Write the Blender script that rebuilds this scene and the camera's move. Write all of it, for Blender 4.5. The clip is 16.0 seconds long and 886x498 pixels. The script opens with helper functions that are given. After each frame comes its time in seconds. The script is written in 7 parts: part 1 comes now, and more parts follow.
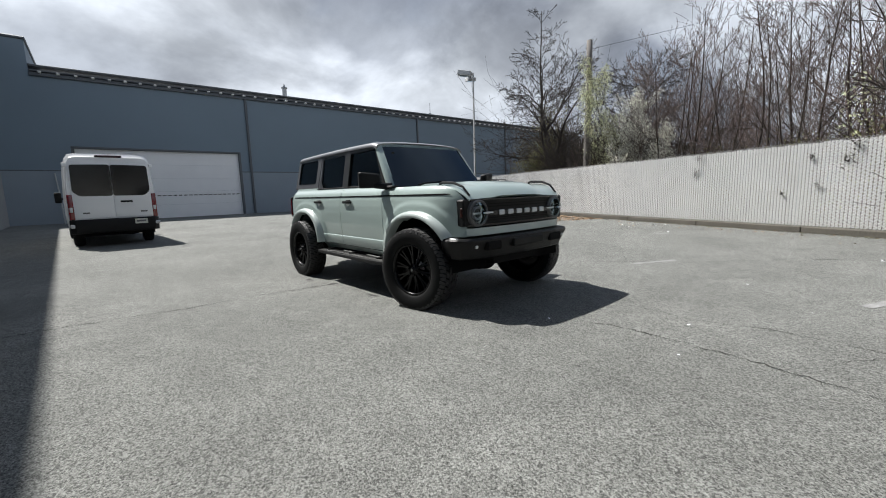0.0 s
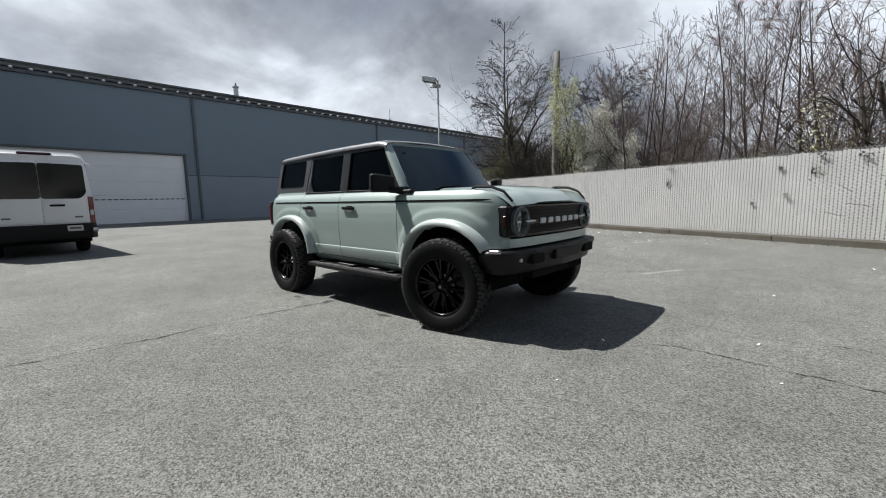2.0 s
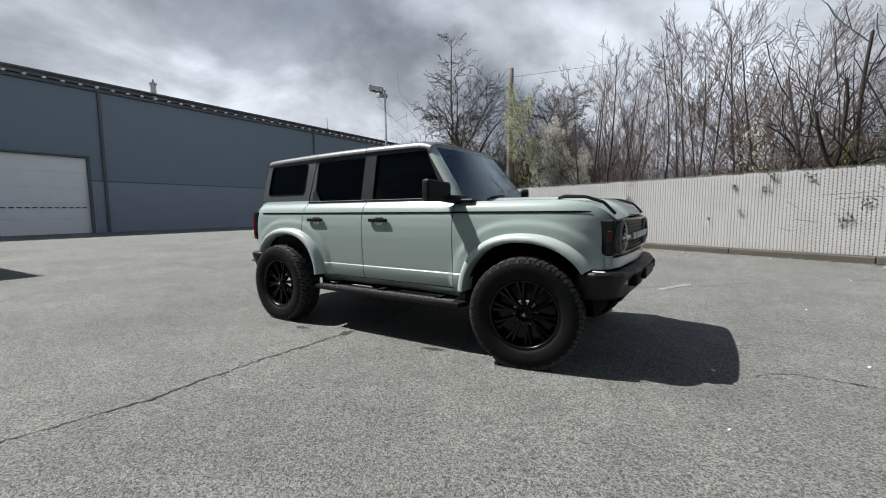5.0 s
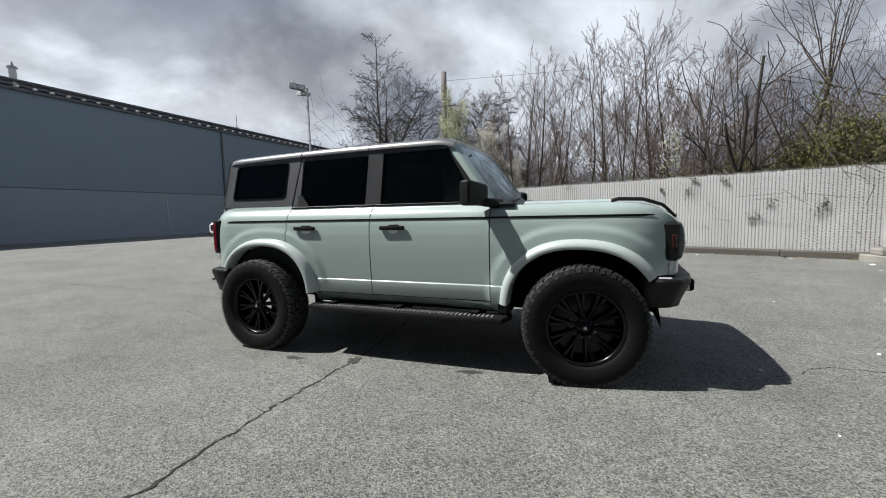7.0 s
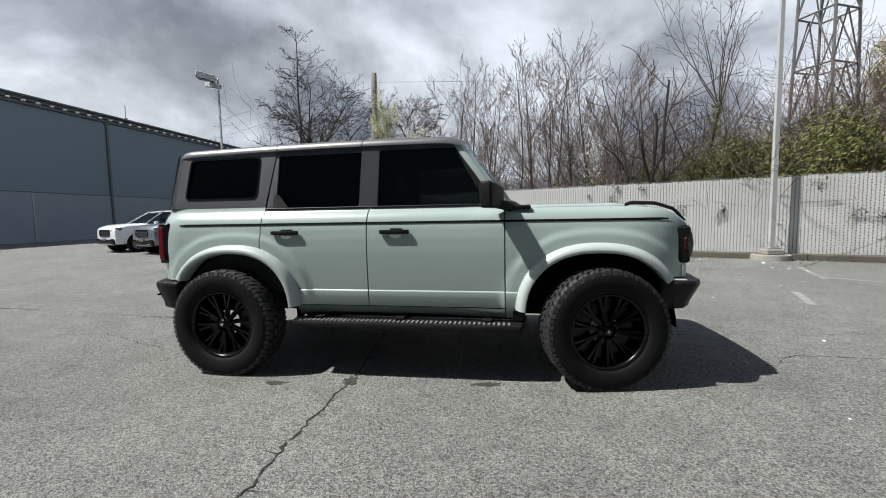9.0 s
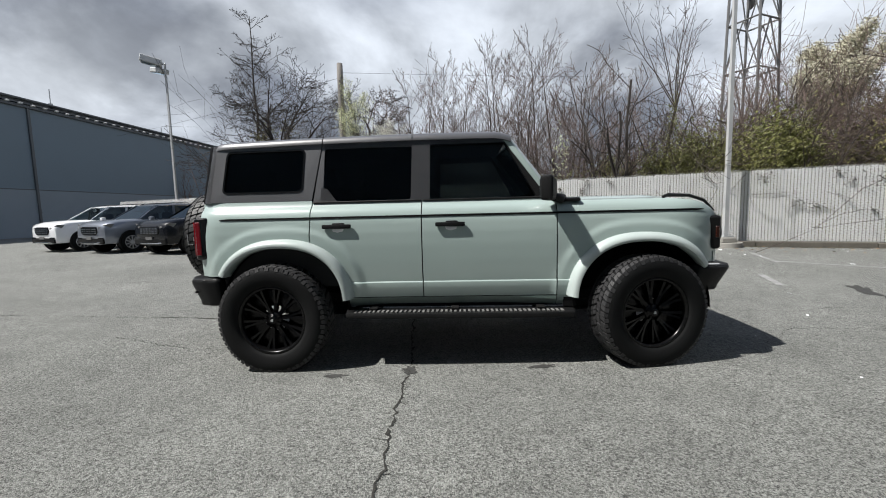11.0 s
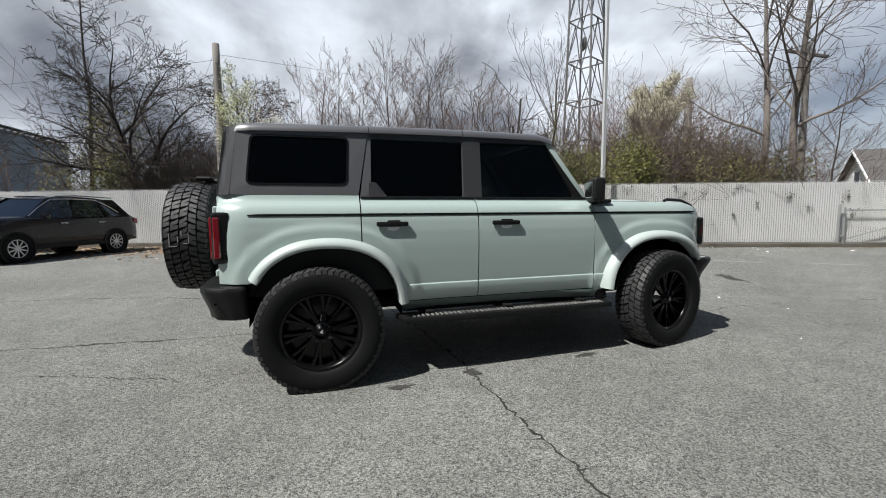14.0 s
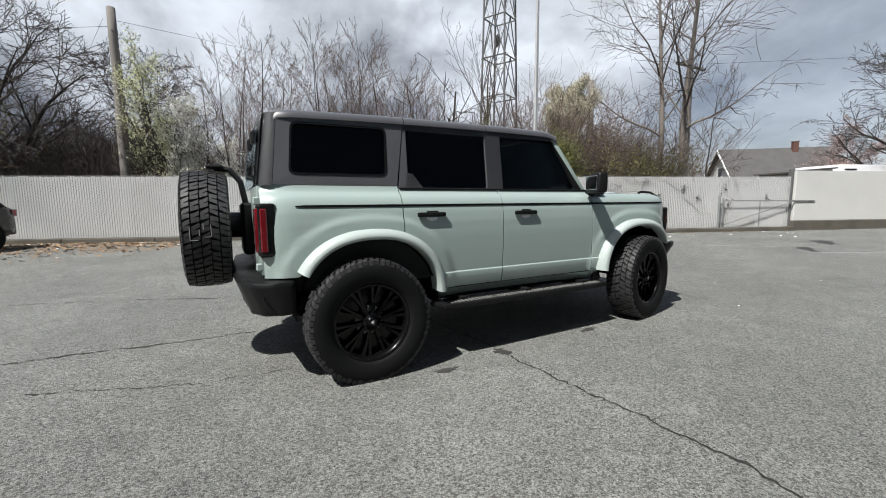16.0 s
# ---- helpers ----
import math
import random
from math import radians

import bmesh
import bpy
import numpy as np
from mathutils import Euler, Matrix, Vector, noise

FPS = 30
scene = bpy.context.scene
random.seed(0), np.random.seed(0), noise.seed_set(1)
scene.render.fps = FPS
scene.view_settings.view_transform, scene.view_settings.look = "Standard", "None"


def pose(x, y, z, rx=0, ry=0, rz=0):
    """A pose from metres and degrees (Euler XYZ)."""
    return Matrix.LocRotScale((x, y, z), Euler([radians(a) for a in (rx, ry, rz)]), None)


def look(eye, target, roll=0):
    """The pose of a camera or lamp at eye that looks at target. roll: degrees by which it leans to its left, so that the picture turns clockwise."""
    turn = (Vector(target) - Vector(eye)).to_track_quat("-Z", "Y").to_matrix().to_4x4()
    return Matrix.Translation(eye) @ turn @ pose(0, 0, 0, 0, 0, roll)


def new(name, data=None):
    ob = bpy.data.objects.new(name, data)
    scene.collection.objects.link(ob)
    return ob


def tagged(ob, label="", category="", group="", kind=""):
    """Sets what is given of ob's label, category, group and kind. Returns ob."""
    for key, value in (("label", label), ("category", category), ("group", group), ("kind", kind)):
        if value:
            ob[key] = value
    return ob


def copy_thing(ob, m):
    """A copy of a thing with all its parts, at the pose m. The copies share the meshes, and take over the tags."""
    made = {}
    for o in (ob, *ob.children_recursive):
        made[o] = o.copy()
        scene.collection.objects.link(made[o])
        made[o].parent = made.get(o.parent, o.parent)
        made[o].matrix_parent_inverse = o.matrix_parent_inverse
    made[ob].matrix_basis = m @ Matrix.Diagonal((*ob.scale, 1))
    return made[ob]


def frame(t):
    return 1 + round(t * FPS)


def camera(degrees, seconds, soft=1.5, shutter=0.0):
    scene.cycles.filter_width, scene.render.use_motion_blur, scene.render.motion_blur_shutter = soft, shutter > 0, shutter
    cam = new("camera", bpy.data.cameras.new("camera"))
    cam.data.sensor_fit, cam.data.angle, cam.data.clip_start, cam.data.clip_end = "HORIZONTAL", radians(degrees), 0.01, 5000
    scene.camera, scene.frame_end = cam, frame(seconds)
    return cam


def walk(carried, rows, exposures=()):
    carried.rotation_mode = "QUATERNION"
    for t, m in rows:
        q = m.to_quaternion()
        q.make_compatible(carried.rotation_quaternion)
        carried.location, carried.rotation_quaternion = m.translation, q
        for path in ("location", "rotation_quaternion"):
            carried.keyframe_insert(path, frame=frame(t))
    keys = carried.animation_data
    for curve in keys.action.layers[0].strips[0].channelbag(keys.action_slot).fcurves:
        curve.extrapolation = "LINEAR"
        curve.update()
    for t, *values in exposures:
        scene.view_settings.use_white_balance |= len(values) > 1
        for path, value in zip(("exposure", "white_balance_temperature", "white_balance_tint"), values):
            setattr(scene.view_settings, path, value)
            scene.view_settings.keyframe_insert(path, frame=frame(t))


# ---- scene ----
cam = camera(95.1, 16.0, soft=1.0)
PATH = [
    (0, (-3.386, -4.742, 1.172), (-2.099, -3.236, 0.894), -1.8),
    (0.5, (-3.429, -4.522, 1.174), (-2.102, -3.053, 0.894), -1.9),
    (1, (-3.516, -4.249, 1.177), (-2.146, -2.818, 0.9), -1.7),
    (1.5, (-3.525, -4.029, 1.164), (-2.112, -2.639, 0.899), -1.5),
    (2, (-3.539, -3.852, 1.167), (-2.085, -2.501, 0.92), -1.2),
    (2.5, (-3.625, -3.688, 1.172), (-2.135, -2.373, 0.943), -1.1),
    (3, (-3.735, -3.528, 1.167), (-2.212, -2.25, 0.949), -1.0),
    (5.5, (-3.8, -2.261, 1.167), (-2.086, -1.246, 0.982), -0.6),
    (6, (-3.881, -2.0, 1.173), (-2.123, -1.066, 0.99), -0.8),
    (6.5, (-3.906, -1.753, 1.176), (-2.099, -0.915, 0.994), -1.0),
    (7, (-3.836, -1.525, 1.191), (-1.979, -0.801, 1.015), -1.3),
    (7.5, (-3.829, -1.339, 1.184), (-1.931, -0.733, 1.013), -1.4),
    (8, (-3.857, -1.117, 1.202), (-1.927, -0.617, 1.039), -1.4),
    (8.5, (-3.816, -0.943, 1.177), (-1.864, -0.536, 1.02), -1.2),
    (9, (-3.813, -0.788, 1.189), (-1.847, -0.457, 1.029), -1.0),
    (11.5, (-4.031, 0.188, 1.197), (-2.04, 0.205, 1.002), -1.4),
    (12, (-4.016, 0.406, 1.195), (-2.027, 0.313, 1.009), -1.2),
    (12.5, (-3.943, 0.656, 1.186), (-1.962, 0.444, 1.006), -0.9),
    (13, (-3.947, 0.986, 1.173), (-1.983, 0.656, 0.992), -0.6),
    (13.5, (-3.9, 1.223, 1.167), (-1.959, 0.775, 0.986), -0.4),
    (14, (-3.775, 1.436, 1.164), (-1.863, 0.877, 0.982), -0.4),
    (14.5, (-3.749, 1.73, 1.166), (-1.873, 1.063, 0.97), -0.4),
    (15, (-3.694, 1.949, 1.17), (-1.86, 1.179, 0.961), -0.5),
    (15.5, (-3.6, 2.111, 1.17), (-1.809, 1.249, 0.945), -0.5),
    (16, (-3.566, 2.322, 1.174), (-1.817, 1.378, 0.942), -0.4),
]
walk(cam, [(t, look(eye, target, roll)) for t, eye, target, roll in PATH], ((0.0, 0.58), (3.0, 0.43), (9.0, 0.46), (16.0, 0.44)))

# ---- world, sun ----
SUN_TO = Vector((-0.222, 0.67, 1.0)).normalized()
sun = new("sun", bpy.data.lights.new("sun", "SUN"))
sun.data.energy, sun.data.angle, sun.data.color = 5.0, radians(0.6), (1.0, 0.975, 0.935)
sun.matrix_world = look(SUN_TO * 50, (0, 0, 0))

world = bpy.data.worlds.new("world")
scene.world = world
world.use_nodes = True
wn, wl = world.node_tree.nodes, world.node_tree.links
wn.clear()
w_out = wn.new("ShaderNodeOutputWorld")
w_bg = wn.new("ShaderNodeBackground")
w_bg.inputs["Strength"].default_value = 0.76
sky = wn.new("ShaderNodeTexSky")
sky.sky_type, sky.sun_disc = "NISHITA", False
sky.sun_elevation = math.asin(SUN_TO.z)
sky.sun_rotation = math.atan2(SUN_TO.x, SUN_TO.y)
sky_dim = wn.new("ShaderNodeVectorMath")
sky_dim.operation = "SCALE"
sky_dim.inputs["Scale"].default_value = 0.075
wl.new(sky.outputs["Color"], sky_dim.inputs[0])
w_co = wn.new("ShaderNodeTexCoord")
w_sep = wn.new("ShaderNodeSeparateXYZ")
wl.new(w_co.outputs["Generated"], w_sep.inputs[0])
w_h = wn.new("ShaderNodeMath")
w_h.operation = "MAXIMUM"
w_h.inputs[1].default_value = 0.0
wl.new(w_sep.outputs["Z"], w_h.inputs[0])
w_h2 = wn.new("ShaderNodeMath")
w_h2.operation = "ADD"
w_h2.inputs[1].default_value = 0.45
wl.new(w_h.outputs[0], w_h2.inputs[0])
w_x, w_y = wn.new("ShaderNodeMath"), wn.new("ShaderNodeMath")
for node, axis in ((w_x, "X"), (w_y, "Y")):
    node.operation = "DIVIDE"
    wl.new(w_sep.outputs[axis], node.inputs[0])
    wl.new(w_h2.outputs[0], node.inputs[1])
w_v = wn.new("ShaderNodeCombineXYZ")
wl.new(w_x.outputs[0], w_v.inputs["X"])
wl.new(w_y.outputs[0], w_v.inputs["Y"])


def sky_noise(scale, detail, rough, shift, low, high, squash=1.0):
    m = wn.new("ShaderNodeMapping")
    m.inputs["Location"].default_value = shift
    m.inputs["Scale"].default_value = (1.0, squash, 1.0)
    wl.new(w_v.outputs[0], m.inputs["Vector"])
    n = wn.new("ShaderNodeTexNoise")
    n.inputs["Scale"].default_value, n.inputs["Detail"].default_value, n.inputs["Roughness"].default_value = scale, detail, rough
    n.inputs["Distortion"].default_value = 0.25
    wl.new(m.outputs[0], n.inputs["Vector"])
    r = wn.new("ShaderNodeMapRange")
    r.interpolation_type = "SMOOTHSTEP"
    r.inputs["From Min"].default_value, r.inputs["From Max"].default_value = low, high
    wl.new(n.outputs["Fac"], r.inputs["Value"])
    return r.outputs[0]


def toward(v, low, high):
    """1 in the direction v of the sky, fading to 0."""
    d = wn.new("ShaderNodeVectorMath")
    d.operation = "DOT_PRODUCT"
    d.inputs[1].default_value = Vector(v).normalized()
    wl.new(w_co.outputs["Generated"], d.inputs[0])
    r = wn.new("ShaderNodeMapRange")
    r.interpolation_type = "SMOOTHSTEP"
    r.inputs["From Min"].default_value, r.inputs["From Max"].default_value = low, high
    wl.new(d.outputs["Value"], r.inputs["Value"])
    return r.outputs[0]


def calc(op, p, q):
    n = wn.new("ShaderNodeMath")
    n.operation = op
    n.use_clamp = op in ("SUBTRACT", "ADD")
    for k, v in enumerate((p, q)):
        if isinstance(v, float):
            n.inputs[k].default_value = v
        else:
            wl.new(v, n.inputs[k])
    return n.outputs[0]


shade = sky_noise(1.5, 7.0, 0.50, (3.1, 1.7, 0.0), 0.34, 0.62)
wisp = sky_noise(2.4, 8.0, 0.58, (0.4, 5.2, 0.0), 0.30, 0.75)
gaps = sky_noise(0.9, 5.0, 0.55, (7.4, 2.2, 0.0), 0.58, 0.72)
heavy = toward((0.64, 0.69, 0.37), 0.925, 0.995)      # the dark bank of cloud to the north-east
shade = calc("SUBTRACT", shade, calc("MULTIPLY", heavy, 0.12))
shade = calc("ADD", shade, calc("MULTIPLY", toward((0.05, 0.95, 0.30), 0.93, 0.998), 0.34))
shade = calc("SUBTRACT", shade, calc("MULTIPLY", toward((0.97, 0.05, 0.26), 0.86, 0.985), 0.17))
for v in ((0.68, -0.57, 0.48), (0.36, -0.89, 0.30)):      # thin, bright cloud
    shade = calc("ADD", shade, calc("MULTIPLY", toward(v, 0.93, 0.998), 0.3))
for v in ((0.46, 0.86, 0.23), (0.64, 0.73, 0.22), (0.78, 0.60, 0.20)):      # lit rim under the dark bank
    shade = calc("ADD", shade, calc("MULTIPLY", toward(v, 0.975, 0.998), 0.24))
low_bank = toward((0.3, -0.95, 0.10), 0.90, 0.985)  # slate-blue bank low in the south
shade = calc("SUBTRACT", shade, calc("MULTIPLY", low_bank, 0.42))
cl = wn.new("ShaderNodeMix")
cl.data_type = "RGBA"
cl.inputs["A"].default_value, cl.inputs["B"].default_value = (0.243, 0.272, 0.328, 1), (0.785, 0.845, 0.93, 1)
wl.new(shade, cl.inputs["Factor"])
cl2 = wn.new("ShaderNodeMix")
cl2.data_type, cl2.blend_type = "RGBA", "MULTIPLY"
cl2.inputs["Factor"].default_value = 1.0
wl.new(cl.outputs["Result"], cl2.inputs["A"])
w_g = wn.new("ShaderNodeMapRange")
w_g.inputs["To Min"].default_value, w_g.inputs["To Max"].default_value = 0.68, 1.32
wl.new(wisp, w_g.inputs["Value"])
wl.new(w_g.outputs[0], cl2.inputs["B"])
mix = wn.new("ShaderNodeMix")
mix.data_type = "RGBA"
over = wn.new("ShaderNodeMapRange")          # unseen overhead sky: cloud gives way to dim blue, added to lower the fill
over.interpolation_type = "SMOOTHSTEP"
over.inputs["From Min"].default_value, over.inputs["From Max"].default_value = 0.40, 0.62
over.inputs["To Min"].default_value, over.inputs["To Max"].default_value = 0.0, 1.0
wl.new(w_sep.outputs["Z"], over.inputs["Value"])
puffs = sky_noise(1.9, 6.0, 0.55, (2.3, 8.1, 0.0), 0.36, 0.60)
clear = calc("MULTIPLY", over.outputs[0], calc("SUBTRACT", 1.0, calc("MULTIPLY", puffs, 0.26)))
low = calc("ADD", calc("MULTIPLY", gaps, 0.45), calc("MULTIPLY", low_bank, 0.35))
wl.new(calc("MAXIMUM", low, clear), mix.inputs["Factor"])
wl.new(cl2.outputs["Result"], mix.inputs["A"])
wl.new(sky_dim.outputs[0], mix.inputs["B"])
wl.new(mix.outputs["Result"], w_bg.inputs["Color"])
wl.new(w_bg.outputs[0], w_out.inputs[0])

# ---- materials ----
def mat(name, base, rough=0.6, metal=0.0, var=0.12, scale=6.0, fine=90.0, bump=0.15, bump_scale=None, dark=None,
        spec=0.5, coat=0.0, rnd=0.0, rough_var=0.1, stretch=(1, 1, 1), glow=0.0):
    """A worn surface: colour varied at a broad and a fine scale, fine relief, uneven gloss."""
    m = bpy.data.materials.new(name)
    m.use_nodes = True
    n, l = m.node_tree.nodes, m.node_tree.links
    b = n["Principled BSDF"]
    co = n.new("ShaderNodeTexCoord")
    mp = n.new("ShaderNodeMapping")
    mp.inputs["Scale"].default_value = stretch
    geo = n.new("ShaderNodeNewGeometry")
    l.new(geo.outputs["Position"], mp.inputs["Vector"])

    def noise_at(s, d):
        t = n.new("ShaderNodeTexNoise")
        t.inputs["Scale"].default_value, t.inputs["Detail"].default_value = s, d
        l.new(mp.outputs[0], t.inputs["Vector"])
        return t.outputs["Fac"]
    broad, small = noise_at(scale, 4.0), noise_at(fine, 3.0)
    add = n.new("ShaderNodeMath")
    add.operation = "ADD"
    l.new(broad, add.inputs[0]), l.new(small, add.inputs[1])
    rg = n.new("ShaderNodeMapRange")
    rg.inputs["From Min"].default_value, rg.inputs["From Max"].default_value = 0.6, 1.4
    rg.inputs["To Min"].default_value, rg.inputs["To Max"].default_value = 1 - var, 1 + var
    l.new(add.outputs[0], rg.inputs["Value"])
    mul = n.new("ShaderNodeVectorMath")
    mul.operation = "SCALE"
    mul.inputs[0].default_value = base[:3]
    l.new(rg.outputs[0], mul.inputs["Scale"])
    colour = mul.outputs[0]
    if rnd:
        info = n.new("ShaderNodeObjectInfo")
        rr = n.new("ShaderNodeMapRange")
        rr.inputs["To Min"].default_value, rr.inputs["To Max"].default_value = 1 - rnd, 1 + rnd
        l.new(info.outputs["Random"], rr.inputs["Value"])
        m2 = n.new("ShaderNodeVectorMath")
        m2.operation = "SCALE"
        l.new(colour, m2.inputs[0]), l.new(rr.outputs[0], m2.inputs["Scale"])
        colour = m2.outputs[0]
    if dark:
        st = n.new("ShaderNodeMapRange")
        st.inputs["From Min"].default_value, st.inputs["From Max"].default_value = 0.55, 0.72
        l.new(noise_at(scale * 0.37, 6.0), st.inputs["Value"])
        mx = n.new("ShaderNodeMix")
        mx.data_type = "RGBA"
        mx.inputs["B"].default_value = (*dark[:3], 1)
        l.new(st.outputs[0], mx.inputs["Factor"]), l.new(colour, mx.inputs["A"])
        colour = mx.outputs["Result"]
    l.new(colour, b.inputs["Base Color"])
    b.inputs["Metallic"].default_value, b.inputs["Specular IOR Level"].default_value = metal, spec
    b.inputs["Coat Weight"].default_value, b.inputs["Coat Roughness"].default_value = coat, 0.06
    ro = n.new("ShaderNodeMapRange")
    ro.inputs["To Min"].default_value, ro.inputs["To Max"].default_value = max(0.02, rough - rough_var), min(1, rough + rough_var)
    l.new(broad, ro.inputs["Value"]), l.new(ro.outputs[0], b.inputs["Roughness"])
    if bump:
        bp = n.new("ShaderNodeBump")
        bp.inputs["Strength"].default_value, bp.inputs["Distance"].default_value = bump, 0.01
        l.new(noise_at(bump_scale or fine, 3.0), bp.inputs["Height"]), l.new(bp.outputs[0], b.inputs["Normal"])
    if glow:
        b.inputs["Emission Color"].default_value, b.inputs["Emission Strength"].default_value = (*base[:3], 1), glow
    return m


def asphalt_material():
    """Weathered asphalt: pale and dark grit, broad blotches."""
    m = bpy.data.materials.new("asphalt")
    m.use_nodes = True
    n, l = m.node_tree.nodes, m.node_tree.links
    b = n["Principled BSDF"]
    geo = n.new("ShaderNodeNewGeometry")
    pos = geo.outputs["Position"]

    def tex(kind, scale, detail=3.0, out="Fac"):
        t = n.new(kind)
        t.inputs["Scale"].default_value = scale
        if "Detail" in t.inputs:
            t.inputs["Detail"].default_value = detail
        l.new(pos, t.inputs["Vector"])
        return t.outputs[out]

    def rng(src, a, c, d, e):
        r = n.new("ShaderNodeMapRange")
        r.inputs["From Min"].default_value, r.inputs["From Max"].default_value = a, c
        r.inputs["To Min"].default_value, r.inputs["To Max"].default_value = d, e
        l.new(src, r.inputs["Value"])
        return r.outputs[0]

    def math_(op, p, q):
        t = n.new("ShaderNodeMath")
        t.operation = op
        l.new(p, t.inputs[0])
        if isinstance(q, float):
            t.inputs[1].default_value = q
        else:
            l.new(q, t.inputs[1])
        return t.outputs[0]
    grit = tex("ShaderNodeTexVoronoi", 130.0, out="Color")
    sep = n.new("ShaderNodeSeparateColor")
    l.new(grit, sep.inputs[0])
    g1 = math_("MULTIPLY", rng(sep.outputs["Red"], 0.0, 1.0, 0.29, 1.46), rng(sep.outputs["Blue"], 0.14, 0.20, 0.22, 1.0))
    stones = n.new("ShaderNodeSeparateColor")
    l.new(tex("ShaderNodeTexVoronoi", 88.0, out="Color"), stones.inputs[0])
    pale = math_("ADD", rng(sep.outputs["Green"], 0.90, 0.94, 0.0, 2.1), rng(stones.outputs["Green"], 0.93, 0.96, 0.0, 1.1))
    grit2 = tex("ShaderNodeTexNoise", 105.0, 6.0)
    g2 = rng(grit2, 0.38, 0.62, 0.78, 1.22)
    blotch = rng(tex("ShaderNodeTexNoise", 0.55, 6.0), 0.3, 0.7, 0.84, 1.14)
    blotch2 = rng(tex("ShaderNodeTexNoise", 3.2, 5.0), 0.3, 0.7, 0.9, 1.1)
    v = math_("MULTIPLY", math_("ADD", g1, pale), g2)
    v = math_("MULTIPLY", math_("MULTIPLY", v, blotch), blotch2)
    col = n.new("ShaderNodeVectorMath")
    col.operation = "SCALE"
    col.inputs[0].default_value = (0.0622, 0.0636, 0.0594)
    l.new(v, col.inputs["Scale"])
    l.new(col.outputs[0], b.inputs["Base Color"])
    b.inputs["Roughness"].default_value = 0.88
    b.inputs["Specular IOR Level"].default_value = 0.35
    dist = tex("ShaderNodeTexVoronoi", 130.0, out="Distance")
    bp = n.new("ShaderNodeBump")
    bp.inputs["Strength"].default_value, bp.inputs["Distance"].default_value = 0.8, 0.006
    bp.invert = True
    l.new(math_("ADD", dist, math_("MULTIPLY", grit2, 0.8)), bp.inputs["Height"])
    l.new(bp.outputs[0], b.inputs["Normal"])
    return m


def glass_material(name, tint, rough=0.01, ior=1.32):
    m = bpy.data.materials.new(name)
    m.use_nodes = True
    n, l = m.node_tree.nodes, m.node_tree.links
    out = n["Material Output"]
    n.remove(n["Principled BSDF"])
    gl, tr = n.new("ShaderNodeBsdfGlossy"), n.new("ShaderNodeBsdfTransparent")
    gl.inputs["Roughness"].default_value = rough
    gl.inputs["Color"].default_value = (0.78, 0.92, 1.0, 1)
    tr.inputs["Color"].default_value = (*tint, 1)
    fr = n.new("ShaderNodeFresnel")
    fr.inputs["IOR"].default_value = ior
    mx = n.new("ShaderNodeMixShader")
    l.new(fr.outputs[0], mx.inputs["Fac"]), l.new(tr.outputs[0], mx.inputs[1]), l.new(gl.outputs[0], mx.inputs[2])
    l.new(mx.outputs[0], out.inputs["Surface"])
    return m


M = {}
M["asphalt"] = asphalt_material()
M["crack"] = mat("crack_dirt", (0.025, 0.024, 0.021), 0.95, var=0.5, scale=9, fine=60, bump=0.4)
M["stain"] = mat("oil_stain", (0.040, 0.040, 0.038), 0.75, var=0.35, scale=12, fine=80, bump=0.3)
M["line"] = mat("line_paint", (0.27, 0.27, 0.265), 0.8, var=0.35, scale=8, fine=55, bump=0.3, dark=(0.17, 0.17, 0.165))
M["earth"] = mat("earth", (0.085, 0.075, 0.05), 0.95, var=0.4, scale=1.2, fine=24, bump=0.6, dark=(0.05, 0.065, 0.025))
M["siding_up"] = mat("grey_siding", (0.170, 0.222, 0.272), 0.7, var=0.06, scale=0.6, fine=30, bump=0.1)
M["siding_low"] = mat("grey_block_paint", (0.235, 0.280, 0.325), 0.75, var=0.07, scale=0.9, fine=26, bump=0.2)
M["white_wall"] = mat("white_painted_wall", (0.62, 0.62, 0.60), 0.7, var=0.07, scale=1.1, fine=30, bump=0.1)
M["pale_block"] = mat("pale_block_paint", (0.30, 0.31, 0.31), 0.8, var=0.09, scale=1.1, fine=30, bump=0.25)
M["roof_metal"] = mat("roof_edge_metal", (0.10, 0.11, 0.12), 0.5, 0.3, var=0.1, scale=2, fine=40, bump=0.05)
M["galv"] = mat("galvanised_steel", (0.42, 0.43, 0.43), 0.42, 0.7, var=0.14, scale=5, fine=60, bump=0.05)
M["galv_pole"] = mat("pale_grey_pole_paint", (0.46, 0.47, 0.47), 0.5, 0.1, var=0.1, scale=4, fine=50, bump=0.05)
M["garage"] = mat("white_door_panel", (0.84, 0.85, 0.86), 0.5, var=0.05, scale=1.4, fine=40, bump=0.04)
M["slat"] = mat("white_fence_slat", (0.84, 0.84, 0.825), 0.5, var=0.08, scale=1.6, fine=25, bump=0.05, dark=(0.74, 0.74, 0.715))
M["wire"] = mat("dull_galvanised_wire", (0.46, 0.46, 0.46), 0.5, 0.0, var=0.2, scale=5, fine=40, bump=0)
M["concrete"] = mat("concrete", (0.27, 0.26, 0.235), 0.9, var=0.2, scale=2.2, fine=45, bump=0.4, dark=(0.15, 0.145, 0.125))
M["kerb"] = mat("weathered_kerb", (0.105, 0.096, 0.08), 0.9, var=0.25, scale=2.2, fine=40, bump=0.4, dark=(0.07, 0.065, 0.05))
M["timber_pole"] = mat("weathered_pole_wood", (0.185, 0.17, 0.155), 0.85, var=0.25, scale=3, fine=30, bump=0.4, stretch=(1, 1, 0.08))
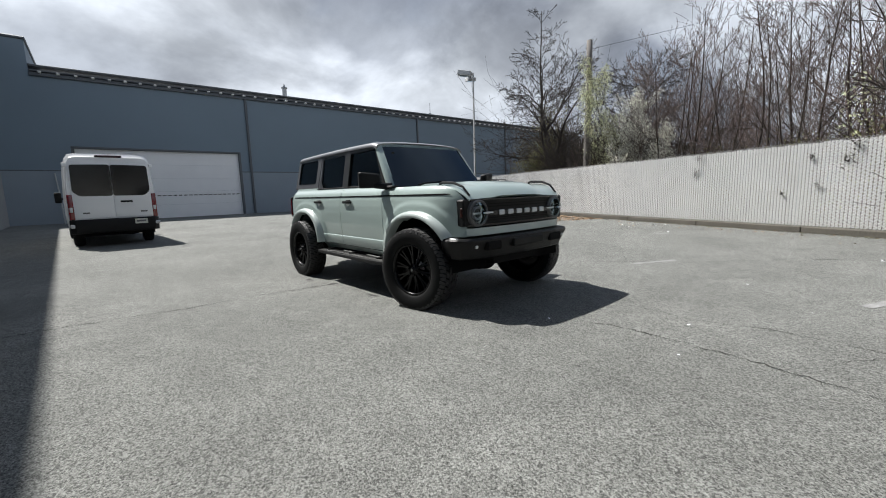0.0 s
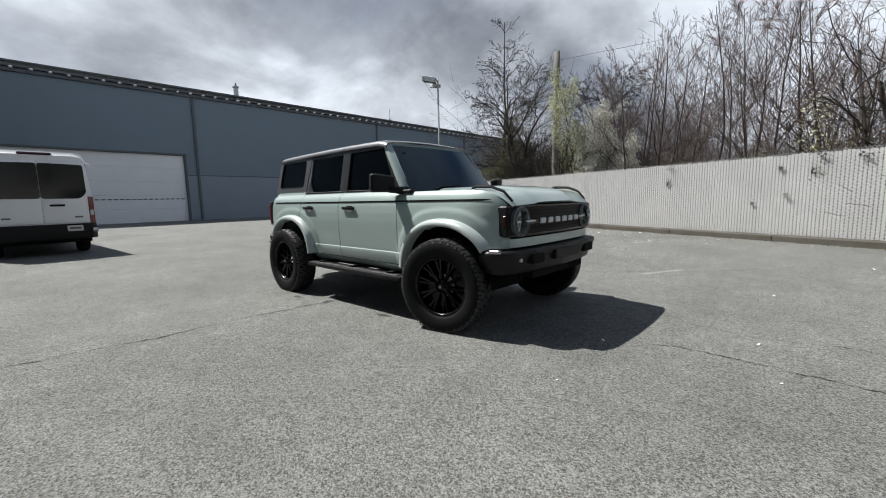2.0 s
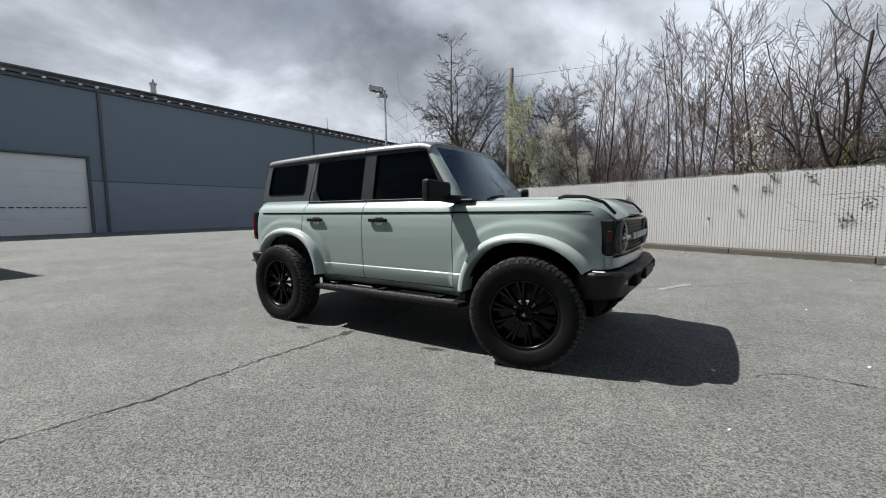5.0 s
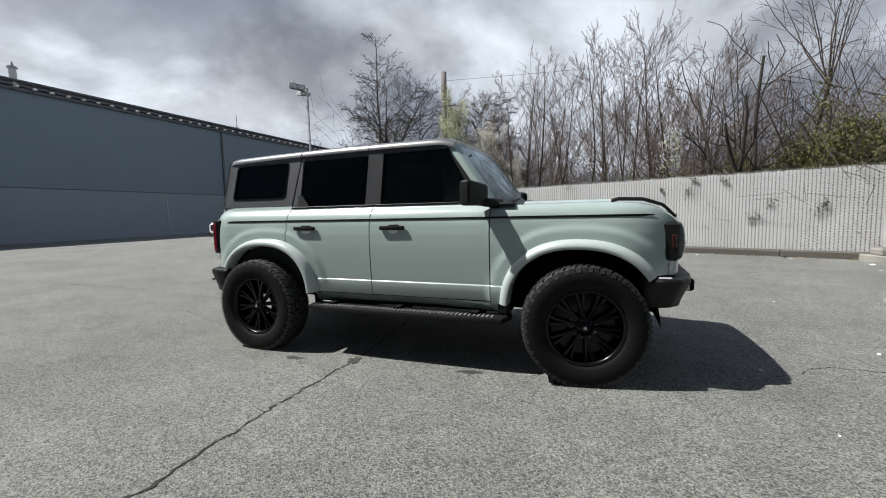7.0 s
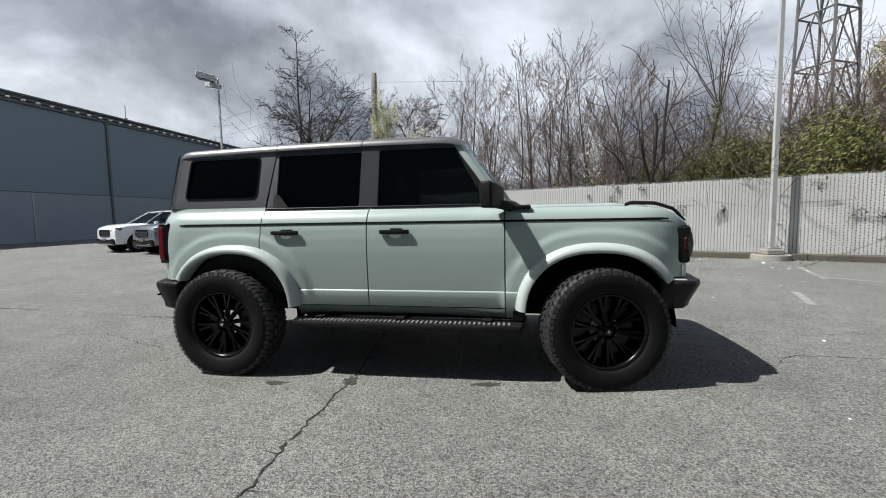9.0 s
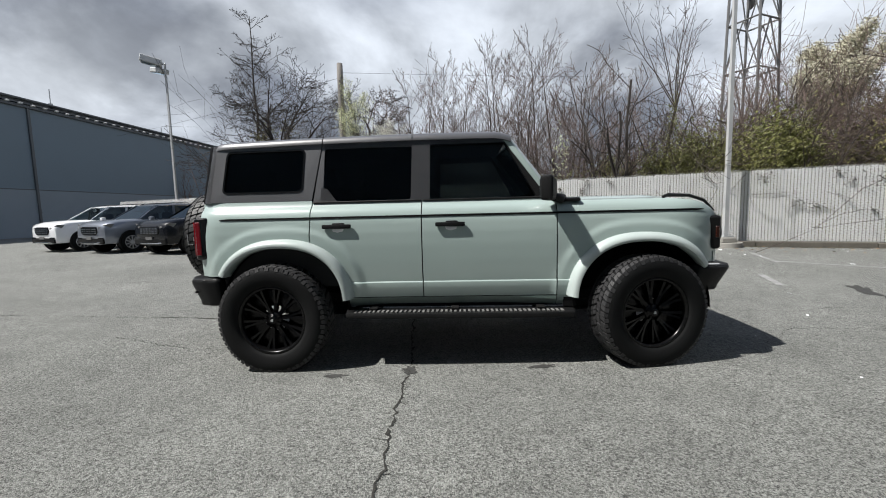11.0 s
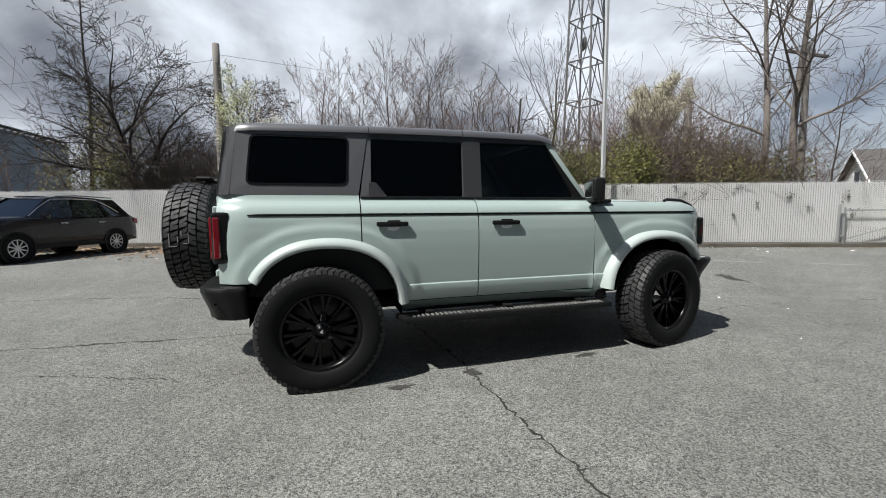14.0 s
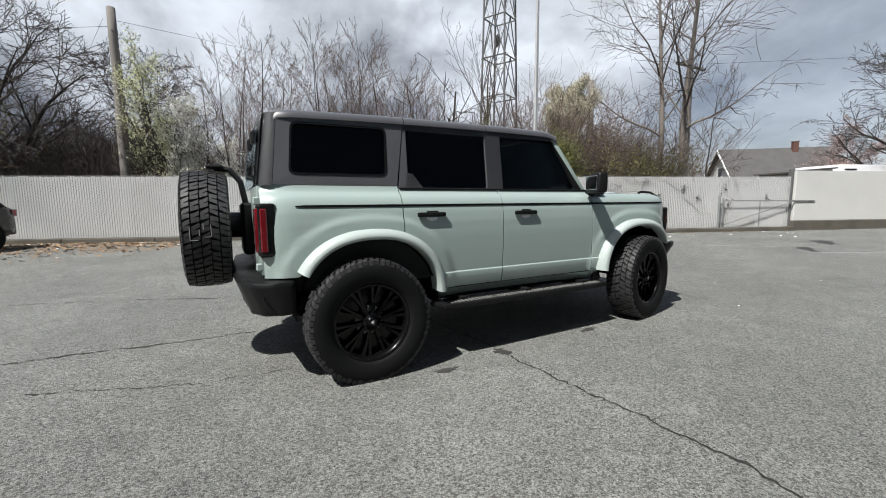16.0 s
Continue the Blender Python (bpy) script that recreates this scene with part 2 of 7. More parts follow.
M["bark"] = mat("grey_brown_bark", (0.060, 0.047, 0.039), 0.9, var=0.3, scale=3, fine=30, bump=0.4, rnd=0.25, stretch=(1, 1, 0.3))
M["bark_red"] = mat("reddish_twig_bark", (0.140, 0.102, 0.088), 0.9, var=0.25, scale=2, fine=20, bump=0.0, rnd=0.25)
M["bark_grey"] = mat("pale_grey_bark", (0.16, 0.14, 0.125), 0.9, var=0.25, scale=3, fine=30, bump=0.3, rnd=0.15, stretch=(1, 1, 0.3))
M["bark_dark"] = mat("dark_brown_bark", (0.046, 0.038, 0.033), 0.9, var=0.3, scale=3, fine=30, bump=0.3, rnd=0.15)
M["leaf_green"] = mat("evergreen_leaf", (0.165, 0.17, 0.048), 0.6, var=0.4, scale=1.3, fine=9, bump=0, rnd=0.25)
M["leaf_olive"] = mat("olive_scrub_leaf", (0.15, 0.14, 0.05), 0.7, var=0.4, scale=1.1, fine=9, bump=0, rnd=0.2)
M["leaf_new"] = mat("fresh_spring_leaf", (0.60, 0.62, 0.38), 0.6, var=0.3, scale=1.3, fine=9, bump=0)
M["blossom"] = mat("white_blossom", (0.80, 0.79, 0.70), 0.7, var=0.2, scale=1.3, fine=9, bump=0)
M["blossom_cream"] = mat("cream_blossom", (0.50, 0.48, 0.37), 0.7, var=0.25, scale=1.3, fine=9, bump=0)
M["blossom_pink"] = mat("pink_blossom", (0.40, 0.29, 0.27), 0.7, var=0.2, scale=1.3, fine=9, bump=0)
M["litter"] = mat("dry_leaf_litter", (0.26, 0.175, 0.105), 0.85, var=0.5, scale=4, fine=30, bump=0)
M["vine"] = mat("dead_vine", (0.05, 0.045, 0.035), 0.9, var=0.3, scale=5, fine=30, bump=0)
M["brick"] = mat("chimney_brick", (0.12, 0.058, 0.045), 0.9, var=0.25, scale=4, fine=30, bump=0.3)
M["shingle"] = mat("grey_roof_shingle", (0.085, 0.082, 0.08), 0.9, var=0.25, scale=1.5, fine=12, bump=0.3)
M["rust_metal"] = mat("old_steel", (0.16, 0.16, 0.16), 0.6, 0.4, var=0.25, scale=3, fine=30, bump=0.1)
M["paint"] = mat("grey_green_car_paint", (0.365, 0.448, 0.425), 0.30, 0.0, var=0.015, scale=1.0, fine=600, bump=0, coat=0.9, rough_var=0.03)
# body paint made paler for the flares, standing in for sunlight on them
M["flare"] = mat("sunlit_grey_green_flare_paint", (0.43, 0.49, 0.472), 0.38, 0.0, var=0.02, scale=1.0, fine=500, bump=0.02, coat=0.5, rough_var=0.04)
M["step_dust"] = mat("dusty_step_grip", (0.13, 0.13, 0.125), 0.8, var=0.6, scale=30, fine=90, bump=0.3, dark=(0.02, 0.02, 0.02))
M["hardtop"] = mat("dark_grey_moulded_top", (0.080, 0.081, 0.087), 0.40, 0.0, var=0.05, scale=3, fine=500, bump=0.05, rough_var=0.05, spec=1.0, coat=0.8)
M["plastic"] = mat("black_trim_plastic", (0.008, 0.0082, 0.0085), 0.5, var=0.1, scale=5, fine=300, bump=0.08, spec=0.22)
M["bumper"] = mat("black_bumper_plastic", (0.007, 0.0072, 0.0076), 0.45, var=0.1, scale=5, fine=400, bump=0.12, spec=0.28)
M["gloss_black"] = mat("gloss_black", (0.008, 0.008, 0.008), 0.12, var=0.05, scale=4, fine=300, bump=0, rough_var=0.03)
M["rim"] = mat("gloss_black_wheel", (0.004, 0.004, 0.0042), 0.25, 0.0, var=0.1, scale=6, fine=200, bump=0, coat=0.04, spec=0.22, rough_var=0.04)
M["rubber"] = mat("tyre_rubber", (0.0085, 0.009, 0.0093), 0.72, var=0.2, scale=9, fine=120, bump=0.2, spec=0.14)
M["tread_dust"] = mat("dusty_tread_rubber", (0.024, 0.024, 0.025), 0.58, var=0.4, scale=14, fine=120, bump=0.25, spec=0.45)
M["under"] = mat("underbody", (0.008, 0.008, 0.008), 0.85, var=0.2, scale=6, fine=60, bump=0.2, spec=0.15)
M["chrome"] = mat("bright_metal", (0.62, 0.63, 0.64), 0.16, 1.0, var=0.04, scale=4, fine=60, bump=0, rough_var=0.05)
M["silver"] = mat("satin_silver", (0.55, 0.56, 0.57), 0.35, 0.4, var=0.04, scale=4, fine=60, bump=0)
M["red_lens"] = mat("red_lamp_lens", (0.17, 0.005, 0.009), 0.12, var=0.15, scale=25, fine=120, bump=0, coat=1.0)
M["dark_lens"] = mat("smoked_lamp_lens", (0.03, 0.004, 0.005), 0.1, var=0.1, scale=25, fine=120, bump=0, coat=1.0)
M["amber"] = mat("amber_reflector", (0.028, 0.008, 0.005), 0.2, var=0.1, scale=25, fine=120, bump=0)
M["white_trim"] = mat("white_lettering", (0.62, 0.63, 0.63), 0.4, var=0.03, scale=5, fine=80, bump=0)
M["chalk"] = mat("chalk_mark", (0.32, 0.32, 0.33), 0.9, var=0.3, scale=15, fine=90, bump=0)
M["seat"] = mat("dark_seat_cloth", (0.018, 0.018, 0.019), 0.85, var=0.15, scale=8, fine=120, bump=0.2)
M["paper"] = mat("window_sticker_paper", (0.010, 0.010, 0.010), 0.7, var=0.05, scale=6, fine=60, bump=0)
M["glass"] = glass_material("clear_glass", (0.075, 0.09, 0.10), 0.01, 1.7)
M["privacy"] = glass_material("tinted_glass", (0.12, 0.125, 0.125), 0.01, 1.36)
M["door_glass"] = glass_material("lightly_tinted_glass", (0.34, 0.36, 0.35), 0.01, 1.4)
M["car_glass"] = glass_material("pale_car_glass", (0.05, 0.06, 0.065), 0.02, 1.6)
M["lens"] = glass_material("clear_lens", (0.85, 0.87, 0.88))
M["white_paint"] = mat("white_van_paint", (0.84, 0.85, 0.86), 0.3, 0, var=0.02, scale=1.5, fine=300, bump=0, coat=0.7, rough_var=0.03)
M["silver_paint"] = mat("silver_blue_car_paint", (0.24, 0.26, 0.30), 0.3, 0.55, var=0.03, scale=1.5, fine=300, bump=0, coat=0.8, rough_var=0.03)
M["black_paint"] = mat("black_car_paint", (0.004, 0.0045, 0.0065), 0.25, 0, var=0.03, scale=1.5, fine=300, bump=0, coat=0.3, spec=0.3, rough_var=0.03)
M["plate"] = mat("pale_number_plate", (0.62, 0.62, 0.55), 0.5, var=0.05, scale=9, fine=90, bump=0)


# ---- building helpers ----
def link(name, me, material, parent=None, label=""):
    if material and not me.materials:
        me.materials.append(material)
    ob = new(name, me)
    if parent:
        ob.parent = parent
    return tagged(ob, label)


def part(name, bm, material, parent=None, label="", smooth=False, angle=0.6):
    """Link a bmesh as one mesh object under a thing or a part."""
    me = bpy.data.meshes.new(name)
    if smooth:
        for f in bm.faces:
            f.smooth = True
        for e in bm.edges:
            if len(e.link_faces) == 2 and e.calc_face_angle(0) > angle:
                e.smooth = False
    if bm.faces and len(bm.faces) < 6000 and all(len(e.link_faces) == 2 for e in bm.edges):
        bmesh.ops.recalc_face_normals(bm, faces=bm.faces[:])
    bm.to_mesh(me)
    bm.free()
    return link(name, me, material, parent, label)


def empty(name, m, label, category, group="", kind=""):
    ob = new(name)
    ob.empty_display_size = 0.3
    ob.matrix_world = m
    return tagged(ob, label, category, group, kind)


def box(bm, x0, x1, y0, y1, z0, z1, bevel=0.0, seg=1, m=None):
    t = bmesh.new()
    bmesh.ops.create_cube(t, size=1)
    for v in t.verts:
        v.co = Vector(((v.co.x + 0.5) * (x1 - x0) + x0, (v.co.y + 0.5) * (y1 - y0) + y0, (v.co.z + 0.5) * (z1 - z0) + z0))
    if bevel:
        bmesh.ops.bevel(t, geom=t.edges[:], offset=bevel, segments=seg, affect="EDGES", profile=0.6)
    merge(bm, t, m)


def merge(bm, t, m=None):
    if m is not None:
        t.transform(m)
    me = bpy.data.meshes.new("tmp")
    t.to_mesh(me)
    t.free()
    bm.from_mesh(me)
    bpy.data.meshes.remove(me)


def cyl(bm, p0, p1, r0, r1=None, n=12, caps=True):
    p0, p1 = Vector(p0), Vector(p1)
    r1 = r0 if r1 is None else r1
    d = (p1 - p0).normalized()
    u = d.orthogonal().normalized()
    w = d.cross(u)
    a, b = [], []
    for i in range(n):
        c, s = math.cos(2 * math.pi * i / n), math.sin(2 * math.pi * i / n)
        a.append(bm.verts.new(p0 + (u * c + w * s) * r0))
        b.append(bm.verts.new(p1 + (u * c + w * s) * r1))
    for i in range(n):
        j = (i + 1) % n
        bm.faces.new((a[i], a[j], b[j], b[i]))
    if caps:
        bm.faces.new(a[::-1]), bm.faces.new(b)


def tube(bm, pts, r, n=8):
    """A pipe along a line of points."""
    pts = [Vector(p) for p in pts]
    rings = []
    for i, p in enumerate(pts):
        d = (pts[min(i + 1, len(pts) - 1)] - pts[max(i - 1, 0)]).normalized()
        u = d.cross(Vector((0, 0, 1)))
        u = u.normalized() if u.length > 0.15 else Vector((1, 0, 0))
        w = d.cross(u)
        rr = r[i] if isinstance(r, (list, tuple)) else r
        rings.append([bm.verts.new(p + (u * math.cos(2 * math.pi * k / n) + w * math.sin(2 * math.pi * k / n)) * rr) for k in range(n)])
    for a, b in zip(rings, rings[1:]):
        for k in range(n):
            j = (k + 1) % n
            bm.faces.new((a[k], a[j], b[j], b[k]))
    bm.faces.new(rings[0][::-1]), bm.faces.new(rings[-1])


def prism(bm, poly, axis, a, b, bevel=0.0, seg=1):
    """A polygon in the two other axes, drawn out along axis from a to b."""
    t = bmesh.new()

    def at(p, v):
        return {"x": (v, p[0], p[1]), "y": (p[0], v, p[1]), "z": (p[0], p[1], v)}[axis]
    va = [t.verts.new(at(p, a)) for p in poly]
    vb = [t.verts.new(at(p, b)) for p in poly]
    t.faces.new(va[::-1]), t.faces.new(vb)
    k = len(poly)
    for i in range(k):
        j = (i + 1) % k
        t.faces.new((va[i], va[j], vb[j], vb[i]))
    bmesh.ops.recalc_face_normals(t, faces=t.faces[:])
    if bevel:
        bmesh.ops.bevel(t, geom=t.edges[:], offset=bevel, segments=seg, affect="EDGES", profile=0.6)
    merge(bm, t)


def sheet(bm, rows, thick=0.0, flip=False):
    """A surface through a grid of points, with a thickness along -normal."""
    g = [[bm.verts.new(p) for p in r] for r in rows]
    fs = []
    for a, b in zip(g, g[1:]):
        for i in range(len(a) - 1):
            q = (a[i], a[i + 1], b[i + 1], b[i])
            if len({tuple(round(c, 6) for c in v.co) for v in q}) < 3:
                continue
            fs.append(bm.faces.new(q[::-1] if flip else q))
    if thick:
        bm.normal_update()
        bmesh.ops.solidify(bm, geom=fs, thickness=thick)
    return fs


def mirror_x(bm):
    t = bm.copy()
    for v in t.verts:
        v.co.x = -v.co.x
    bmesh.ops.reverse_faces(t, faces=t.faces[:])
    return t


def lathe(bm, profile, n=48, centre=(0, 0, 0), closed=False):
    """A profile of (axial x, radius) turned round the x axis."""
    c = Vector(centre)
    rings = []
    for i in range(n):
        a = 2 * math.pi * i / n
        rings.append([bm.verts.new(c + Vector((x, r * math.cos(a), r * math.sin(a)))) for x, r in profile])
    k = len(profile)
    for i in range(n):
        a, b = rings[i], rings[(i + 1) % n]
        for j in range(k if closed else k - 1):
            q = (a[j], a[(j + 1) % k], b[(j + 1) % k], b[j])
            bm.faces.new(q)

# ---- the setting: ground, buildings, fence ----
def structure(name, bm, material, label, category, smooth=False):
    return tagged(part(name, bm, material, None, "", smooth), label, category, kind="structure")


F0, F1, F2 = Vector((17.43, 18.70, 0)), Vector((8.18, -5.59, 0)), Vector((3.21, -18.68, 0))
D01, D12 = (F1 - F0).normalized(), (F2 - F1).normalized()
N01, N12 = Vector((-D01.y, D01.x, 0)), Vector((-D12.y, D12.x, 0))
if N01.x > 0:
    N01, N12 = -N01, -N12          # both point into the yard
F3 = F2 + D12 * 26

bm = bmesh.new()
bmesh.ops.create_grid(bm, x_segments=40, y_segments=40, size=700)
bmesh.ops.translate(bm, verts=bm.verts, vec=(0, 0, -0.07))
ground = structure("ground", bm, M["earth"], "bare earth and rough grass beyond the paved yard", "ground")

def ground_z(x, y):
    """The yard dips a little where the vehicle stands."""
    d = math.hypot(max(abs(x) - 1.0, 0), max(abs(y) - 2.1, 0)) / 1.4
    d = min(1.0, d)
    back = min(1.0, max(0.0, (y + 1.2) / 2.4))
    return -(0.014 + 0.030 * back) * (1 - d * d * (3 - 2 * d))


bm = bmesh.new()
yard = [F0 - D01 * 14, F1, F3, Vector((-40, -50, 0)), Vector((-40, 34, 0)), Vector((26, 34, 0))]
bm.faces.new([bm.verts.new((p.x, p.y, 0)) for p in yard])
for axis, reach, k in ((0, 2.5, 20), (1, 3.6, 26)):
    for i in range(k + 1):
        c = -reach + 2 * reach * i / k
        co, no = [0, 0, 0], [0, 0, 0]
        co[axis], no[axis] = c, 1
        bmesh.ops.bisect_plane(bm, geom=bm.verts[:] + bm.edges[:] + bm.faces[:], plane_co=co, plane_no=no)
for v in bm.verts:
    v.co.z = ground_z(v.co.x, v.co.y)
rim_e = [e for e in bm.edges if e.is_boundary]
low = bmesh.ops.extrude_edge_only(bm, edges=rim_e)["geom"]
for v in low:
    if isinstance(v, bmesh.types.BMVert):
        v.co.z -= 0.2
bmesh.ops.recalc_face_normals(bm, faces=bm.faces[:])
if sum(f.normal.z * f.calc_area() for f in bm.faces) < 0:
    bmesh.ops.reverse_faces(bm, faces=bm.faces[:])
pavement = structure("pavement", bm, M["asphalt"], "weathered grey asphalt yard with fine cracks", "pavement")

# north building, a long grey hall
NB = pose(0, 28.95, 0, 0, 0, -0.5)
north = empty("building_north", NB, "long dark grey metal-clad hall with lighter lower band", "building", kind="structure")
X0, X1, TOP, BAND = -7.2, 52.0, 8.57, 3.15
DOOR0, DOOR1, DOORH = -3.95, 5.52, 4.5


def hall_panel(x0, x1, z0, z1, material, name, y0=0.0, y1=0.35):
    t = bmesh.new()
    box(t, x0, x1, y0, y1, z0, z1)
    return part(name, t, material, north)


for a, b in ((X0, DOOR0), (DOOR1, 6.13), (6.29, 22.23), (22.37, X1)):
    hall_panel(a, b, BAND + 0.03, TOP, M["siding_up"], "upper_wall")
    hall_panel(a, b, -0.1, BAND, M["siding_low"], "lower_wall", -0.035)
    t = bmesh.new()
    box(t, a, b, -0.055, 0.0, BAND - 0.02, BAND + 0.04, 0.01)
    part("ledge", t, M["roof_metal"], north)
hall_panel(DOOR0, DOOR1, DOORH, TOP, M["siding_up"], "upper_wall")
hall_panel(X0, X1, -0.1, TOP, M["siding_up"], "back_wall", 18.0, 18.35)
hall_panel(X1 - 0.35, X1, -0.1, TOP, M["siding_up"], "end_wall", 0.36, 18.0)
t = bmesh.new()
box(t, X0, X1, 0.3, 18.4, TOP, TOP + 0.25)
part("roof", t, M["roof_metal"], north)
for x in (6.21, 22.3, 35.6):
    t = bmesh.new()
    box(t, x - 0.08, x + 0.08, -0.12, 0.02, 0.0, TOP - 0.05, 0.02)
    for z in (1.6, 3.4, 5.2, 7.2):
        box(t, x - 0.1, x + 0.1, -0.13, -0.04, z, z + 0.05)
    part("downpipe", t, M["roof_metal"], north)
t = bmesh.new()
box(t, -5.28, X1 + 0.1, -0.14, 0.3, TOP - 0.06, TOP + 0.1, 0.02)
part("gutter", t, M["roof_metal"], north)
t = bmesh.new()
box(t, -5.28, X1 + 0.1, 0.2, 0.9, TOP + 0.28, TOP + 0.36)
box(t, -5.28, X1 + 0.1, 0.05, 0.9, TOP + 0.50, TOP + 0.62, 0.02)
part("roof_edge", t, M["roof_metal"], north)
# white blocks stand in for daylight showing through the gap under the roof
t = bmesh.new()
x = -4.8
while x < X1:
    box(t, x - 0.075, x + 0.075, -0.36, -0.12, TOP + 0.09, TOP + 0.20, 0.02)
    x += 0.78
part("roof_clip", t, M["white_wall"], north, "row of small white blocks for daylight through the eaves")
t = bmesh.new()
cyl(t, (9.4, 0.4, TOP + 0.1), (9.4, 0.4, TOP + 1.25), 0.17)
cyl(t, (9.4, 0.4, TOP + 1.25), (9.4, 0.4, TOP + 1.35), 0.24, 0.22)
cyl(t, (9.4, 0.4, TOP + 1.35), (9.4, 0.4, TOP + 1.62), 0.12, 0.02)
part("roof_vent", t, M["galv"], north)
t = bmesh.new()
cyl(t, (24.7, 0.8, TOP + 0.4), (24.7, 0.8, TOP + 0.9), 0.12)
cyl(t, (24.7, 0.8, TOP + 0.9), (24.7, 0.8, TOP + 1.9), 0.03)
part("roof_vent", t, M["galv"], north)
for x in (35.4, 36.5):
    t = bmesh.new()
    cyl(t, (x, 0.8, TOP + 0.4), (x, 0.8, TOP + 1.3), 0.035, n=6)
    part("roof_mast", t, M["galv"], north)
# raised end block
hall_panel(X0, -5.28, TOP, 10.45, M["siding_up"], "parapet", 0.0, 6.0)
t = bmesh.new()
box(t, X0 - 0.05, -5.2, -0.08, 6.05, 10.45, 10.6, 0.03)
part("coping", t, M["roof_metal"], north)
t = bmesh.new()
for k in range(5):
    z0 = k * DOORH / 5
    box(t, DOOR0 + 0.12, DOOR1 - 0.12, 0.14, 0.2, z0 + 0.003, z0 + DOORH / 5 - 0.003, 0.004)
door = part("overhead_door", t, M["garage"], north, "white sectional overhead door, closed")
t = bmesh.new()
x = DOOR0 + 0.3
while x < DOOR1 - 0.4:
    box(t, x, x + 0.2, 0.12, 0.15, 1.50, 1.56)
    x += 0.31
part("vent_slot", t, M["plastic"], door)
t = bmesh.new()
box(t, DOOR1 - 0.13, DOOR1 + 0.02, -0.05, 0.24, 0, DOORH + 0.1, 0.01)
box(t, DOOR0 - 0.02, DOOR0 + 0.13, -0.05, 0.24, 0, DOORH + 0.1, 0.01)
box(t, DOOR0 - 0.02, DOOR1 + 0.02, -0.05, 0.24, DOORH, DOORH + 0.12, 0.01)
part("door_frame", t, M["roof_metal"], north)
t = bmesh.new()
cyl(t, (17.17, -0.06, 0.1), (17.17, -0.06, BAND - 0.05), 0.03, n=8)
part("conduit", t, M["galv_pole"], north)
t = bmesh.new()
tube(t, [(-4.7, -0.5, 0), (-4.75, -0.4, 1.5), (-4.85, -0.1, 3.0)], 0.035)
part("conduit", t, M["galv_pole"], north)

# west wing: its wall runs beside and behind the camera
west = empty("building_west", pose(-5.95, 0, 0, 0, 0, 2.3), "tall grey wing of the hall with pale lower wall", "building", kind="structure")
t = bmesh.new()
box(t, -0.4, 0, -46, 30.3, 3.1, 10.4)
part("upper_wall", t, M["siding_up"], west)
t = bmesh.new()
box(t, -0.4, 0.04, -46, 30.2, -0.1, 3.06)
part("lower_wall", t, M["pale_block"], west)
t = bmesh.new()
box(t, -16, -0.4, -46, 30.3, 9.9, 10.3)
part("roof", t, M["roof_metal"], west)
t = bmesh.new()
box(t, -0.5, 0.1, -46, 30.3, 10.4, 10.55, 0.03)
part("coping", t, M["roof_metal"], west)

# ---- the fence ----
FH = 2.007


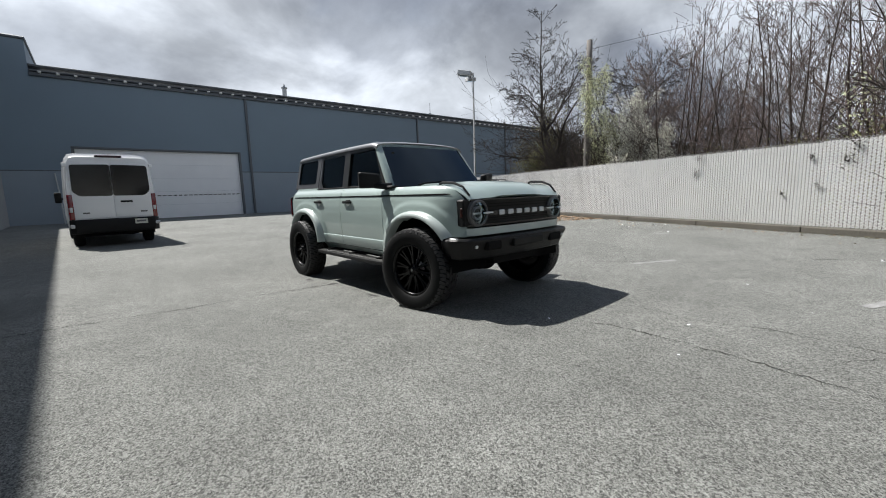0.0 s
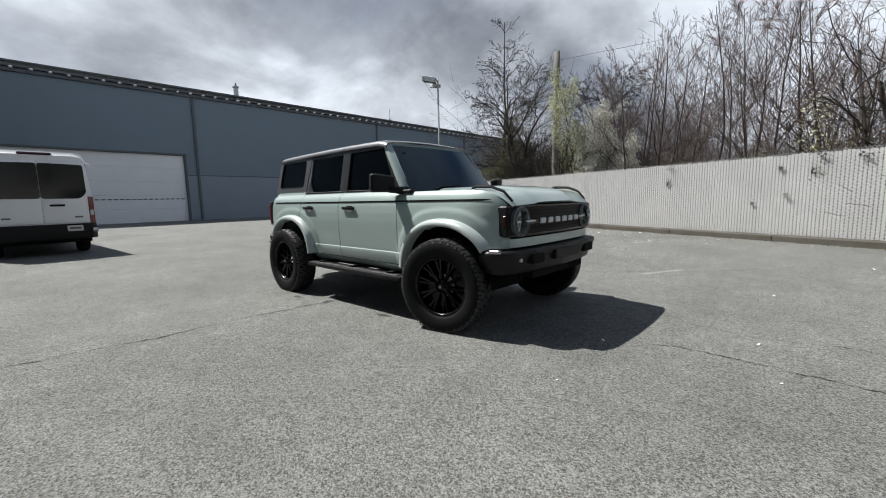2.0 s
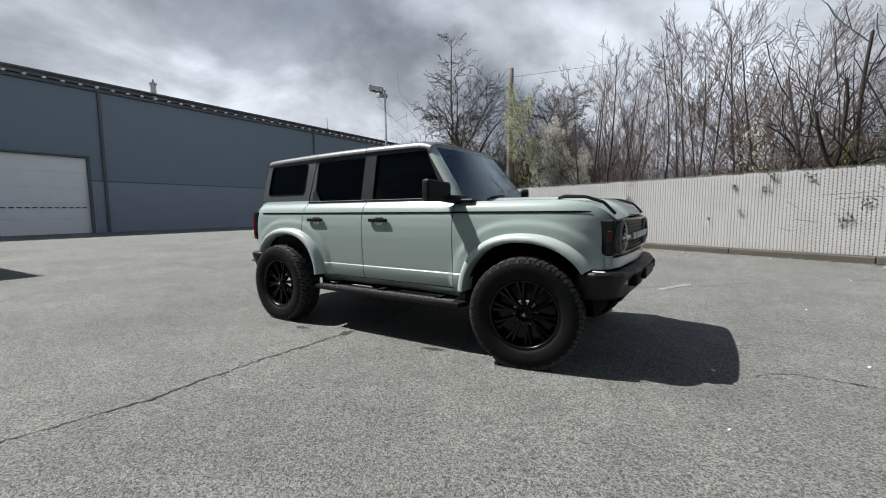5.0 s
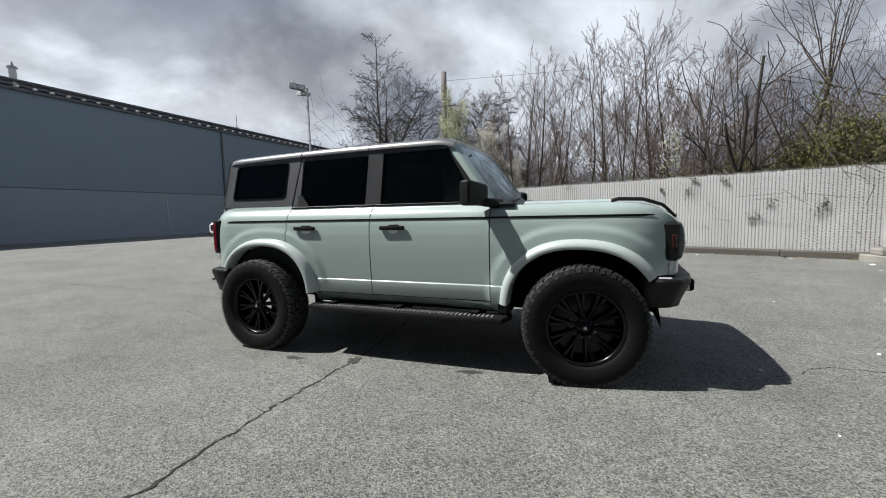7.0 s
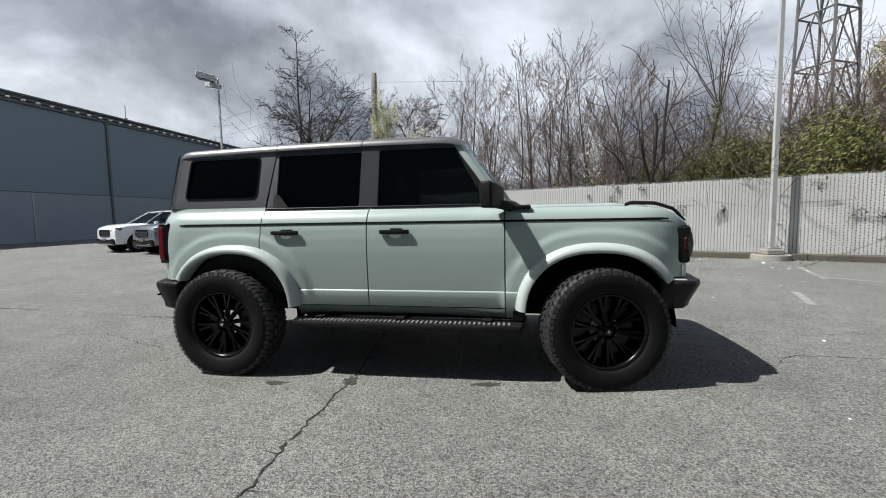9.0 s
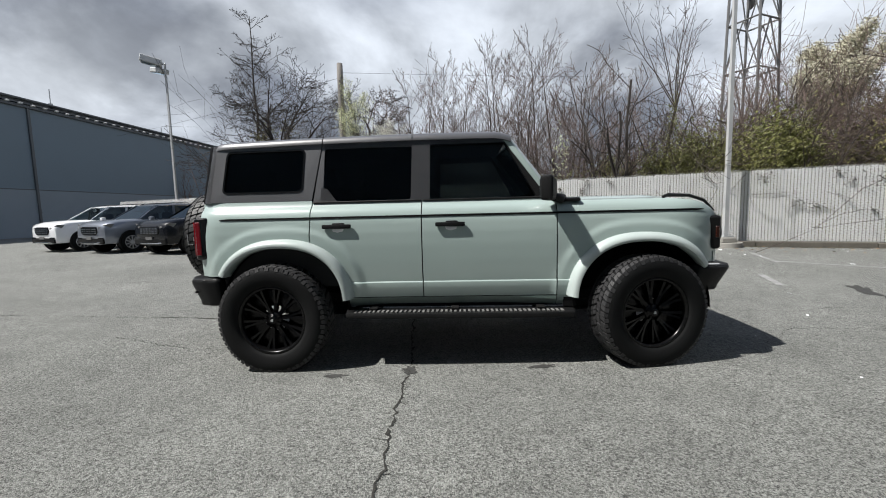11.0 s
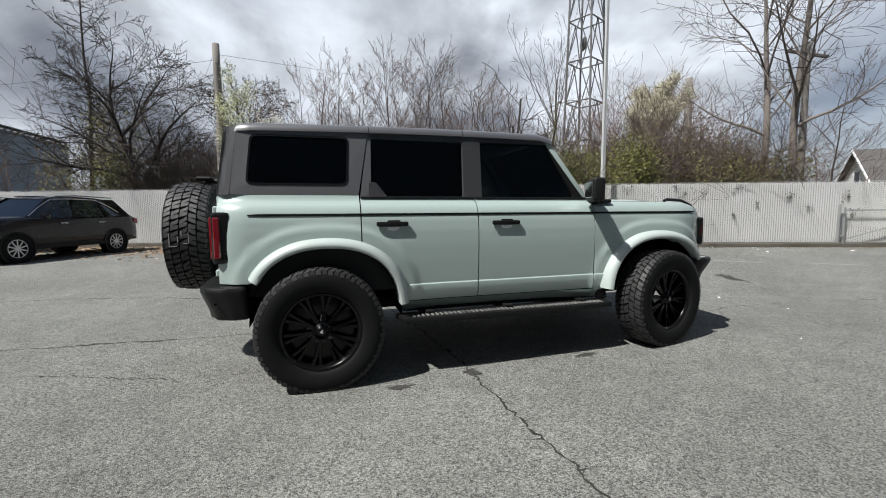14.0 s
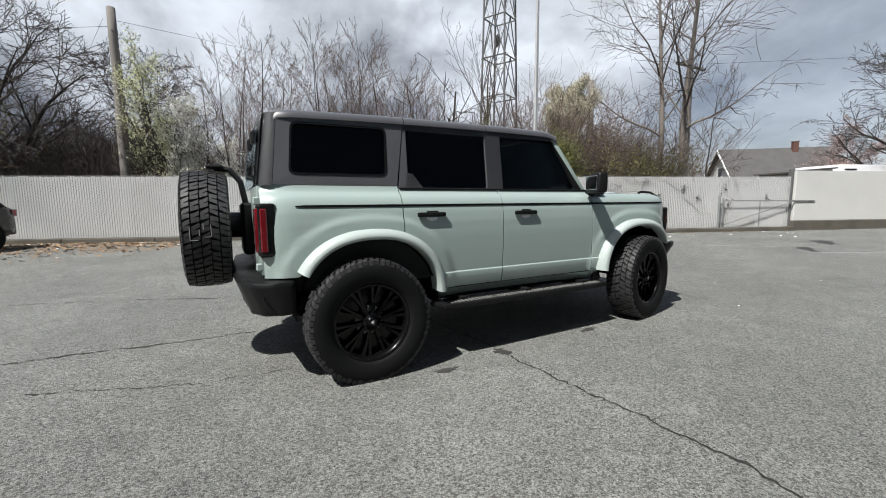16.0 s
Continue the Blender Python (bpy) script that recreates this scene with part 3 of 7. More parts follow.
def fence_run(name, a, b, label):
    """Chain-link with white slats between steel posts, on a low kerb."""
    d = (b - a)
    length = d.length
    yaw = math.degrees(math.atan2(d.y, d.x))
    f = empty(name, pose(a.x, a.y, 0, 0, 0, yaw), label, "fence", kind="structure")
    bays = max(1, round(length / 3.0))
    step = length / bays
    side = 1 if Vector((-d.y, d.x, 0)).dot(N01) > 0 else -1      # yard side along local y
    post = bmesh.new()
    cyl(post, (0, 0, -0.1), (0, 0, FH - 0.06), 0.034, n=10)
    cyl(post, (0, 0, FH - 0.06), (0, 0, FH - 0.03), 0.04, 0.012, n=10)
    post_me = bpy.data.meshes.new("post")
    post.to_mesh(post_me), post.free()
    for i in range(bays + 1):
        p = link("post", post_me, M["galv"], f)
        p.location = (i * step, -0.045 * side, 0)
    rail = bmesh.new()
    cyl(rail, (0, -0.04 * side, FH - 0.06), (length, -0.04 * side, FH - 0.06), 0.02, n=8)
    part("top_rail", rail, M["galv"], f)
    pitch = 0.07
    rng = random.Random(5)
    for i in range(bays):
        s = bmesh.new()
        x = math.ceil(i * step / pitch) * pitch
        while x < (i + 1) * step:
            # the weave leaves a row of small notches down each edge
            j, o = int(round(x / pitch)), rng.uniform(-0.002, 0.002)
            top = FH - 0.01 + rng.uniform(-0.012, 0.012)
            zs, k = [0.14], 0
            while zs[-1] < top:
                zs.append(zs[-1] + 0.02)
                k += 1
            prev = None
            for k, z in enumerate(zs):
                # a gap opens between the ties; neighbouring gaps are staggered
                def cut(gap):
                    return (0.0, 0.006, 0.0145, 0.006)[(k + 2 * gap) % 4]
                cur = [s.verts.new((x + cut(j), o, z)), s.verts.new((x + pitch / 2, o + 0.003 * side, z)), s.verts.new((x + pitch - cut(j + 1), o, z))]
                if prev:
                    s.faces.new((prev[0], prev[1], cur[1], cur[0]))
                    s.faces.new((prev[1], prev[2], cur[2], cur[1]))
                prev = cur
            x += pitch
        bmesh.ops.recalc_face_normals(s, faces=s.faces[:])
        tagged(part("slat_bay", s, M["slat"], f), kind="stuff")
    # the woven wire
    verts, faces = [], []
    lean = 1.17
    for sgn in (1, -1):
        x = -FH * lean
        while x < length + FH * lean:
            p0, p1 = Vector((x, 0.016 * side, 0.12)), Vector((x + sgn * lean * FH, 0.016 * side, FH + 0.045))
            # clip to the run
            lo, hi = 0.0, 1.0
            dx = p1.x - p0.x
            ts = sorted(((0 - p0.x) / dx, (length - p0.x) / dx))
            lo, hi = max(lo, ts[0]), min(hi, ts[1])
            if hi - lo > 0.02:
                q0, q1 = p0.lerp(p1, lo), p0.lerp(p1, hi)
                u = Vector((0.0050, 0, 0))
                w = Vector((0, 0.006 * side, 0))
                k = len(verts)
                verts += [q0 - u, q0 + u, q0 + w, q1 - u, q1 + u, q1 + w]
                faces += [(k, k + 1, k + 4, k + 3), (k + 1, k + 2, k + 5, k + 4), (k + 2, k, k + 3, k + 5)]
            x += pitch
    me = bpy.data.meshes.new("chain_link")
    me.from_pydata([tuple(v) for v in verts], [], faces)
    tagged(link("chain_link", me, M["wire"], f), kind="stuff")
    return f, side, length


WALL_START = F1 + D12 * 12.07
fence_a, side_a, len_a = fence_run("fence_1", F0, F1, "white slatted chain-link fence with dead vines")
fence_b, side_b, len_b = fence_run("fence_2", F1, WALL_START, "white slatted chain-link fence beside a barrier gate")


def kerb_run(a, b, n, name, label):
    d = (b - a)
    bm = bmesh.new()
    k = int(d.length / 2.4)
    rng = random.Random(2)
    for i in range(k):
        p, q = i / k * d.length + 0.006, (i + 1) / k * d.length - 0.006
        h = 0.13 + rng.uniform(-0.01, 0.01)
        box(bm, p, q, -0.12, 0.10, -0.05, h, 0.015)
    ob = structure(name, bm, M["kerb"], label, "kerb")
    yaw = math.degrees(math.atan2(d.y, d.x))
    ob.matrix_world = pose(a.x + n.x * 0.16, a.y + n.y * 0.16, 0, 0, 0, yaw)
    return ob


kerb_run(F0, F1, N01, "kerb_1", "low weathered brown-grey kerb along the fence")
kerb_run(F1, WALL_START, N12, "kerb_2", "low weathered brown-grey kerb along the fence")

# white wall past the gate
d = F3 - WALL_START
wall_w = empty("wall_white", pose(WALL_START.x, WALL_START.y, 0, 0, 0, math.degrees(math.atan2(d.y, d.x))),
               "smooth white painted yard wall on a concrete base", "wall", kind="structure")
t = bmesh.new()
box(t, 0.1, d.length, -0.1, 0.1, 0.36, 2.25, 0.01)
part("wall_panel", t, M["white_wall"], wall_w)
t = bmesh.new()
box(t, 0, d.length, -0.2, 0.2, -0.1, 0.36, 0.02)
part("base", t, M["kerb"], wall_w, "stained concrete base")
t = bmesh.new()
box(t, -0.04, 0.045, -0.05, 0.115, 0.0, 2.32, 0.01)
part("end_post", t, M["rust_metal"], wall_w)

# plain walls behind the camera close the yard
t = bmesh.new()
box(t, -40, 14, -50.4, -50, -0.1, 4)
structure("wall_south", t, M["pale_block"], "plain pale block wall far behind the yard", "wall")

# ---- the pale green-grey off-road vehicle ----
suv = empty("off_road_suv", pose(0, 0, -0.022), "pale grey-green boxy off-road SUV with dark grey hardtop", "car")
YF, YR = -1.475, 1.475            # axles
AF, AR, ZC = -1.385, 1.42, 0.48   # wheel arch centres
PROFILE = [(0.44, 0.780), (0.50, 0.824), (0.535, 0.843), (0.60, 0.857), (0.644, 0.8645), (0.650, 0.8635), (0.658, 0.857), (0.70, 0.8615), (0.82, 0.8705), (0.95, 0.8745),
           (1.05, 0.872), (1.13, 0.864), (1.185, 0.850), (1.22, 0.836), (1.245, 0.815), (1.262, 0.793), (1.275, 0.782), (1.295, 0.774), (1.312, 0.768)]
LEVELS = [p[0] for p in PROFILE] + [0.57, 0.76, 0.79, 0.85, 0.88, 0.91, 0.98, 1.0, 1.02, 1.035, 1.07, 1.09, 1.11, 1.16]
LEVELS.sort()


def side_x(z, y):
    for (z0, x0), (z1, x1) in zip(PROFILE, PROFILE[1:]):
        if z <= z1:
            x = x0 + (x1 - x0) * max(0, (z - z0)) / (z1 - z0)
            break
    else:
        x = PROFILE[-1][1]
    for c in (AF, AR):           # haunch over the wheel
        u = ((abs(y - c) / 0.57) ** 2.3 + (max(0.0, z - ZC) / 0.535) ** 2.3) ** (1 / 2.3)
        if u < 1.19:
            k = min(1.0, (1.19 - u) / 0.07)
            x += 0.014 * k * k * (3 - 2 * k)
    if y < -1.55:
        x -= 0.13 * ((-1.55 - y) / 0.45) ** 2.6
    if y > 1.86:
        x -= 0.06 * ((y - 1.86) / 0.255) ** 3
    return x


def arch_z(y, a=0.535, b=0.50):
    for c in (AF, AR):
        u = abs(y - c) / a
        if u < 1:
            return ZC + b * (1 - u ** 2.3) ** (1 / 2.3)
    return 0.0


def fender_top(y):
    if y > -1.62:
        return 1.262
    u = (-1.62 - y) / 0.38
    return 1.262 - 0.035 * u - 0.125 * u ** 4


def body_panel(name, y0, y1, zlow, ztop, n=36):
    for s in (-1, 1):
        bm = bmesh.new()
        rows = []
        ys = [y0 + (y1 - y0) * i / n for i in range(n + 1)]
        for e in (AF - 0.535, AF + 0.535, AR - 0.535, AR + 0.535):
            if min(y0, y1) < e < max(y0, y1):
                ys += [e - 0.0015, e + 0.0015, e + 0.012, e - 0.012]
        for y in sorted(ys):
            lo, hi = max(zlow(y), arch_z(y)), ztop(y)
            rows.append([(s * side_x(min(max(z, lo), hi), y), y, min(max(z, lo), hi)) for z in LEVELS])
        sheet(bm, rows, flip=(s > 0))
        bmesh.ops.remove_doubles(bm, verts=bm.verts, dist=0.0008)
        bmesh.ops.recalc_face_normals(bm, faces=bm.faces[:])
        if sum(f.normal.x * s * f.calc_area() for f in bm.faces) < 0:
            bmesh.ops.reverse_faces(bm, faces=bm.faces[:])
        bm.normal_update()
        bmesh.ops.solidify(bm, geom=bm.faces[:], thickness=0.022)
        yield s, part(name, bm, M["paint"], suv, smooth=True, angle=0.5)


fenders = list(body_panel("fender", -2.0, -0.749, lambda y: 0.765 if y < -1.7 else 0.44, fender_top, 48))
doors_f = list(body_panel("front_door", -0.740, 0.294, lambda y: 0.532, lambda y: 1.295))
doors_r = list(body_panel("rear_door", 0.303, 1.180, lambda y: 0.532, lambda y: 1.295))
quarters = list(body_panel("quarter_panel", 1.189, 2.115, lambda y: 0.72, lambda y: 1.312, 40))
for s in (-1, 1):
    bm = bmesh.new()
    rows = [[(s * side_x(z, y), y, z) for z in (0.44, 0.47, 0.50, 0.526)] for y in (-0.745, -0.3, 0.2, 0.6, 0.90)]
    sheet(bm, rows, flip=(s > 0))
    bmesh.ops.solidify(bm, geom=bm.faces[:], thickness=0.03)
    part("sill", bm, M["paint"], suv, smooth=True)

# wheel-arch flares


def flare(name, c, t0, t1, s):
    bm = bmesh.new()
    rows = []
    for i in range(37):
        t = radians(t0 + (t1 - t0) * i / 36)
        cs, sn = math.cos(t), math.sin(t)

        def at(a, b, x):
            yy = c + a * math.copysign(abs(cs) ** (2 / 2.3), cs)
            zz = ZC + b * abs(sn) ** (2 / 2.3)
            taper = 0.0
            if yy < -1.6:
                taper = 0.10 * ((-1.6 - yy) / 0.36) ** 2
            return (s * (x - taper), yy, zz)
        rows.append([at(0.495, 0.462, 0.80), at(0.497, 0.464, 0.945), at(0.502, 0.470, 0.955), at(0.520, 0.488, 0.958),
                     at(0.545, 0.512, 0.945), at(0.560, 0.527, 0.915), at(0.568, 0.535, 0.878), at(0.570, 0.537, 0.862)])
    sheet(bm, rows, flip=(s < 0))
    bmesh.ops.recalc_face_normals(bm, faces=bm.faces[:])
    bmesh.ops.solidify(bm, geom=bm.faces[:], thickness=0.008)
    return part(name, bm, M["flare"], suv, smooth=True, angle=0.9)


for s in (-1, 1):
    flare("flare", AF, 4, 150, s)
    flare("flare", AR, 28, 176, s)
    # dark liners in the arches
    for c in (AF, AR):
        bm = bmesh.new()
        rows = []
        for i in range(25):
            t = math.pi * i / 24
            y, z = c + 0.52 * math.cos(t), 0.42 + 0.545 * math.sin(t)
            rows.append([(s * 0.86, y, z), (s * 0.40, y, z)])
        sheet(bm, rows)
        bmesh.ops.solidify(bm, geom=bm.faces[:], thickness=0.01)
        part("wheel_liner", bm, M["under"], suv)
        bm = bmesh.new()
        pts = [(c + 0.52 * math.cos(math.pi * i / 24), 0.42 + 0.545 * math.sin(math.pi * i / 24)) for i in range(25)]
        prism(bm, pts, "x", s * 0.38, s * 0.40)
        part("wheel_liner", bm, M["under"], suv)

# hood with a raised middle


def hood_z(x, y):
    u = max(0.0, (-1.60 - y) / 0.42)
    dome = 0.024 * (1 / (1 + math.exp((abs(x) - 0.40) / 0.022)))
    return 1.262 + 0.018 * (1 - (x / 0.80) ** 2) + dome * (1 - 0.5 * u) - 0.03 * u - 0.115 * u ** 4


bm = bmesh.new()
rows = []
xs = [-0.80, -0.79, -0.76, -0.7, -0.6, -0.5, -0.46, -0.43, -0.40, -0.37, -0.34, -0.28, -0.15, 0]
xs += [-v for v in xs[-2::-1]]
for i in range(31):
    y = -0.93 - 1.09 * i / 30
    row = []
    for x in xs:
        k = x * (1 - 0.10 * max(0, (-1.55 - y) / 0.47) ** 2.4)
        z = hood_z(x, y) - (0.012 if abs(x) > 0.795 else 0)
        row.append((k, y - (0.018 * (1 - (x / 0.8) ** 2) if y < -1.8 else 0), z))
    rows.append(row)
sheet(bm, rows, flip=False)
bmesh.ops.recalc_face_normals(bm, faces=bm.faces[:])
if sum(f.normal.z for f in bm.faces) < 0:
    bmesh.ops.reverse_faces(bm, faces=bm.faces[:])
bm.normal_update()
bmesh.ops.solidify(bm, geom=bm.faces[:], thickness=0.02)
hood = part("hood", bm, M["paint"], suv, smooth=True, angle=0.7)
for s in (-1, 1):          # trail sights on the fender tops
    bm = bmesh.new()
    tube(bm, [(s * 0.715, -1.60, 1.255), (s * 0.715, -1.605, 1.277), (s * 0.715, -1.64, 1.287), (s * 0.712, -1.80, 1.280), (s * 0.705, -1.92, 1.238), (s * 0.695, -2.0, 1.155)],
         [0.013, 0.014, 0.014, 0.013, 0.012, 0.010], 8)
    part("trail_sight", bm, M["plastic"], suv, "black hoop on the fender edge")
bm = bmesh.new()
rows = [[(x, y, z + 0.01 * (1 - (x / 0.78) ** 2)) for x in (-0.79, -0.6, -0.3, 0, 0.3, 0.6, 0.79)] for y, z in ((-0.935, 1.258), (-0.86, 1.262), (-0.74, 1.268))]
sheet(bm, rows)
bmesh.ops.solidify(bm, geom=bm.faces[:], thickness=0.02)
part("cowl", bm, M["plastic"], suv)
for x in (-0.42, 0.25):
    bm = bmesh.new()
    tube(bm, [(x, -0.86, 1.29), (x + 0.12, -0.83, 1.312), (x + 0.48, -0.80, 1.335)], 0.009, 6)
    part("wiper", bm, M["plastic"], suv)

# front face
def face_y(x, base=-2.03):
    return base - 0.045 * (1 - (x / 0.78) ** 2) + 0.05 * max(0, (abs(x) - 0.66) / 0.12) ** 2


def front_strip(name, z0, z1, half, depth, material, base=-2.03, parent=None, lean=0.0):
    bm = bmesh.new()
    k = 24
    rows = []
    for i in range(k + 1):
        x = -half + 2 * half * i / k
        y = face_y(x, base)
        rows.append([(x, y + depth, z0), (x, y, z0 + 0.006), (x, y + lean, z1 - 0.006), (x, y + depth, z1)])
    sheet(bm, rows)
    bmesh.ops.holes_fill(bm, edges=[e for e in bm.edges if e.is_boundary])
    bmesh.ops.recalc_face_normals(bm, faces=bm.faces[:])
    return part(name, bm, material, parent or suv, smooth=True, angle=0.5)


grille = front_strip("grille", 0.855, 1.125, 0.765, 0.10, M["plastic"], base=-2.00)
front_strip("fascia", 0.765, 0.85, 0.79, 0.16, M["paint"], base=-2.015)
front_strip("grille_frame", 1.100, 1.125, 0.765, 0.05, M["gloss_black"], base=-2.022, parent=grille)
front_strip("grille_frame", 0.855, 0.885, 0.765, 0.05, M["gloss_black"], base=-2.022, parent=grille)
bar = front_strip("grille_bar", 0.955, 1.005, 0.50, 0.05, M["gloss_black"], base=-2.032, parent=grille)
for z in (0.905, 0.925, 1.035, 1.062):
    front_strip("grille_slat", z, z + 0.012, 0.48, 0.03, M["gloss_black"], base=-2.018, parent=grille)
for i in range(6):            # small blocks across the grille bar
    x = -0.325 + i * 0.13
    y = face_y(x, -2.032)
    bm = bmesh.new()
    box(bm, x - 0.040, x + 0.040, y - 0.012, y + 0.005, 0.957, 1.006, 0.006)
    part("badge_bar", bm, M["white_trim"], grille, "small white block on the grille bar")
for s in (-1, 1):
    cx, cz = s * 0.615, 0.985
    cy = face_y(cx, -2.012)
    bm = bmesh.new()
    t = bmesh.new()
    lathe(t, [(0.10, 0.02), (0.09, 0.05), (0.03, 0.098), (-0.012, 0.108), (-0.02, 0.118), (-0.012, 0.128), (0.03, 0.132)], 40)
    merge(bm, t, Matrix.Translation((cx, cy, cz)) @ pose(0, 0, 0, 0, 0, 90))
    hl = part("headlight", bm, M["rust_metal"], suv, "round headlamp with pale ring and bar", smooth=True)
    bm = bmesh.new()
    t = bmesh.new()
    lathe(t, [(-0.014, 0.101), (-0.022, 0.102), (-0.022, 0.107), (-0.014, 0.109)], 40, closed=True)
    merge(bm, t, Matrix.Translation((cx, cy, cz)) @ pose(0, 0, 0, 0, 0, 90))
    part("light_ring", bm, M["rust_metal"], hl, smooth=True)
    bm = bmesh.new()
    t = bmesh.new()
    lathe(t, [(0.02, 0.03), (0.0, 0.062), (-0.006, 0.066), (0.0, 0.070), (0.03, 0.072)], 36)
    merge(bm, t, Matrix.Translation((cx, cy, cz)) @ pose(0, 0, 0, 0, 0, 90))
    part("reflector", bm, M["silver"], hl, smooth=True)
    bm = bmesh.new()
    x0, x1 = sorted((cx + s * 0.10, s * 0.36))
    box(bm, min(x0, cx - 0.06), max(x1, cx + 0.06), cy - 0.034, cy - 0.022, cz - 0.010, cz + 0.010, 0.004)
    part("light_bar", bm, M["white_trim"], hl, "pale horizontal light bar")
    bm = bmesh.new()
    t = bmesh.new()
    lathe(t, [(-0.040, 0.0005), (-0.038, 0.04), (-0.032, 0.08), (-0.022, 0.104), (-0.019, 0.104), (-0.029, 0.08), (-0.035, 0.04), (-0.037, 0.0005)], 32, closed=True)
    bmesh.ops.recalc_face_normals(t, faces=t.faces[:])
    merge(bm, t, Matrix.Translation((cx, cy, cz)) @ pose(0, 0, 0, 0, 0, 90))
    g = part("lens", bm, M["lens"], hl, smooth=True)
    g.visible_shadow = False
    bm = bmesh.new()
    box(bm, s * 0.745 - 0.045, s * 0.745 + 0.050, -2.012, -1.90, 0.862, 1.118, 0.014)
    mk = part("side_marker", bm, M["plastic"], suv)
    bm = bmesh.new()
    box(bm, s * 0.782 - 0.014, s * 0.782 + 0.0145, -2.0, -1.965, 0.945, 1.04, 0.008)
    part("amber_lens", bm, M["amber"], mk)

# bumpers
bm = bmesh.new()
prism(bm, [(-0.84, -1.76), (-0.90, -1.80), (-0.91, -1.92), (-0.875, -2.02), (-0.78, -2.085), (-0.52, -2.13), (0, -2.15), (0.52, -2.13), (0.78, -2.085), (0.875, -2.02), (0.91, -1.92), (0.90, -1.80), (0.84, -1.76)],
      "z", 0.545, 0.752, 0.035, 3)
for v in bm.verts:
    if v.co.z < 0.63:
        v.co.x *= 0.94
        v.co.y = min(-1.76, v.co.y + 0.05)
bumper = part("front_bumper", bm, M["bumper"], suv, "matt black steel-look front bumper", smooth=True, angle=0.5)
bm = bmesh.new()
prism(bm, [(-0.60, -1.80), (-0.62, -1.90), (-0.50, -1.99), (-0.38, -2.02), (0.38, -2.02), (0.50, -1.99), (0.62, -1.90), (0.60, -1.80)], "z", 0.52, 0.60, 0.03, 2)
part("lower_bumper", bm, M["under"], bumper, smooth=True, angle=0.5)
for s in (-1, 1):
    bm = bmesh.new()
    box(bm, s * 0.50 - 0.10, s * 0.50 + 0.10, -2.142, -2.06, 0.63, 0.715, 0.012)
    part("fog_lamp_recess", bm, M["under"], bumper)
    bm = bmesh.new()
    cyl(bm, (s * 0.70, -2.092, 0.672), (s * 0.70, -2.07, 0.672), 0.016, n=14)
    part("sensor", bm, M["silver"], bumper)
    # silver strip put in for the highlight along the bumper's top corner
    bm = bmesh.new()
    box(bm, s * 0.84 - 0.02, s * 0.84 + 0.02, -1.97, -1.88, 0.744, 0.757, 0.005)
    part("bumper_cap", bm, M["silver"], bumper, "pale highlight strip on the bumper corner")
bm = bmesh.new()
box(bm, -0.24, 0.24, -2.162, -2.1, 0.635, 0.72, 0.01)
part("plate_panel", bm, M["plastic"], bumper)
bm = bmesh.new()
prism(bm, [(-0.84, 1.93), (-0.895, 1.94), (-0.905, 2.06), (-0.86, 2.19), (-0.74, 2.255), (-0.3, 2.285), (0.3, 2.285), (0.74, 2.255), (0.86, 2.19), (0.905, 2.06), (0.895, 1.94), (0.84, 1.93)],
      "z", 0.475, 0.708, 0.045, 4)
for v in bm.verts:
    if v.co.z < 0.54:
        v.co.x *= 0.975
        v.co.y = max(1.94, v.co.y - 0.05 * min(1.0, (v.co.y - 1.9) / 0.25))
rb = part("rear_bumper", bm, M["bumper"], suv, "matt black rear bumper", smooth=True, angle=0.5)
for s in (-1, 1):
    bm = bmesh.new()
    cyl(bm, (s * 0.87, 2.13, 0.60), (s * 0.892, 2.14, 0.60), 0.009, n=12)
    part("sensor", bm, M["plastic"], rb)

# greenhouse


def gx(z):
    return 0.775 - (z - 1.275) * 0.185


def rounded(corners, r, per=7):
    """The rounded outline of a polygon."""
    out = []
    k = len(corners)
    for i in range(k):
        p, a, b = Vector(corners[i]), Vector(corners[i - 1]), Vector(corners[(i + 1) % k])
        u, w = (a - p).normalized(), (b - p).normalized()
        s, e = p + u * r, p + w * r
        for j in range(per + 1):
            f = j / per
            out.append(tuple((s.lerp(p, f)).lerp(p.lerp(e, f), f)))
    return out


def on_side(p, s, off=0.0):
    y, z = p
    return (s * (gx(z) + off), y, z + 0.035 * min(1.0, max(0.0, (z - 1.285) / 0.06)))


def frame_side(name, outer, inner, material, s, thick=0.035, off=0.0, parent=None):
    """A side panel with an opening: outer and inner outlines of equal count."""
    bm = bmesh.new()
    rows = [[on_side(p, s, off) for p in outer + outer[:1]], [on_side(p, s, off) for p in inner + inner[:1]]]
    sheet(bm, rows)
    bmesh.ops.recalc_face_normals(bm, faces=bm.faces[:])
    bm.normal_update()
    if sum(f.normal.x * s for f in bm.faces) < 0:
        bmesh.ops.reverse_faces(bm, faces=bm.faces[:])
    bmesh.ops.solidify(bm, geom=bm.faces[:], thickness=thick)
    return part(name, bm, material, parent or suv)


def pane(name, outline, s, off, material, parent=None):
    bm = bmesh.new()
    f = bm.faces.new([bm.verts.new(on_side(p, s, off)) for p in outline])
    bm.normal_update()
    if f.normal.x * s < 0:
        bmesh.ops.reverse_faces(bm, faces=[f])
    bmesh.ops.solidify(bm, geom=bm.faces[:], thickness=0.005)
    g = part(name, bm, material, parent or suv)
    g.visible_shadow = False
    return g


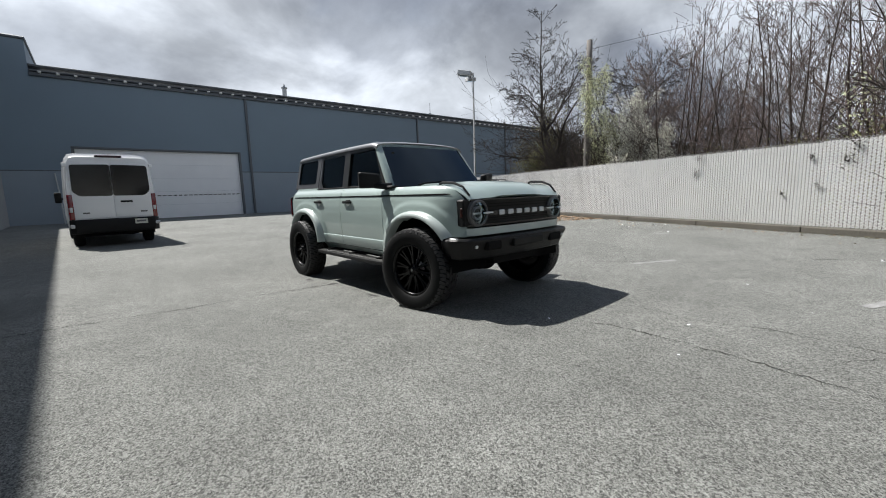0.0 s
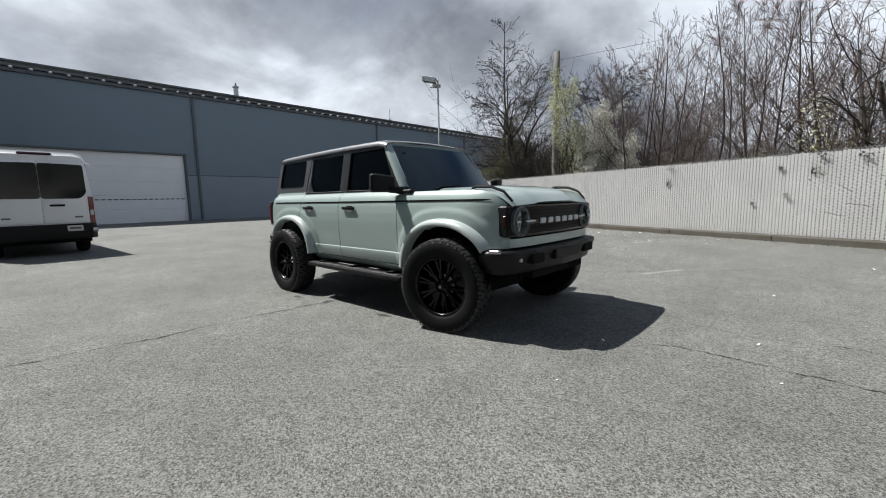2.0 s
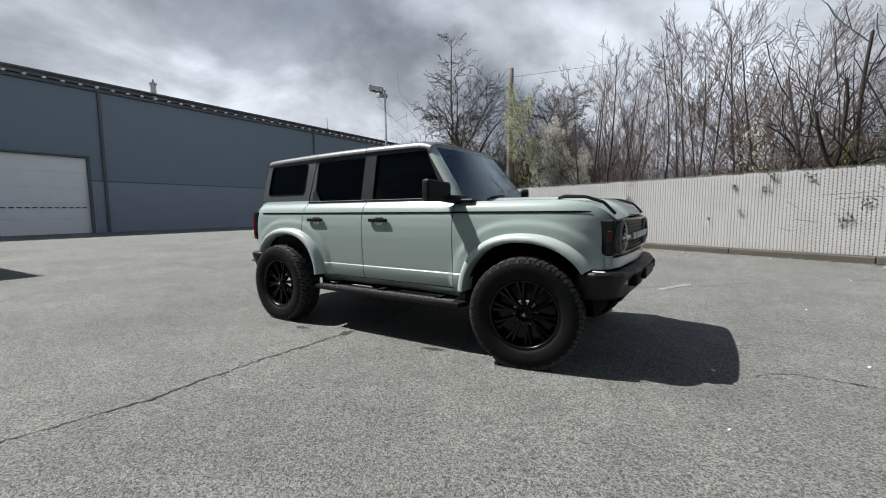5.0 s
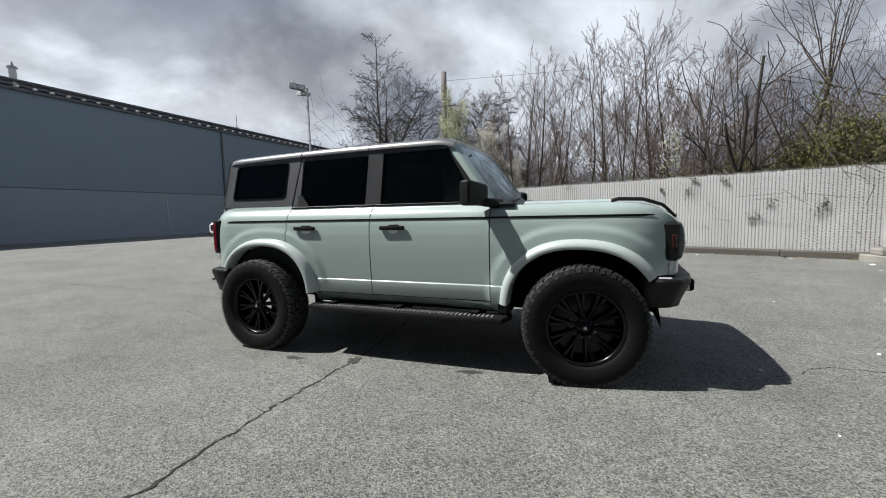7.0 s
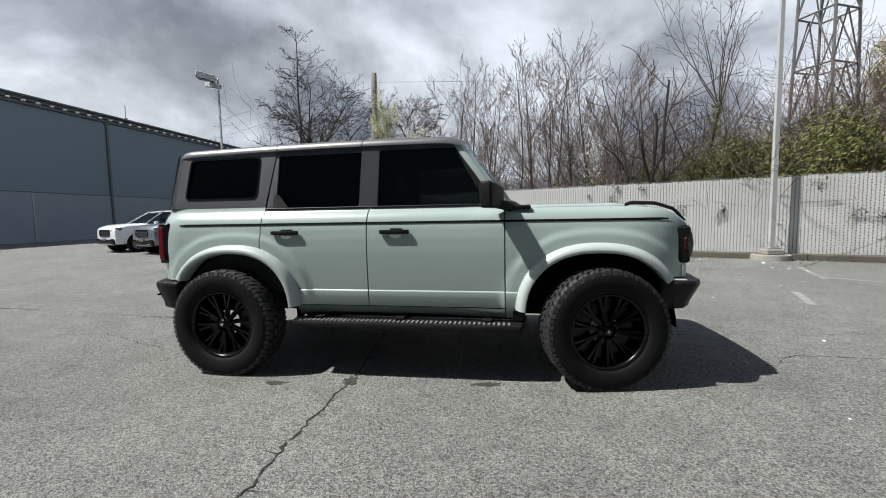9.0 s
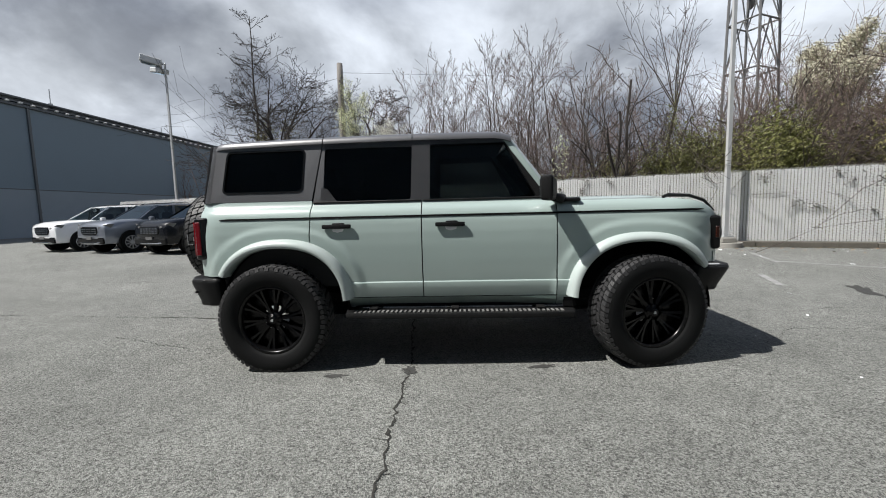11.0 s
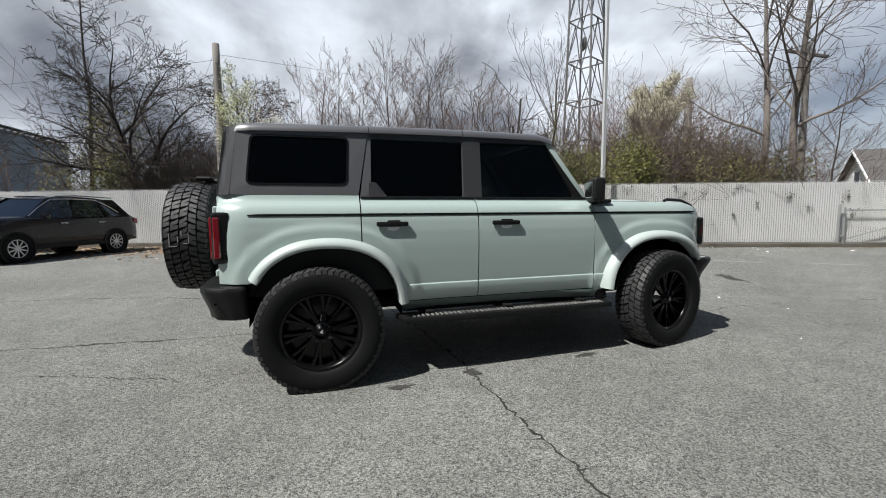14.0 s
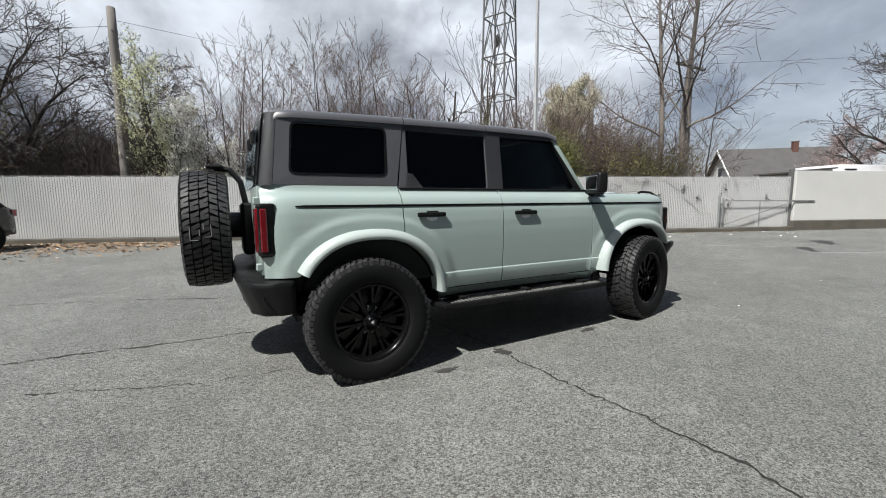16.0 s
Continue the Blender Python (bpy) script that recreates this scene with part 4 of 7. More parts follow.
Q_IN = [(1.270, 1.352), (1.930, 1.352), (1.897, 1.685), (1.252, 1.690)]
Q_OUT = [(1.190, 1.302), (2.035, 1.302), (1.985, 1.742), (1.105, 1.758)]
R_IN = [(0.388, 1.296), (1.10, 1.296), (1.088, 1.695), (0.375, 1.697)]
R_OUT = [(0.318, 1.289), (1.180, 1.289), (1.100, 1.758), (0.305, 1.760)]
FW_IN = [(-0.605, 1.296), (0.236, 1.296), (0.228, 1.697), (-0.362, 1.702)]
FW_OUT = [(-0.70, 1.289), (0.312, 1.289), (0.300, 1.760), (-0.345, 1.765)]
for s in (-1, 1):
    q = frame_side("quarter_frame", rounded(Q_OUT, 0.012), rounded(Q_IN, 0.045), M["hardtop"], s)
    pane("quarter_glass", rounded([(1.262, 1.344), (1.938, 1.344), (1.905, 1.693), (1.244, 1.698)], 0.045), s, -0.012, M["privacy"], q)
    frame_side("glass_seal", rounded([(1.262, 1.344), (1.938, 1.344), (1.905, 1.693), (1.244, 1.698)], 0.05), rounded([(1.276, 1.358), (1.924, 1.358), (1.892, 1.679), (1.258, 1.684)], 0.04),
               M["gloss_black"], s, 0.012, 0.003, q)
    r = frame_side("rear_window_frame", rounded(R_OUT, 0.012), rounded(R_IN, 0.02), M["hardtop"], s, off=-0.004)
    pane("rear_door_glass", rounded([(0.38, 1.276), (1.108, 1.276), (1.096, 1.703), (0.367, 1.705)], 0.02), s, -0.02, M["privacy"], r)
    bm = bmesh.new()
    tri = [(1.118, 1.289), (0.975, 1.289), (1.062, 1.368), (1.112, 1.376)]
    vs = [bm.verts.new(on_side(p, s, 0.006)) for p in tri]
    bm.faces.new(vs)
    bmesh.ops.solidify(bm, geom=bm.faces[:], thickness=0.03)
    part("window_corner_trim", bm, M["hardtop"], r)
    w = frame_side("front_window_frame", rounded(FW_OUT, 0.012), rounded(FW_IN, 0.02), M["plastic"], s, off=-0.008)
    pane("front_door_glass", rounded([(-0.61, 1.276), (0.244, 1.276), (0.236, 1.704), (-0.36, 1.71)], 0.02), s, -0.022, M["door_glass"], w)
    bm = bmesh.new()      # rounded rear corner of the hardtop
    rows = [[(s * (gx(z) - d), y + f * (0.085 - 0.02 * (z - 1.28)), z) for d, f in ((0.0, 0.0), (0.005, 0.35), (0.022, 0.68), (0.05, 0.92), (0.09, 1.0))] for z, y in ((1.308, 2.039), (1.43, 2.026), (1.58, 2.009), (1.778, 1.987))]
    sheet(bm, rows)
    bmesh.ops.solidify(bm, geom=bm.faces[:], thickness=0.02)
    part("corner_pillar", bm, M["hardtop"], suv, smooth=True)
    bm = bmesh.new()      # B-pillar cover
    vs = [bm.verts.new(on_side(p, s, 0.004)) for p in ((0.236, 1.291), (0.386, 1.291), (0.374, 1.735), (0.228, 1.735))]
    bm.faces.new(vs)
    bmesh.ops.solidify(bm, geom=bm.faces[:], thickness=0.02)
    part("pillar_cover", bm, M["hardtop"], suv)
    bm = bmesh.new()      # top door rail
    vs = [bm.verts.new(on_side(p, s, 0.002)) for p in ((-0.36, 1.702), (1.10, 1.700), (1.10, 1.765), (-0.36, 1.768))]
    bm.faces.new(vs)
    bmesh.ops.solidify(bm, geom=bm.faces[:], thickness=0.02)
    part("roof_rail", bm, M["hardtop"], suv)
    bm = bmesh.new()      # windscreen pillar, body colour
    a = [(s * 0.775, -0.755, 1.270), (s * 0.765, -0.69, 1.272), (s * 0.745, -0.66, 1.272), (s * 0.70, -0.80, 1.275)]
    b = [(s * 0.688, -0.395, 1.779), (s * 0.684, -0.34, 1.782), (s * 0.66, -0.33, 1.786), (s * 0.622, -0.42, 1.792)]
    va, vb = [bm.verts.new(p) for p in a], [bm.verts.new(p) for p in b]
    for i in range(4):
        bm.faces.new((va[i], va[(i + 1) % 4], vb[(i + 1) % 4], vb[i]))
    bm.faces.new(va), bm.faces.new(vb)
    bmesh.ops.recalc_face_normals(bm, faces=bm.faces[:])
    bmesh.ops.bevel(bm, geom=bm.edges[:], offset=0.012, segments=2, affect="EDGES", profile=0.6)
    part("windscreen_pillar", bm, M["paint"], suv, smooth=True)
    bm = bmesh.new()      # belt moulding
    for y0, y1 in ((-0.735, 0.294), (0.304, 1.178)):
        box(bm, min(s * 0.765, s * 0.785), max(s * 0.765, s * 0.785), y0, y1, 1.285, 1.301, 0.004)
    part("belt_moulding", bm, M["plastic"], suv)

ROOF = [(0.708, 1.738), (0.706, 1.752), (0.698, 1.770), (0.682, 1.786), (0.655, 1.797), (0.60, 1.806), (0.45, 1.817), (0.25, 1.824), (0, 1.827)]
ROOF = [(-x, z + 0.036) for x, z in ROOF] + [(x, z + 0.036) for x, z in ROOF[-2::-1]]


def roof_piece(name, y0, y1, front=False, rear=False):
    bm = bmesh.new()
    rows = []
    for i in range(13):
        y = y0 + (y1 - y0) * i / 12
        drop = 0.010 * ((y - 0.3) / 1.0) ** 2
        if rear:
            drop += 0.05 * max(0, (y - 1.95) / 0.11) ** 2
        if front:
            drop += 0.03 * max(0, (-0.26 - y) / 0.16) ** 2
        rows.append([(x * (1 - (0.07 * max(0, (y - 1.93) / 0.13) ** 2 if rear else 0)), y, z - drop) for x, z in ROOF])
    sheet(bm, rows)
    bmesh.ops.recalc_face_normals(bm, faces=bm.faces[:])
    bm.normal_update()
    if sum(f.normal.z for f in bm.faces) < 0:
        bmesh.ops.reverse_faces(bm, faces=bm.faces[:])
    bmesh.ops.solidify(bm, geom=bm.faces[:], thickness=0.025)
    return part(name, bm, M["hardtop"], suv, smooth=True, angle=0.7)


roof_piece("roof_panel", -0.42, 0.366, front=True)
roof_piece("roof_panel", 0.374, 1.098)
roof_piece("roof_panel", 1.106, 2.06, rear=True)
bm = bmesh.new()
rows = []
for i in range(9):
    f = i / 8
    y, z, h = -0.80 + 0.40 * f, 1.272 + 0.522 * f, 0.715 - 0.09 * f
    rows.append([(h * k / 8, y - 0.05 * (1 - (k / 8) ** 2), z) for k in range(-8, 9)])
sheet(bm, rows)
bmesh.ops.recalc_face_normals(bm, faces=bm.faces[:])
bmesh.ops.solidify(bm, geom=bm.faces[:], thickness=0.005)
ws = part("windscreen", bm, M["glass"], suv, smooth=True)
ws.visible_shadow = False
bm = bmesh.new()
rows = [[(h * k / 8, y - 0.05 * (1 - (k / 8) ** 2) - 0.003, z) for k in range(-8, 9)] for y, z, h in ((-0.418, 1.769, 0.63), (-0.395, 1.804, 0.622))]
sheet(bm, rows)
bmesh.ops.solidify(bm, geom=bm.faces[:], thickness=0.012)
part("windscreen_header", bm, M["paint"], suv)
bm = bmesh.new()
box(bm, -0.54, -0.50, -0.505, -0.50, 1.66, 1.70)
part("windscreen_sticker", bm, M["paper"], suv)
bm = bmesh.new()
box(bm, -0.10, 0.10, -0.46, -0.38, 1.63, 1.70, 0.02)
part("inside_mirror", bm, M["plastic"], suv)

# rear face
bm = bmesh.new()
box(bm, -0.72, 0.72, 2.08, 2.13, 0.72, 1.308, 0.02, 2)
tailgate = part("tailgate", bm, M["paint"], suv, smooth=True)
bm = bmesh.new()
outer = [(-0.72, 1.306), (0.72, 1.306), (0.645, 1.79), (-0.645, 1.79)]
inner = [(-0.60, 1.315), (0.60, 1.315), (0.555, 1.70), (-0.555, 1.70)]
o, n_ = rounded(outer, 0.03), rounded(inner, 0.05)


def rear_at(p, off=0.0):
    return (p[0], 2.13 - 0.12 * (p[1] - 1.283) + off, p[1])


sheet(bm, [[rear_at(p) for p in o + o[:1]], [rear_at(p) for p in n_ + n_[:1]]])
bmesh.ops.solidify(bm, geom=bm.faces[:], thickness=0.03)
rg = part("rear_hatch_frame", bm, M["hardtop"], suv)
bm = bmesh.new()
bm.faces.new([bm.verts.new(rear_at(p, 0.012)) for p in rounded([(-0.62, 1.30), (0.62, 1.30), (0.57, 1.715), (-0.57, 1.715)], 0.05)])
bmesh.ops.solidify(bm, geom=bm.faces[:], thickness=0.006)
part("rear_glass", bm, M["privacy"], rg).visible_shadow = False
for x in (-0.23, 0.23):
    bm = bmesh.new()
    box(bm, x - 0.07, x + 0.07, 2.07, 2.115, 1.62, 1.72, 0.015)
    part("glass_hinge", bm, M["plastic"], rg)
for s in (-1, 1):
    bm = bmesh.new()
    box(bm, s * 0.775 - 0.075, s * 0.775 + 0.078, 2.03, 2.142, 0.855, 1.195, 0.028, 3)
    tl = part("taillight", bm, M["gloss_black"], suv, "tall red tail lamp in a black surround", smooth=True)
    bm = bmesh.new()
    box(bm, s * 0.775 - 0.062, s * 0.775 + 0.062, 2.10, 2.156, 0.885, 1.165, 0.016, 2)
    box(bm, min(s * 0.80, s * 0.857), max(s * 0.80, s * 0.857), 2.088, 2.128, 0.89, 1.16, 0.006, 1)
    part("red_lens", bm, M["red_lens"], tl, smooth=True)
    bm = bmesh.new()
    box(bm, s * 0.775 - 0.02, s * 0.775 + 0.02, 2.14, 2.160, 0.93, 1.12, 0.008)
    part("inner_lens", bm, M["dark_lens"], tl)
    for z in (0.755, 1.185):
        bm = bmesh.new()
        box(bm, s * 0.70 - 0.02, s * 0.70 + 0.02, 2.11, 2.155, z, z + 0.05, 0.008)
        part("tailgate_hinge", bm, M["paint"], tailgate)

# side details
for s, door in doors_f + doors_r:
    y = 0.075 if (s, door) in doors_f else 0.965
    bm = bmesh.new()
    x = s * 0.884
    box(bm, x - 0.012, x + 0.012, y - 0.115, y + 0.115, 1.086, 1.119, 0.010, 2)
    box(bm, min(s * 0.85, x), max(s * 0.85, x), y - 0.06, y + 0.035, 1.100, 1.130, 0.010, 2)
    box(bm, min(s * 0.85, x), max(s * 0.85, x), y + 0.075, y + 0.105, 1.090, 1.118, 0.006)
    h = part("door_handle", bm, M["plastic"], door, "black pull handle", smooth=True)
    # white crescent under the handle, a reflection put in as a solid piece
    bm = bmesh.new()
    prism(bm, [(y - 0.055, 1.084), (y + 0.04, 1.084), (y + 0.032, 1.064), (y - 0.005, 1.054), (y - 0.045, 1.064)], "x", s * 0.862, s * 0.879, 0.002)
    part("handle_cup", bm, M["garage"], h)
for s in (-1, 1):
    bm = bmesh.new()
    ys = [1.92 + (-1.86 - 1.92) * i / 60 for i in range(61)]
    rows = []
    for y in ys:
        x0, x1 = side_x(1.164, y) + 0.005, side_x(1.180, y) + 0.005
        end = 0.5 if y < -1.84 or y > 1.90 else 1.0
        rows.append([(s * x0, y, 1.172 - 0.008 * end), (s * x1, y, 1.172 + 0.008 * end)])
    sheet(bm, rows)
    bmesh.ops.solidify(bm, geom=bm.faces[:], thickness=0.003)
    part("side_stripe", bm, M["plastic"], suv, "thin black line along the flank")
    at = pose(s * 0.968, -0.660, 1.355, 0, 0, s * 20)          # swept back at its outer end
    t = bmesh.new()
    box(t, -0.125, 0.125, -0.048, 0.048, -0.092, 0.092, 0.034, 3)
    for v in t.verts:
        if v.co.x * s < -0.06 and v.co.z > 0.04:
            v.co.z -= 0.022
    bm = bmesh.new()
    merge(bm, t, at)
    mr = part("mirror", bm, M["plastic"], suv, "square black door mirror", smooth=True)
    t = bmesh.new()
    box(t, -0.095, 0.095, 0.044, 0.052, -0.062, 0.062, 0.003)
    bm = bmesh.new()
    merge(bm, t, at)
    part("mirror_glass", bm, M["chrome"], mr)
    bm = bmesh.new()
    tube(bm, [(s * 0.76, -0.80, 1.275), (s * 0.86, -0.76, 1.282), (s * 0.94, -0.68, 1.295)], [0.045, 0.035, 0.032], 8)
    box(bm, min(s * 0.74, s * 0.84), max(s * 0.74, s * 0.84), -0.93, -0.72, 1.255, 1.285, 0.01)
    part("mirror_arm", bm, M["plastic"], mr, smooth=True)
    bm = bmesh.new()
    prism(bm, [(s * 0.78, -0.90), (s * 0.965, -0.86), (s * 0.985, -0.60), (s * 0.985, 0.60), (s * 0.965, 0.90), (s * 0.78, 0.94)], "z", 0.385, 0.428, 0.014, 2)
    st = part("side_step", bm, M["plastic"], suv, "black running board")
    bm = bmesh.new()
    for i in range(46):
        y = -0.78 + i * 1.6 / 45
        box(bm, min(s * 0.885, s * 0.955), max(s * 0.885, s * 0.955), y, y + 0.018, 0.427, 0.434)
    part("step_tread", bm, M["step_dust"], st)
    for y in (-0.62, 0.05, 0.70):
        bm = bmesh.new()
        box(bm, min(s * 0.55, s * 0.9), max(s * 0.55, s * 0.9), y - 0.03, y + 0.03, 0.395, 0.45)
        part("step_bracket", bm, M["under"], st)
    bm = bmesh.new()
    prism(bm, [(-0.90, 0.44), (-0.80, 0.44), (-0.80, 0.58), (-0.87, 0.56)], "x", s * 0.82, s * 0.845)
    part("mud_guard", bm, M["plastic"], suv)

# chassis
bm = bmesh.new()
box(bm, -0.80, 0.80, -0.80, 0.86, 0.44, 0.52)
box(bm, -0.37, 0.37, -2.0, 2.0, 0.46, 0.60)
box(bm, -0.76, 0.76, -0.85, 0.90, 0.52, 0.60)
box(bm, -0.74, 0.74, 1.98, 2.10, 0.52, 0.74)
part("floor_pan", bm, M["under"], suv)
bm = bmesh.new()
for s in (-1, 1):
    box(bm, s * 0.42 - 0.04, s * 0.42 + 0.04, -1.88, 2.05, 0.40, 0.50, 0.01)
part("frame_rail", bm, M["under"], suv)
for y in (YF, YR):
    bm = bmesh.new()
    cyl(bm, (-0.72, y, 0.42), (0.72, y, 0.42), 0.05, n=14)
    t = bmesh.new()
    bmesh.ops.create_uvsphere(t, u_segments=14, v_segments=8, radius=0.14)
    merge(bm, t, Matrix.Translation((0.05, y, 0.42)))
    part("axle", bm, M["under"], suv, smooth=True)
    for s in (-1, 1):
        bm = bmesh.new()
        cyl(bm, (s * 0.52, y + 0.08, 0.40), (s * 0.48, y + 0.12, 0.85), 0.03, n=10)
        for i in range(7):
            t = bmesh.new()
            lathe(t, [(-0.012, 0.062), (0, 0.075), (0.012, 0.062), (0, 0.05)], 18, closed=True)
            merge(bm, t, Matrix.Translation((s * 0.50, y, 0.52 + i * 0.05)) @ pose(0, 0, 0, 0, 90, 0))
        part("suspension", bm, M["under"], suv, smooth=True)
bm = bmesh.new()
box(bm, -0.3, 0.3, 1.55, 1.93, 0.42, 0.56, 0.03)
part("muffler", bm, M["rust_metal"], suv)

# cabin
for y, xs_ in ((-0.05, (-0.38, 0.38)), (0.85, (-0.40, 0.0, 0.40))):
    for x in xs_:
        bm = bmesh.new()
        w = 0.24 if len(xs_) == 2 else 0.19
        box(bm, x - w, x + w, y - 0.28, y + 0.24, 0.78, 0.93, 0.05, 2)
        t = bmesh.new()
        box(t, x - w, x + w, -0.06, 0.06, 0, 0.58, 0.05, 2)
        merge(bm, t, Matrix.Translation((0, y + 0.25, 0.88)) @ pose(0, 0, 0, -14, 0, 0))
        t = bmesh.new()
        box(t, x - 0.12, x + 0.12, -0.045, 0.045, 0.61, 0.79, 0.04, 2)
        merge(bm, t, Matrix.Translation((0, y + 0.27, 0.88)) @ pose(0, 0, 0, -14, 0, 0))
        part("seat", bm, M["seat"], suv, smooth=True)
bm = bmesh.new()
box(bm, -0.70, 0.70, -0.74, -0.48, 0.95, 1.26, 0.06, 2)
part("dashboard", bm, M["seat"], suv, smooth=True)
bm = bmesh.new()
t = bmesh.new()
lathe(t, [(-0.012, 0.17), (0.0, 0.185), (0.012, 0.17), (0, 0.158)], 28, closed=True)
box(t, -0.01, 0.01, -0.17, 0.17, -0.02, 0.02)
merge(bm, t, Matrix.Translation((0.38, -0.40, 1.17)) @ pose(0, 0, 0, 0, 0, 90) @ pose(0, 0, 0, 0, 22, 0))
part("steering_wheel", bm, M["seat"], suv, smooth=True)
bm = bmesh.new()
box(bm, -0.72, 0.72, -0.8, 2.0, 0.60, 0.70)
for s in (-1, 1):
    box(bm, s * 0.80 - 0.015, s * 0.80 + 0.015, -0.74, 1.99, 0.62, 1.16)
part("cabin_lining", bm, M["seat"], suv)


# wheels: axis along x, face towards -x
def tyre_profile():
    return [(-0.105, 0.262), (-0.125, 0.268), (-0.138, 0.290), (-0.146, 0.33), (-0.146, 0.365), (-0.138, 0.392), (-0.126, 0.408), (-0.10, 0.4145), (0.0, 0.417),
            (0.10, 0.4145), (0.126, 0.408), (0.138, 0.392), (0.146, 0.365), (0.146, 0.33), (0.138, 0.29), (0.125, 0.268), (0.105, 0.262)]


bm = bmesh.new()
lathe(bm, tyre_profile(), 64)
bmesh.ops.recalc_face_normals(bm, faces=bm.faces[:])
for f in bm.faces:
    f.smooth = True
tyre_me = bpy.data.meshes.new("tyre")
bm.to_mesh(tyre_me), bm.free()
tyre_me.materials.append(M["rubber"])


def tread_mesh():
    verts, faces = [], []
    n = 66
    rows_ = [(-0.128, -0.084, 0.0, 0.010), (-0.076, -0.030, 0.5, 0.011), (-0.023, 0.023, 0.15, 0.011), (0.030, 0.076, 0.65, 0.011), (0.084, 0.128, 0.3, 0.010)]
    for k, (a, b, ph, h) in enumerate(rows_):
        for i in range(n):
            t0 = 2 * math.pi * (i + ph) / n
            t1 = t0 + 2 * math.pi / n * 0.72
            skew = 0.055 * (1 if (i + k) % 2 else 0.5) * (1 if k < 2 else -1)
            base = len(verts)
            for dr in (-0.004, h):
                for (x, t, sk) in ((a, t0, 0), (b, t0, skew), (b, t1, skew), (a, t1, 0)):
                    rr = 0.417 - 0.004 * (abs(x) / 0.128) ** 2 - (0.010 if abs(x) > 0.127 else 0) + dr * (0.9 if dr > 0 and abs(x) > 0.12 else 1)
                    tt = t + sk * (1 if k != 2 else 1.3)
                    verts.append((x, rr * math.cos(tt), rr * math.sin(tt)))
            faces.extend([(base + 4, base + 5, base + 6, base + 7), (base, base + 1, base + 5, base + 4), (base + 1, base + 2, base + 6, base + 5),
                          (base + 2, base + 3, base + 7, base + 6), (base + 3, base, base + 4, base + 7)])
    for s in (-1, 1):       # shoulder lugs that run down the sidewall
        for i in range(n):
            t0 = 2 * math.pi * (i + (0.0 if s < 0 else 0.3)) / n
            t1 = t0 + 2 * math.pi / n * 0.74
            inner = 0.388 if i % 2 else 0.366
            base = len(verts)
            for dx in (0.0, 0.004):
                for r_, xx in ((0.414, 0.127), (inner, 0.1385)):
                    for t in (t0, t1):
                        verts.append((s * (xx + dx), (r_ + (dx if r_ > 0.4 else 0)) * math.cos(t), (r_ + (dx if r_ > 0.4 else 0)) * math.sin(t)))
            faces.extend([(base + 4, base + 5, base + 7, base + 6), (base, base + 1, base + 5, base + 4), (base + 2, base + 3, base + 7, base + 6),
                          (base, base + 2, base + 6, base + 4), (base + 1, base + 3, base + 7, base + 5)])
    me = bpy.data.meshes.new("tread")
    me.from_pydata(verts, [], faces)
    t = bmesh.new()
    t.from_mesh(me)
    bmesh.ops.recalc_face_normals(t, faces=t.faces[:])
    t.to_mesh(me), t.free()
    me.materials.append(M["tread_dust"])
    return me


tread_me = tread_mesh()
bm = bmesh.new()
lathe(bm, [(-0.118, 0.268), (-0.124, 0.258), (-0.118, 0.246), (-0.10, 0.240), (-0.06, 0.236), (0.10, 0.23), (0.12, 0.262)], 56)
lathe(bm, [(-0.02, 0.10), (-0.03, 0.2), (-0.02, 0.235)], 40)
bmesh.ops.recalc_face_normals(bm, faces=bm.faces[:])
for f in bm.faces:
    f.smooth = True
barrel_me = bpy.data.meshes.new("rim")
bm.to_mesh(barrel_me), bm.free()
barrel_me.materials.append(M["rim"])
bm = bmesh.new()
for off, wob in ((-0.10, 0.017), (0.10, 0.017)):
    t = bmesh.new()
    vs = []
    for r_, x, hw in ((0.055, -0.080, 0.017), (0.13, -0.074, 0.012), (0.20, -0.080, 0.012), (0.246, -0.090, 0.017)):
        ang = off * (r_ - 0.03) / 0.20
        c = Vector((0, r_ * math.cos(ang), r_ * math.sin(ang)))
        side = Vector((0, -math.sin(ang), math.cos(ang)))
        vs.append([t.verts.new(c + side * hw * w_ + Vector((x + d_, 0, 0))) for w_, d_ in ((-1, 0.035), (-0.7, 0.004), (0.7, 0.0), (1, 0.035))])
    for a, b in zip(vs, vs[1:]):
        for i in range(3):
            t.faces.new((a[i], a[i + 1], b[i + 1], b[i]))
    bmesh.ops.recalc_face_normals(t, faces=t.faces[:])
    merge(bm, t)
spoke_me = bpy.data.meshes.new("spoke")
bm.to_mesh(spoke_me), bm.free()
spoke_me.materials.append(M["rim"])
bm = bmesh.new()
lathe(bm, [(-0.110, 0.0005), (-0.110, 0.026), (-0.106, 0.031), (-0.092, 0.034), (-0.088, 0.060), (-0.06, 0.066)], 32)
for f in bm.faces:
    f.smooth = True
cap_me = bpy.data.meshes.new("hub")
bm.to_mesh(cap_me), bm.free()
cap_me.materials.append(M["rim"])
bm = bmesh.new()
for i in range(20):
    a = 2 * math.pi * i / 20
    cyl(bm, (-0.118, 0.251 * math.cos(a), 0.251 * math.sin(a)), (-0.125, 0.251 * math.cos(a), 0.251 * math.sin(a)), 0.0055, n=6)
bolt_me = bpy.data.meshes.new("bolt_ring")
bm.to_mesh(bolt_me), bm.free()
bolt_me.materials.append(M["gloss_black"])
bm = bmesh.new()
